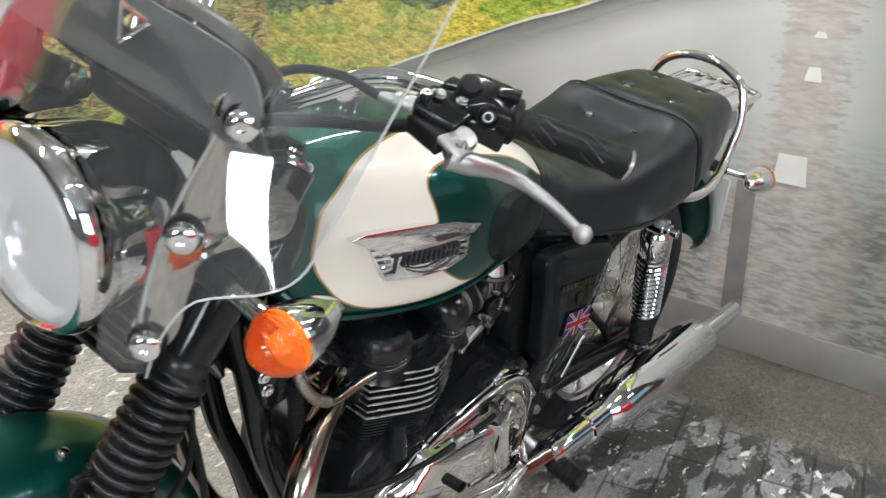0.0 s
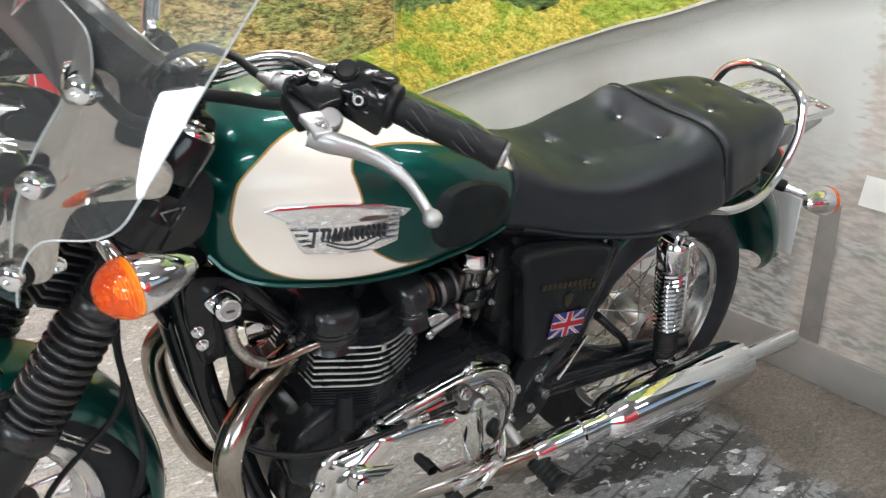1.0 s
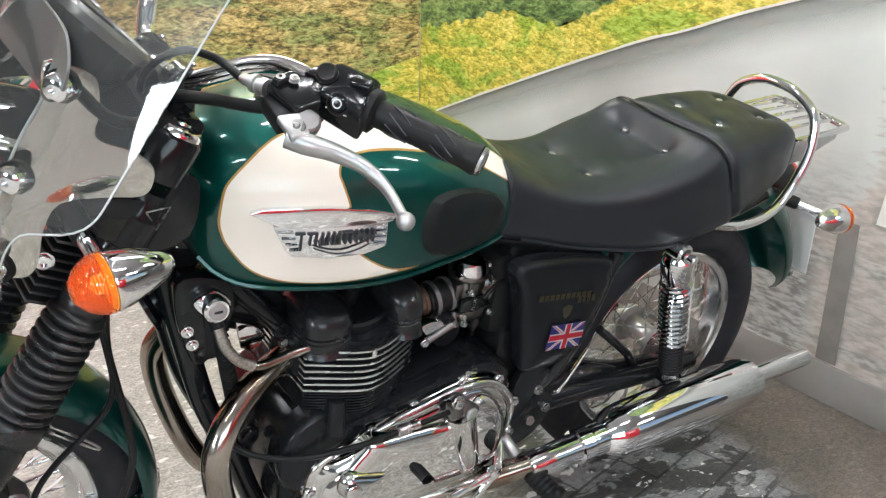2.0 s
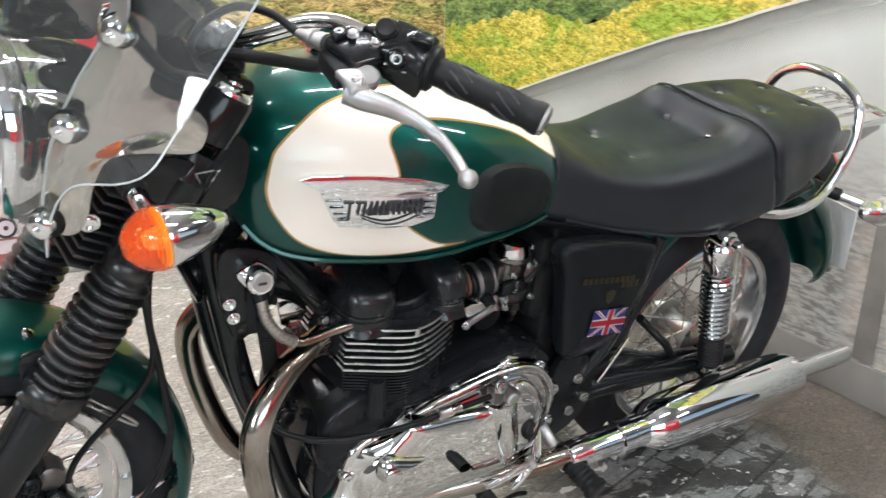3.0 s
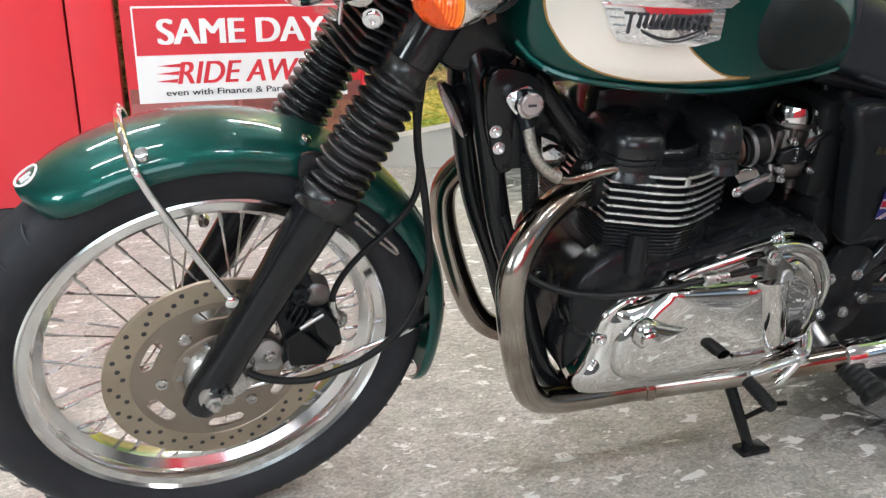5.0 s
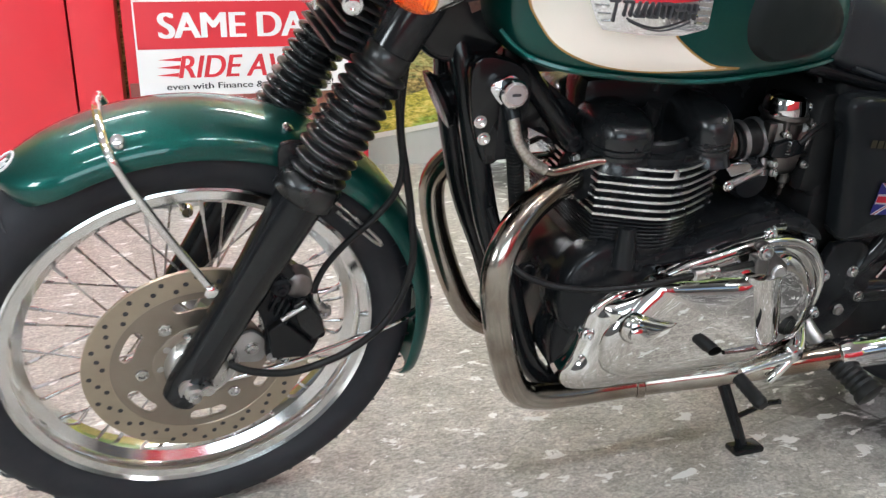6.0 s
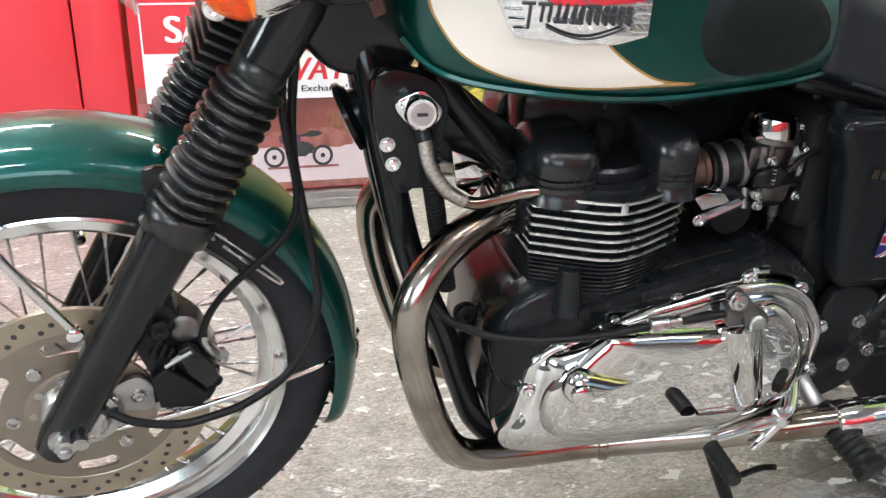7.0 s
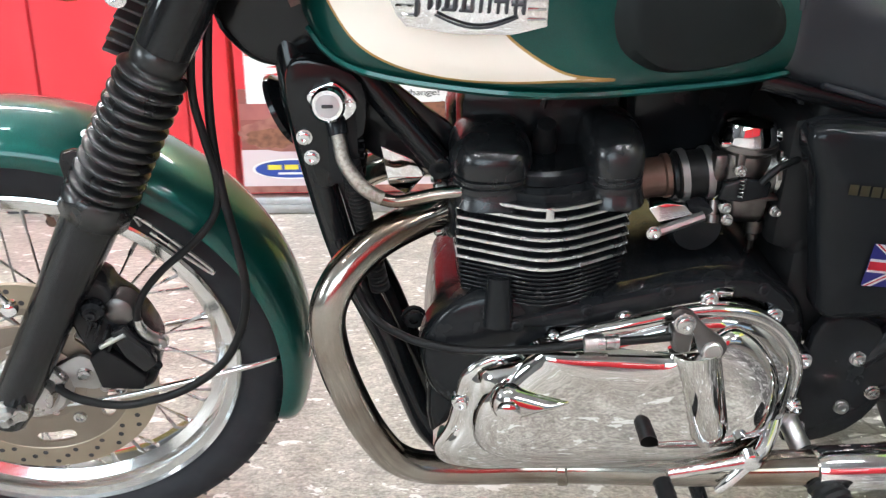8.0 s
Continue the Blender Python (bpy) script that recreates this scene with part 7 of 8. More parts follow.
covs = smooth2(COV, 5)
cover = part("engine_cover", dished(covs, [(0.0, -0.10), (0.0, -0.146), (0.0015, -0.151), (0.006, -0.154), (0.012, -0.155), (0.016, -0.160), (0.022, -0.166), (0.032, -0.170), (0.06, -0.173), (0.12, -0.174)]), COVERCHROME, bike, "polished chrome engine side cover, pitted in places", sharp=40)
# upper band along the rim
part("cover_band", tube([(0.652, -0.156, 0.431), (0.70, -0.158, 0.448), (0.746, -0.159, 0.459), (0.80, -0.160, 0.472), (0.843, -0.160, 0.477), (0.888, -0.159, 0.470), (0.922, -0.158, 0.450), (0.948, -0.157, 0.417), (0.959, -0.156, 0.388), (0.960, -0.155, 0.35)], [0.005, 0.009, 0.010, 0.009, 0.009, 0.009, 0.008, 0.007, 0.006, 0.004], 14, 5), COVERCHROME, cover)
for p in ((0.604, 0.403), (0.664, 0.436), (0.745, 0.461), (0.839, 0.486), (0.917, 0.464), (0.964, 0.400), (0.966, 0.330), (0.557, 0.348), (0.556, 0.305)):
    part("cover_screw", join(lathe([(0.0115, -0.02), (0.0115, -0.002), (0.010, 0.001), (0, 0.001)], (p[0], -0.154, p[1]), (0, -1, 0), 18), hexbolt((p[0], -0.154, p[1]), (0, -1, 0), 0.0075, 0.007)), CHROME, cover)
part("front_boss", lathe([(0.026, -0.030), (0.021, -0.012), (0.015, 0.010), (0.012, 0.022), (0.0095, 0.024), (0.0095, 0.020), (0, 0.020)], (0.556, -0.140, 0.270), (-0.82, -0.05, -0.55), 24), COVERCHROME, cover)
part("corner_bulge", hull([V(0.572, -0.150, 0.398), V(0.600, -0.150, 0.412), V(0.640, -0.158, 0.428), V(0.570, -0.150, 0.350), V(0.585, -0.176, 0.372), V(0.612, -0.182, 0.396), V(0.590, -0.172, 0.395), V(0.63, -0.176, 0.418)], 0.008), COVERCHROME, cover)
FACE = smooth2([(0.574, 0.300), (0.572, 0.345), (0.588, 0.380), (0.612, 0.404), (0.636, 0.428), (0.652, 0.440), (0.70, 0.438), (0.79, 0.432), (0.83, 0.448), (0.868, 0.461), (0.905, 0.436), (0.932, 0.385), (0.932, 0.325), (0.905, 0.286), (0.845, 0.270), (0.76, 0.266), (0.68, 0.268), (0.61, 0.277)], 5)
part("cover_face", dished(FACE, [(-0.004, -0.158), (0.0, -0.167), (0.003, -0.175), (0.009, -0.182), (0.018, -0.1865), (0.030, -0.1885), (0.05, -0.1895), (0.10, -0.190)]), COVERCHROME, cover, "polished raised face", sharp=40)
bl = loft([[V(0.611 + (0.075 * s_ if math.cos(a_) > 0 else 0.022 * s_) * math.cos(a_) , -0.184 - h_, 0.373 + (0.026 - 0.010 * max(0, math.cos(a_))) * s_ * math.sin(a_) * (1 - 0.55 * max(0, math.cos(a_)))) for a_ in (2 * math.pi * k / 40 for k in range(40))] for s_, h_ in ((1.0, 0.0), (0.92, 0.007), (0.75, 0.013), (0.5, 0.018), (0.25, 0.0205), (0.03, 0.021))])
part("blister", bl, COVERCHROME, cover)
part("blister_cap", lathe([(0.0135, -0.004), (0.0135, 0.006), (0.011, 0.008), (0.0, 0.0085)], (0.609, -0.203, 0.373), (-0.1, -1, 0.15), 24), COVERCHROME, cover)
# clutch arm tower
part("clutch_tower", tube([(0.8525, -0.168, 0.317), (0.852, -0.172, 0.319), (0.851, -0.175, 0.325), (0.826, -0.173, 0.424), (0.8245, -0.171, 0.433), (0.8242, -0.171, 0.4365), (0.824, -0.171, 0.438)], [0.020, 0.0265, 0.0272, 0.0300, 0.0325, 0.032, 0.029], 32), COVERCHROME, cover, "round chrome tower for the clutch arm", sharp=50)
arm = part("clutch_arm", prism(smooth2([(0.786, 0.488), (0.794, 0.498), (0.808, 0.494), (0.826, 0.474), (0.852, 0.452), (0.850, 0.434), (0.834, 0.430), (0.822, 0.441), (0.812, 0.466)], 3), -0.191, -0.184, 0.002), ALLOYDARK, cover)
part("arm_bolt", lathe([(0.0115, -0.006), (0.0115, 0.003), (0.0095, 0.005), (0, 0.005)], (0.836, -0.192, 0.4435), (0, -1, 0.1), 20), STEEL, arm)
part("arm_bolt", hexbolt((0.799, -0.195, 0.483), (0, -1, 0.1), 0.010, 0.009), STEEL, arm)
part("arm_clevis", hull([V(0.786, -0.20, 0.474), V(0.81, -0.20, 0.470), V(0.81, -0.178, 0.470), V(0.786, -0.178, 0.474), V(0.79, -0.20, 0.448), V(0.808, -0.20, 0.446), V(0.808, -0.178, 0.446), V(0.79, -0.178, 0.448)], 0.003), ALLOYDARK, arm)
part("clutch_cable", tube([(0.415, -0.075, 0.53), (0.4479, -0.10, 0.4478), (0.4917, -0.13, 0.4287), (0.5357, -0.15, 0.4267), (0.5795, -0.165, 0.431), (0.6423, -0.18, 0.4417), (0.6931, -0.187, 0.4525), (0.75, -0.190, 0.4585), (0.798, -0.190, 0.463)], 0.0050, 10, 6), RUBBER, bike, "black clutch cable")
part("cable_adjuster", lathe([(0.006, -0.004), (0.0095, -0.002), (0.0095, 0.020), (0.0065, 0.022), (0.0065, 0.03), (0.008, 0.031), (0.008, 0.036), (0.004, 0.037), (0.004, 0.07)], (0.695, -0.187, 0.453), (1, -0.03, 0.10), 12), STEEL, cover)
# sprocket side and filler
part("oil_filler", lathe([(0.016, 0), (0.018, 0.006), (0.018, 0.012), (0.012, 0.014), (0, 0.014)], (0.855, -0.138, 0.489), (0, -0.2, 1), 6), CHROME, crank)

# exhausts


def exhaust(sg):
    pts = [(0.565, 0.062, 0.572), (0.528, 0.078, 0.566), (0.49, 0.098, 0.558), (0.453, 0.116, 0.541), (0.420, 0.136, 0.510), (0.404, 0.147, 0.468), (0.410, 0.146, 0.405), (0.432, 0.136, 0.325), (0.456, 0.122, 0.262), (0.480, 0.113, 0.225), (0.515, 0.105, 0.204), (0.575, 0.099, 0.194), (0.65, 0.097, 0.192), (0.73, 0.112, 0.203), (0.82, 0.148, 0.230), (0.90, 0.185, 0.262), (1.0, 0.213, 0.288)]
    ex = part("exhaust_pipe", tube([(x, sg * y, z) for x, y, z in pts], 0.0215, 24, 6), PIPE, bike, "heat-stained chrome exhaust pipe")
    part("exhaust_flange", lathe([(0.03, -0.006), (0.036, -0.004), (0.036, 0.006), (0.028, 0.010)], (0.548, sg * 0.070, 0.569), (-1, sg * 0.4, 0), 24), SATIN, ex)
    for dz in (-0.028, 0.028):
        part("flange_bolt", hexbolt((0.540, sg * 0.074, 0.569 + dz), (-1, sg * 0.4, 0), 0.006, 0.012), STEEL, ex)
    part("pipe_joint", lathe([(0.0225, 0), (0.0245, 0.002), (0.0245, 0.012), (0.0225, 0.014)], (0.69, sg * 0.1035, 0.1965), (1, sg * 0.18, 0.13), 24), PIPE, ex)
    so = V(0.985, sg * 0.213, 0.286)
    sd = V(0.80, sg * 0.012, 0.022)
    sil = part("silencer", lathe([(0.022, -0.01), (0.026, 0.0), (0.027, 0.05), (0.029, 0.10), (0.029, 0.104), (0.034, 0.106), (0.034, 0.135), (0.031, 0.14), (0.031, 0.17), (0.038, 0.178), (0.050, 0.20), (0.0545, 0.235), (0.0555, 0.30), (0.0555, 0.50), (0.0525, 0.575), (0.046, 0.605), (0.034, 0.618), (0.022, 0.625), (0.021, 0.635), (0.021, 0.80), (0.0195, 0.802), (0.0185, 0.79), (0.0185, 0.70)], so, sd, 48), CHROME, bike, "long chrome silencer with a slim tail", sharp=30)
    part("clamp_bolt", hexbolt(so + V(0.12, sg * 0.0, -0.036), (0, sg * 0.3, -1), 0.008, 0.012), STEEL, sil)
    part("silencer_stop", join(tube([so + V(0.27, -sg * 0.01, -0.05), so + V(0.27, -sg * 0.01, -0.075)], 0.014, 14), box(so.x + 0.27, so.y - sg * 0.01, so.z - 0.075, 0.045, 0.03, 0.012, 0.003)), RUBBER, sil)
    return ex


exhaust(-1)
exhaust(1)

# what fills the space between the tank and the engine
box_ = part("airbox", box(0.995, 0.0, 0.605, 0.10, 0.20, 0.20, 0.015, 3), PLASTIC, bike, "black airbox behind the carburettors")
part("airbox_clamp", lathe([(0.033, 0), (0.034, 0.004), (0.034, 0.012), (0.033, 0.016)], (0.918, -0.056, 0.604), (1, 0, 0.05), 24), STEEL, box_)
coil = part("ignition_coil", box(0.735, 0.0, 0.725, 0.17, 0.09, 0.055, 0.010, 3), PLASTIC, bike, "black ignition coil under the tank")
part("coil_lead", tube([(0.68, -0.04, 0.715), (0.655, -0.07, 0.71), (0.648, -0.075, 0.69)], 0.004, 8, 4), RUBBER, coil)
part("tank_tunnel", box(0.62, 0.0, 0.728, 0.34, 0.10, 0.03, 0.008), PLASTIC, bike)
part("starter_motor", lathe([(0.0, -0.06), (0.025, -0.06), (0.034, -0.05), (0.034, 0.06), (0.028, 0.07), (0.0, 0.07)], (0.835, -0.02, 0.545), (0, -1, 0), 32), SATIN, bike, "black starter motor")
cool = part("oil_cooler", box(0.428, 0.0, 0.655, 0.035, 0.17, 0.10, 0.005), SATIN, bike, "black finned oil cooler between the frame tubes")
for k in range(9):
    part("cooler_fin", box(0.428, 0.0, 0.612 + 0.0105 * k, 0.045, 0.15, 0.0025), SATIN, cool)
part("side_gusset", prism(smooth2([(0.43, 0.745), (0.47, 0.72), (0.52, 0.68), (0.555, 0.65), (0.556, 0.610), (0.52, 0.604), (0.459, 0.622), (0.44, 0.66)], 3), -0.040, -0.030, 0.002), GLOSSBLACK, bike)
part("mirror_plate", hull([V(0.468, -0.056, 0.640), V(0.505, -0.054, 0.622), V(0.519, -0.054, 0.603), V(0.497, -0.056, 0.578), V(0.476, -0.058, 0.592)] + [V(0.468, -0.049, 0.640), V(0.505, -0.047, 0.622), V(0.519, -0.047, 0.603), V(0.497, -0.049, 0.578), V(0.476, -0.051, 0.592)], 0.0012), CHROME, bike, "bright plated bracket between frame and engine")
part("inlet_bracket", hull([V(0.772, -0.10, 0.577), V(0.791, -0.10, 0.583), V(0.814, -0.10, 0.580), V(0.824, -0.10, 0.568), V(0.784, -0.104, 0.561), V(0.775, -0.085, 0.584), V(0.806, -0.085, 0.588), V(0.822, -0.085, 0.576)], 0.001), CHROME, bike, "small bright bracket under the inlet")
part("bracket_bolt", hexbolt((0.779, -0.108, 0.550), (0, -1, 0), 0.007, 0.006), CHROME, bike)
part("inlet_bar", tube([(0.786, -0.103, 0.549), (0.837, -0.100, 0.567)], 0.006, 8), ALLOY, bike)
# plain black box added to close a bright gap on the far side
part("inlet_filler", box(0.85, 0.080, 0.640, 0.17, 0.10, 0.18, 0.015), CASEBLACK, bike, "plain black box filling the gap by the second inlet")
part("frame_upright", tube([(0.945, -0.05, 0.70), (0.956, -0.056, 0.640), (0.964, -0.060, 0.58), (0.976, -0.07, 0.49), (0.985, -0.08, 0.42)], 0.011, 16, 4), GLOSSBLACK, bike)
part("upright_bolt", hexbolt((0.955, -0.066, 0.633), (0, -1, 0), 0.008, 0.006), CHROME, bike)
# carburettor and inlet
MC = MB @ Matrix.Translation((0.027, 0.044, -0.021))
carb = part("carburettor", join(
    lathe([(0.030, -0.03), (0.034, -0.022), (0.030, -0.008), (0.033, 0.004), (0.031, 0.014), (0.037, 0.020), (0.037, 0.026), (0.030, 0.028)], (0.858, -0.105, 0.640), (0.05, 0, 1), 30),
    lathe([(0.022, 0.0), (0.027, 0.012), (0.029, 0.03), (0.026, 0.05), (0.030, 0.06), (0.034, 0.066), (0.034, 0.072), (0.028, 0.074)], (0.828, -0.100, 0.626), (1, 0, 0.02), 28),
    box(0.826, -0.122, 0.640, 0.016, 0.02, 0.034, 0.005), box(0.897, -0.124, 0.652, 0.012, 0.012, 0.016, 0.003), box(0.846, -0.132, 0.650, 0.010, 0.012, 0.028, 0.003)), CARB, bike, "dull cast alloy carburettor with a chrome top", m=MC)
part("float_bowl", hull([V(0.842, -0.136, 0.604), V(0.886, -0.136, 0.604), V(0.842, -0.078, 0.604), V(0.886, -0.078, 0.604), V(0.846, -0.132, 0.578), V(0.886, -0.132, 0.576), V(0.846, -0.082, 0.578), V(0.886, -0.082, 0.576), V(0.854, -0.122, 0.567), V(0.882, -0.122, 0.566), V(0.854, -0.09, 0.567), V(0.882, -0.09, 0.566)], 0.005), CARB, carb, m=MC)
part("bowl_flange", box(0.866, -0.107, 0.604, 0.060, 0.062, 0.005, 0.002), CARB, carb, m=MC)
part("drain_plug", join(lathe([(0.011, 0.006), (0.011, -0.010), (0.007, -0.013), (0.007, -0.020), (0.0045, -0.022), (0.0045, -0.034), (0, -0.034)], (0.883, -0.112, 0.562), (0, 0, 1), 14)), CARB, carb, m=MC)
part("carburettor_top", join(lathe([(0.034, 0.0), (0.0335, 0.010), (0.030, 0.022), (0.024, 0.026), (0, 0.027)], (0.8595, -0.105, 0.667), (0.05, 0, 1), 36), box(0.892, -0.118, 0.672, 0.022, 0.014, 0.006, 0.002), box(0.831, -0.122, 0.668, 0.016, 0.014, 0.006, 0.002)), CHROME, carb, "chrome cap", m=MC)
for p in ((0.836, -0.138, 0.594), (0.840, -0.138, 0.579), (0.897, -0.134, 0.587), (0.898, -0.134, 0.648), (0.846, -0.139, 0.640)):
    part("carburettor_screw", join(hexbolt(p, (0, -1, 0), 0.0048, 0.006), lathe([(0.007, -0.02), (0.007, 0.0), (0.0, 0.0)], p, (0, -1, 0), 14)), STEEL, carb, m=MC)
part("cap_screw", hexbolt((0.893, -0.118, 0.675), (0, 0, 1), 0.0045, 0.006), STEEL, carb, m=MC)
part("throttle_bracket", hull([V(0.824, -0.142, 0.606), V(0.828, -0.142, 0.625), V(0.850, -0.146, 0.634), V(0.884, -0.142, 0.627), V(0.882, -0.142, 0.608), V(0.850, -0.146, 0.604)] + [V(0.828, -0.128, 0.606), V(0.830, -0.128, 0.625), V(0.850, -0.128, 0.632), V(0.882, -0.128, 0.626), V(0.880, -0.128, 0.608)], 0.003), CASEBLACK, carb, "black throttle linkage", m=MC)
part("throttle_cable", tube([(0.868, -0.146, 0.628), (0.885, -0.146, 0.646), (0.912, -0.138, 0.656), (0.94, -0.11, 0.664)], 0.0042, 10, 4), RUBBER, carb, m=MC)
part("return_spring", tube([V(0.846 + 0.0030 * math.cos(k * 0.8), -0.150 + 0.0030 * math.sin(k * 0.8), 0.612 + 0.0006 * k) for k in range(40)], 0.0008, 5), STEEL, carb, m=MC)
part("choke_plunger", lathe([(0.006, 0), (0.006, 0.016), (0.008, 0.017), (0.008, 0.026), (0, 0.027)], (0.826, -0.124, 0.598), (-0.1, -0.4, -1), 14), CARB, carb, m=MC)
part("overflow_hose", tube([(0.884, -0.112, 0.535), (0.886, -0.10, 0.515), (0.895, -0.08, 0.49)], 0.004, 8, 4), RUBBER, carb, m=MC)
part("inlet_rubber", lathe([(0.026, 0), (0.027, 0.004), (0.030, 0.006), (0.030, 0.018), (0.0285, 0.022), (0.0285, 0.034), (0.030, 0.038), (0.030, 0.05), (0.026, 0.054)], (0.779, -0.100, 0.618), (1, 0, 0.12), 28), RUBBER, carb, m=MC)
for d in (0.012, 0.041):
    part("hose_band", lathe([(0.030, -0.004), (0.0318, -0.004), (0.0318, 0.004), (0.030, 0.004)], V(0.779, -0.100, 0.618) + V(1, 0, 0.12).normalized() * d, (1, 0, 0.12), 28), BAND, carb, "dull steel hose band", m=MC)
COPPER = mat("brownish_casting", (0.20, 0.12, 0.09), 0.4, 0.6, vary=0.6, grain=(0.1, 0.06, 0.05), vary_scale=30)
part("inlet_stub", lathe([(0.024, 0), (0.024, 0.028), (0.027, 0.030), (0.027, 0.036)], (0.742, -0.095, 0.613), (1, 0, 0.12), 24), COPPER, carb, m=MC)
part("airbox", box(1.0, 0, 0.60, 0.16, 0.20, 0.17, 0.02), PLASTIC, bike)
part("battery_box", box(1.02, 0.0, 0.46, 0.14, 0.20, 0.15, 0.012), PLASTIC, bike)

# left side panel with a flag
def build_panel():
    poly = smooth2([(0.920, 0.690), (1.02, 0.688), (1.125, 0.668), (1.143, 0.645), (1.138, 0.59), (1.11, 0.51), (1.07, 0.465), (1.0, 0.455), (0.968, 0.466), (0.958, 0.512), (0.936, 0.617)], 5)
    return dished(poly, [(0.0, -0.125), (0.0, -0.146), (0.0015, -0.151), (0.005, -0.1555), (0.010, -0.1585), (0.018, -0.161), (0.04, -0.1635), (0.075, -0.166)])



sp = part("side_panel", build_panel(), PANEL, bike, "black side panel with a small flag sticker", sharp=40)


def quad(pts, y, material, name, parent):
    bm = bmesh.new()
    bm.faces.new([bm.verts.new((x, y, z)) for x, z in pts])
    bmesh.ops.solidify(bm, geom=bm.faces[:], thickness=0.0006)
    return part(name, bm, material, parent)


FX, FZ, FW, FH = 1.000, 0.512, 0.082, 0.052


def fp(u, v):
    return (FX + FW * u + 0.004 * v, FZ + FH * v - 0.010 * u)


def fquad(us, y, material, name):
    return quad([fp(u, v) for u, v in us], y, material, name, sp)


fquad([(0, 0), (1, 0), (1, 1), (0, 1)], -0.1690, mat("flag_blue", (0.03, 0.03, 0.22), 0.4), "flag_sticker")
for a, b in (((0, 0), (1, 1)), ((0, 1), (1, 0))):
    fquad([(a[0], a[1]), (a[0] + 0.13, a[1]), (b[0], b[1]), (b[0] - 0.13, b[1])], -0.1698, WHITE, "flag_diagonal")
    fquad([(a[0] + 0.03, a[1]), (a[0] + 0.065, a[1]), (b[0] - 0.03, b[1]), (b[0] - 0.065, b[1])], -0.1702, FLAGRED, "flag_diagonal")
fquad([(0, 0.34), (1, 0.34), (1, 0.66), (0, 0.66)], -0.1706, WHITE, "flag_cross")
fquad([(0.40, 0), (0.60, 0), (0.60, 1), (0.40, 1)], -0.1706, WHITE, "flag_cross")
fquad([(0, 0.40), (1, 0.40), (1, 0.60), (0, 0.60)], -0.1712, FLAGRED, "flag_cross")
fquad([(0.44, 0), (0.56, 0), (0.56, 1), (0.44, 1)], -0.1712, FLAGRED, "flag_cross")
DIMGOLD = mat("dim_gold_print", (0.10, 0.085, 0.05), 0.4, 0.5)
for k in range(10):
    quad([(0.962 + 0.0125 * k, 0.634 - 0.0016 * k), (0.972 + 0.0125 * k, 0.633 - 0.0016 * k), (0.972 + 0.0125 * k, 0.621 - 0.0016 * k), (0.962 + 0.0125 * k, 0.622 - 0.0016 * k)], -0.1675, DIMGOLD, "name_bar", sp)
for k in range(4):
    quad([(1.056 + 0.011 * k, 0.612 - 0.001 * k), (1.064 + 0.011 * k, 0.612 - 0.001 * k), (1.064 + 0.011 * k, 0.598 - 0.001 * k), (1.056 + 0.011 * k, 0.598 - 0.001 * k)], -0.1675, DIMGOLD, "name_bar", sp)
quad([(1.022, 0.597), (1.034, 0.601), (1.046, 0.595), (1.042, 0.578), (1.034, 0.571), (1.026, 0.579)], -0.1685, DIMGOLD, "crest", sp)

# rear shocks


def shock(sg):
    top, bot = V(1.298, sg * 0.165, 0.655), V(1.395, sg * 0.162, 0.325)
    d = (bot - top)
    ln = d.length
    sh = part("rear_shock", lathe([(0.016, 0.0), (0.030, 0.012), (0.032, 0.02), (0.032, 0.062), (0.029, 0.066), (0.029, 0.07)], top, d, 32), CHROME, bike, "chrome rear shock absorber with exposed spring")
    mm = axis_matrix(top, d)
    n = 13 * 16
    part("spring", tube([mm @ V(0.0275 * math.cos(2 * math.pi * k / 16), 0.0275 * math.sin(2 * math.pi * k / 16), 0.072 + 0.158 * k / n) for k in range(n + 1)], 0.0050, 8), CHROME, sh, "chrome coil spring")
    part("damper", tube([mm @ V(0, 0, 0.06), mm @ V(0, 0, ln)], 0.019, 20), STEEL, sh)
    part("lower_boot", lathe([(0.024, 0.222)] + [(0.026 - 0.0025 * (k % 2), 0.226 + 0.004 * k) for k in range(22)] + [(0.02, 0.32)], top, d, 28), RUBBER, sh)
    part("eye", lathe([(0.012, -0.018), (0.02, -0.016), (0.02, 0.016), (0.012, 0.018)], top, (0, sg, 0), 24), CHROME, sh)
    part("eye_bolt", lathe([(0.014, 0), (0.014, 0.010), (0.009, 0.012), (0.009, 0.026), (0.007, 0.028), (0, 0.028)], top + V(0, sg * 0.016, 0), (0, sg, 0), 12), CHROME, sh)
    part("eye", lathe([(0.012, -0.018), (0.02, -0.016), (0.02, 0.016), (0.012, 0.018)], bot, (0, sg, 0), 24), GLOSSBLACK, sh)
    return sh


shock(-1)
shock(1)
# rear fender, plate, light, indicators
rf = part("rear_fender", fender(MB, radians(8), radians(150), 0.425, 0.088, 0.065, (1.49, 0, 0.33), (0.25, 0.1)), GREEN, bike, "dark green rear fender", sharp=60)
part("fender_bolt", hexbolt((1.875, -0.07, 0.43), (0.2, -1, 0), 0.008, 0.007), STEEL, rf)
part("number_plate", box(0, 0, 0, 0.004, 0.20, 0.17, 0.002, 1, pose(1.915, 0.02, 0.50, 0, -14, 0)), OFFWHITE, bike, "white number plate")
tail = part("tail_lamp", lathe([(0.05, -0.06), (0.052, -0.01), (0.048, 0.02), (0.03, 0.035), (0, 0.038)], (1.80, 0, 0.665), (1, 0, -0.1), 36), REDGLOSS, bike, "round red tail lamp")
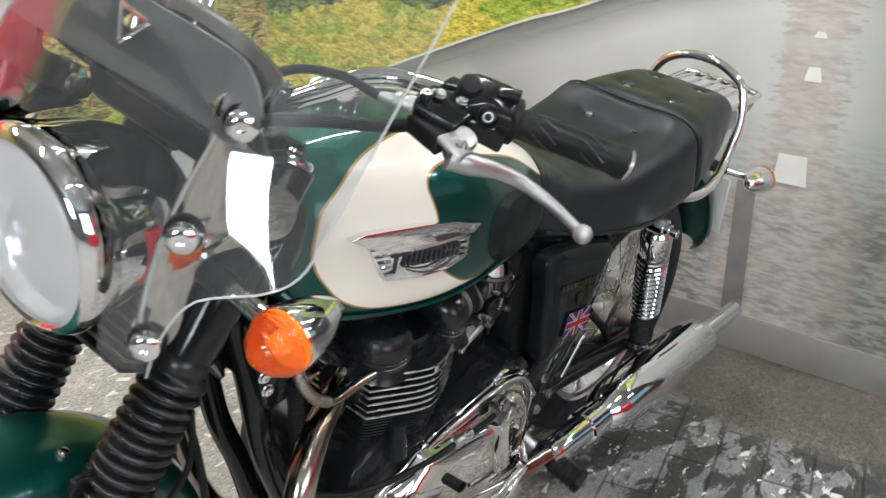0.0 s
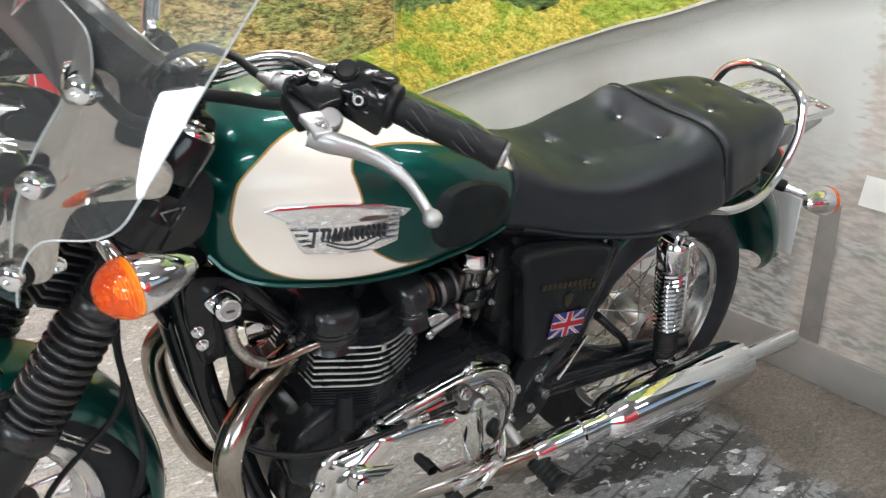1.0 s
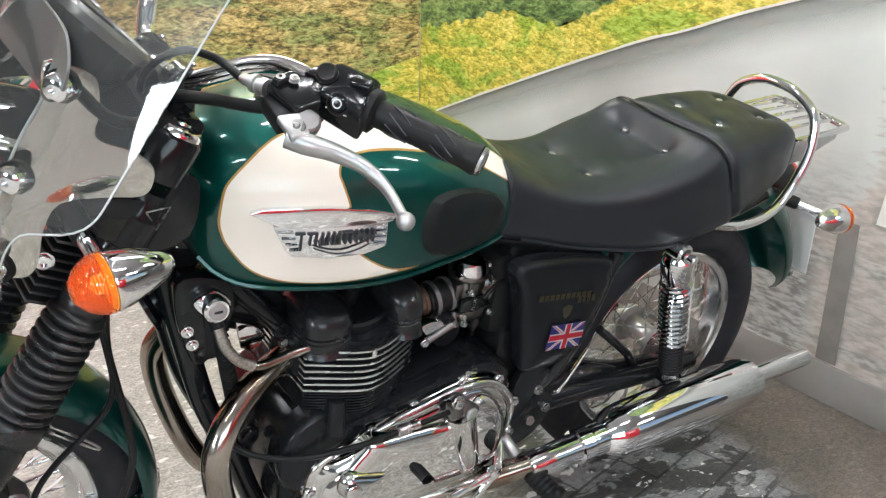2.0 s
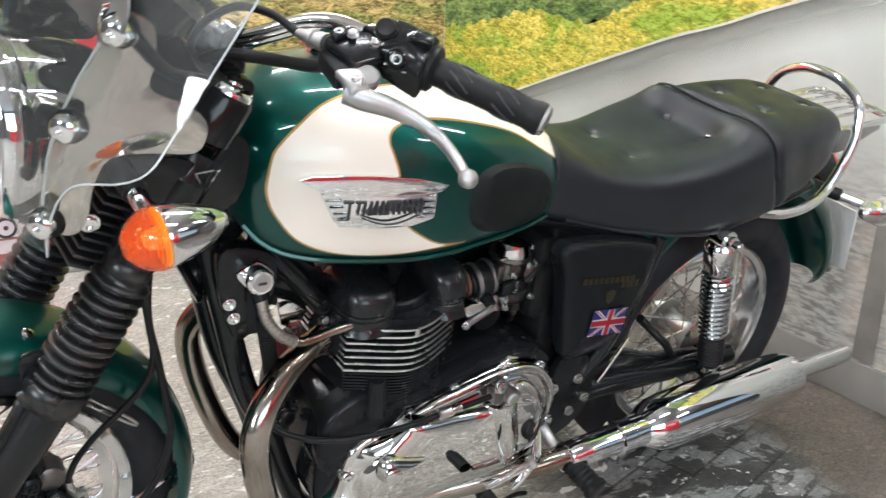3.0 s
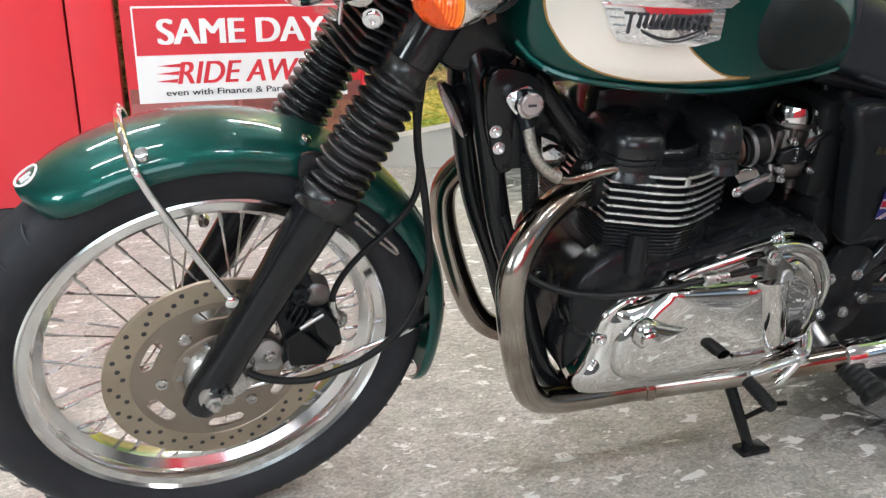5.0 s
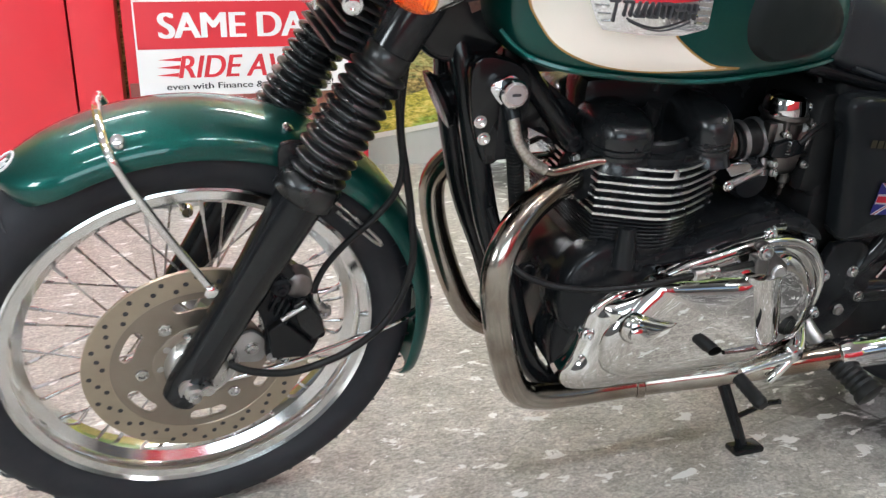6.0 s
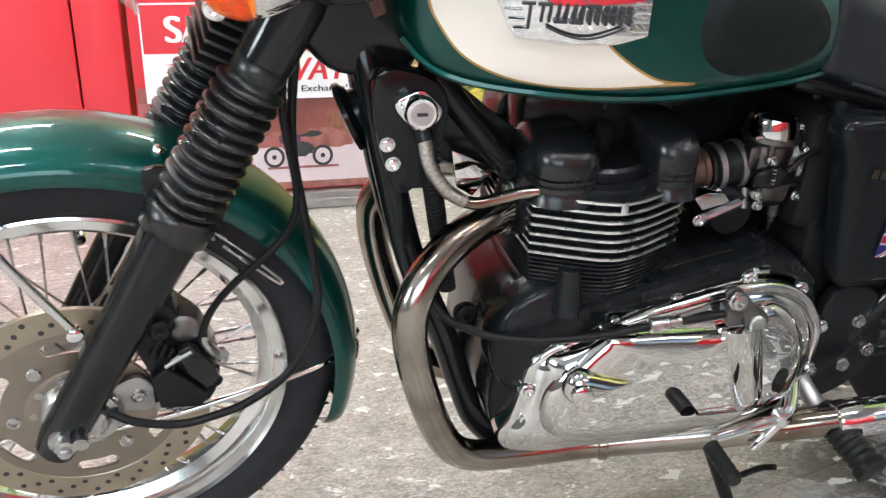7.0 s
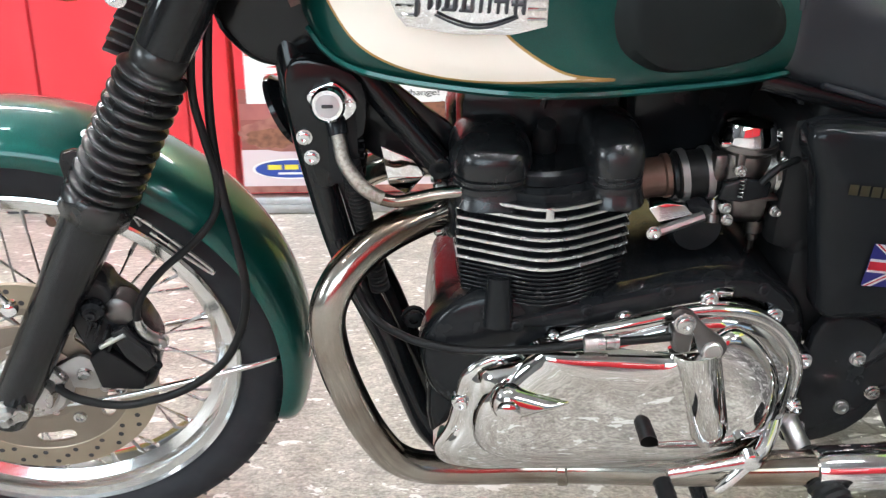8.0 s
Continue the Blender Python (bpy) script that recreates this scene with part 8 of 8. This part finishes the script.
part("tail_shell", lathe([(0.02, -0.10), (0.045, -0.085), (0.055, -0.05), (0.055, -0.006), (0.05, 0.0)], (1.80, 0, 0.665), (1, 0, -0.1), 36), GLOSSBLACK, tail)
indicator(V(1.79, -0.178, 0.645), (1, -0.02, -0.05), MB, V(1.70, -0.06, 0.668))
indicator(V(1.79, 0.178, 0.645), (1, 0.02, -0.05), MB, V(1.70, 0.06, 0.668))

# rear brake disc and chain side
part("rail_strip", tube([(1.077, -0.150, 0.381), (1.093, -0.150, 0.403), (1.132, -0.150, 0.467)], 0.0035, 8), CHROME, bike, "thin chrome strip along the rear frame rail")
part("guard_brace", tube([(1.19, -0.118, 0.475), (1.287, -0.118, 0.393), (1.33, -0.115, 0.345)], 0.009, 12), GLOSSBLACK, bike)
part("chain_guard", prism(smooth2([(1.02, 0.44), (1.10, 0.415), (1.18, 0.398), (1.28, 0.362), (1.40, 0.345), (1.42, 0.325), (1.28, 0.325), (1.16, 0.33), (1.02, 0.35)], 3), -0.112, -0.095, 0.003), GLOSSBLACK, bike)
part("sprocket", lathe([(0.09, -0.004), (0.095, 0.0), (0.09, 0.004), (0.05, 0.005), (0.03, 0.02)], (1.475, -0.085, 0.318), (0, -1, 0), 48), STEEL, rear_wheel)

# foot controls
def footpeg(sg):
    a, b = V(0.974, sg * 0.172, 0.286), V(1.001, sg * 0.288, 0.250)
    fpg = part("footpeg", tube([V(0.965, sg * 0.13, 0.310), V(0.970, sg * 0.155, 0.295), a, V(0.978, sg * 0.19, 0.281)], 0.013, 12, 3), ALLOY, bike, "folding footpeg with a ribbed rubber")
    d = (b - a).normalized()
    prof = [(0.012, 0.01), (0.019, 0.012)] + [(0.0215 - 0.002 * (k % 2), 0.016 + 0.005 * k) for k in range(18)] + [(0.024, 0.107), (0.024, 0.117), (0.014, 0.120)]
    part("peg_rubber", lathe(prof, a, d, 20), RUBBER, fpg, "ribbed black peg rubber")
    return fpg


footpeg(-1)
footpeg(1)
gear = part("gear_lever", join(tube([(0.945, -0.150, 0.318), (0.922, -0.188, 0.302), (0.901, -0.203, 0.2935), (0.850, -0.208, 0.286), (0.800, -0.212, 0.281)], [0.012, 0.010, 0.009, 0.0065, 0.006], 10, 4), tube([(0.905, -0.203, 0.292), (0.880, -0.205, 0.262), (0.868, -0.204, 0.245)], [0.008, 0.007, 0.006], 10, 3), lathe([(0.012, -0.008), (0.012, 0.006), (0.009, 0.008), (0, 0.008)], (0.901, -0.205, 0.2935), (0, -1, 0), 18)), CHROME, bike, "polished gear lever with a rubber pad")
p, d = V(0.792, -0.219, 0.277), V(0.004, -0.061, -0.008)
part("lever_pad", lathe([(0.007, 0)] + [(0.0115 - 0.0012 * (k % 2), 0.002 + 0.005 * k) for k in range(12)] + [(0.008, 0.062), (0, 0.062)], p, d, 16), RUBBER, gear)
# side stand, leaning out to the ground
sd_top, sd_bot = V(0.852, -0.056, 0.235), (MB.inverted() @ V(0.931, -0.127, 0.010))
ss = part("side_stand", join(tube([sd_top, sd_top.lerp(sd_bot, 0.5) + V(0, 0, 0.004), sd_bot], [0.013, 0.011, 0.010], 12), box(sd_top.x, sd_top.y, sd_top.z, 0.035, 0.03, 0.07, 0.006)), GLOSSBLACK, bike, "black side stand")
part("stand_foot", box(0.935, -0.130, 0.006, 0.06, 0.035, 0.012, 0.004), GLOSSBLACK, ss, "", I4)
part("stand_tang", tube([sd_top.lerp(sd_bot, 0.75), sd_top.lerp(sd_bot, 0.75) + V(0.05, -0.01, 0.03), sd_top.lerp(sd_bot, 0.75) + V(0.062, -0.03, 0.05)], 0.005, 8, 3), GLOSSBLACK, ss)

# ceiling lights: tubes in white battens that run along the room
GLOW = bpy.data.materials.new("lit_tube")
GLOW.use_nodes = True
_e = GLOW.node_tree.nodes["Principled BSDF"]
_e.inputs["Emission Color"].default_value, _e.inputs["Emission Strength"].default_value = (0.985, 1.0, 1.045, 1), 156.0


def ceiling_lamp(x, y):
    b = new("ceiling_light")
    b.matrix_world = pose(x, y, 3.0)
    tagged(b, "white ceiling batten with a lit tube", "ceiling light", "ceiling lights")
    part("housing", box(0, 0, -0.025, 1.26, 0.09, 0.05, 0.008), OFFWHITE, b, "", I4)
    part("tube", tube([(-0.58, 0, -0.08), (0.58, 0, -0.08)], 0.02, 12), GLOW, b, "lit tube", I4)
    for sg in (-1, 1):
        part("holder", box(sg * 0.60, 0, -0.065, 0.03, 0.05, 0.07, 0.004), OFFWHITE, b, "", I4)


# the two at x 3.6 are unseen, added to light the red sign board
for x, y in ((-0.9, -1.9), (-0.9, 0.0), (-0.9, 1.8), (1.25, -1.9), (1.25, 0.0), (1.25, 1.8), (3.6, -1.9), (3.6, -3.8)):
    ceiling_lamp(x, y)
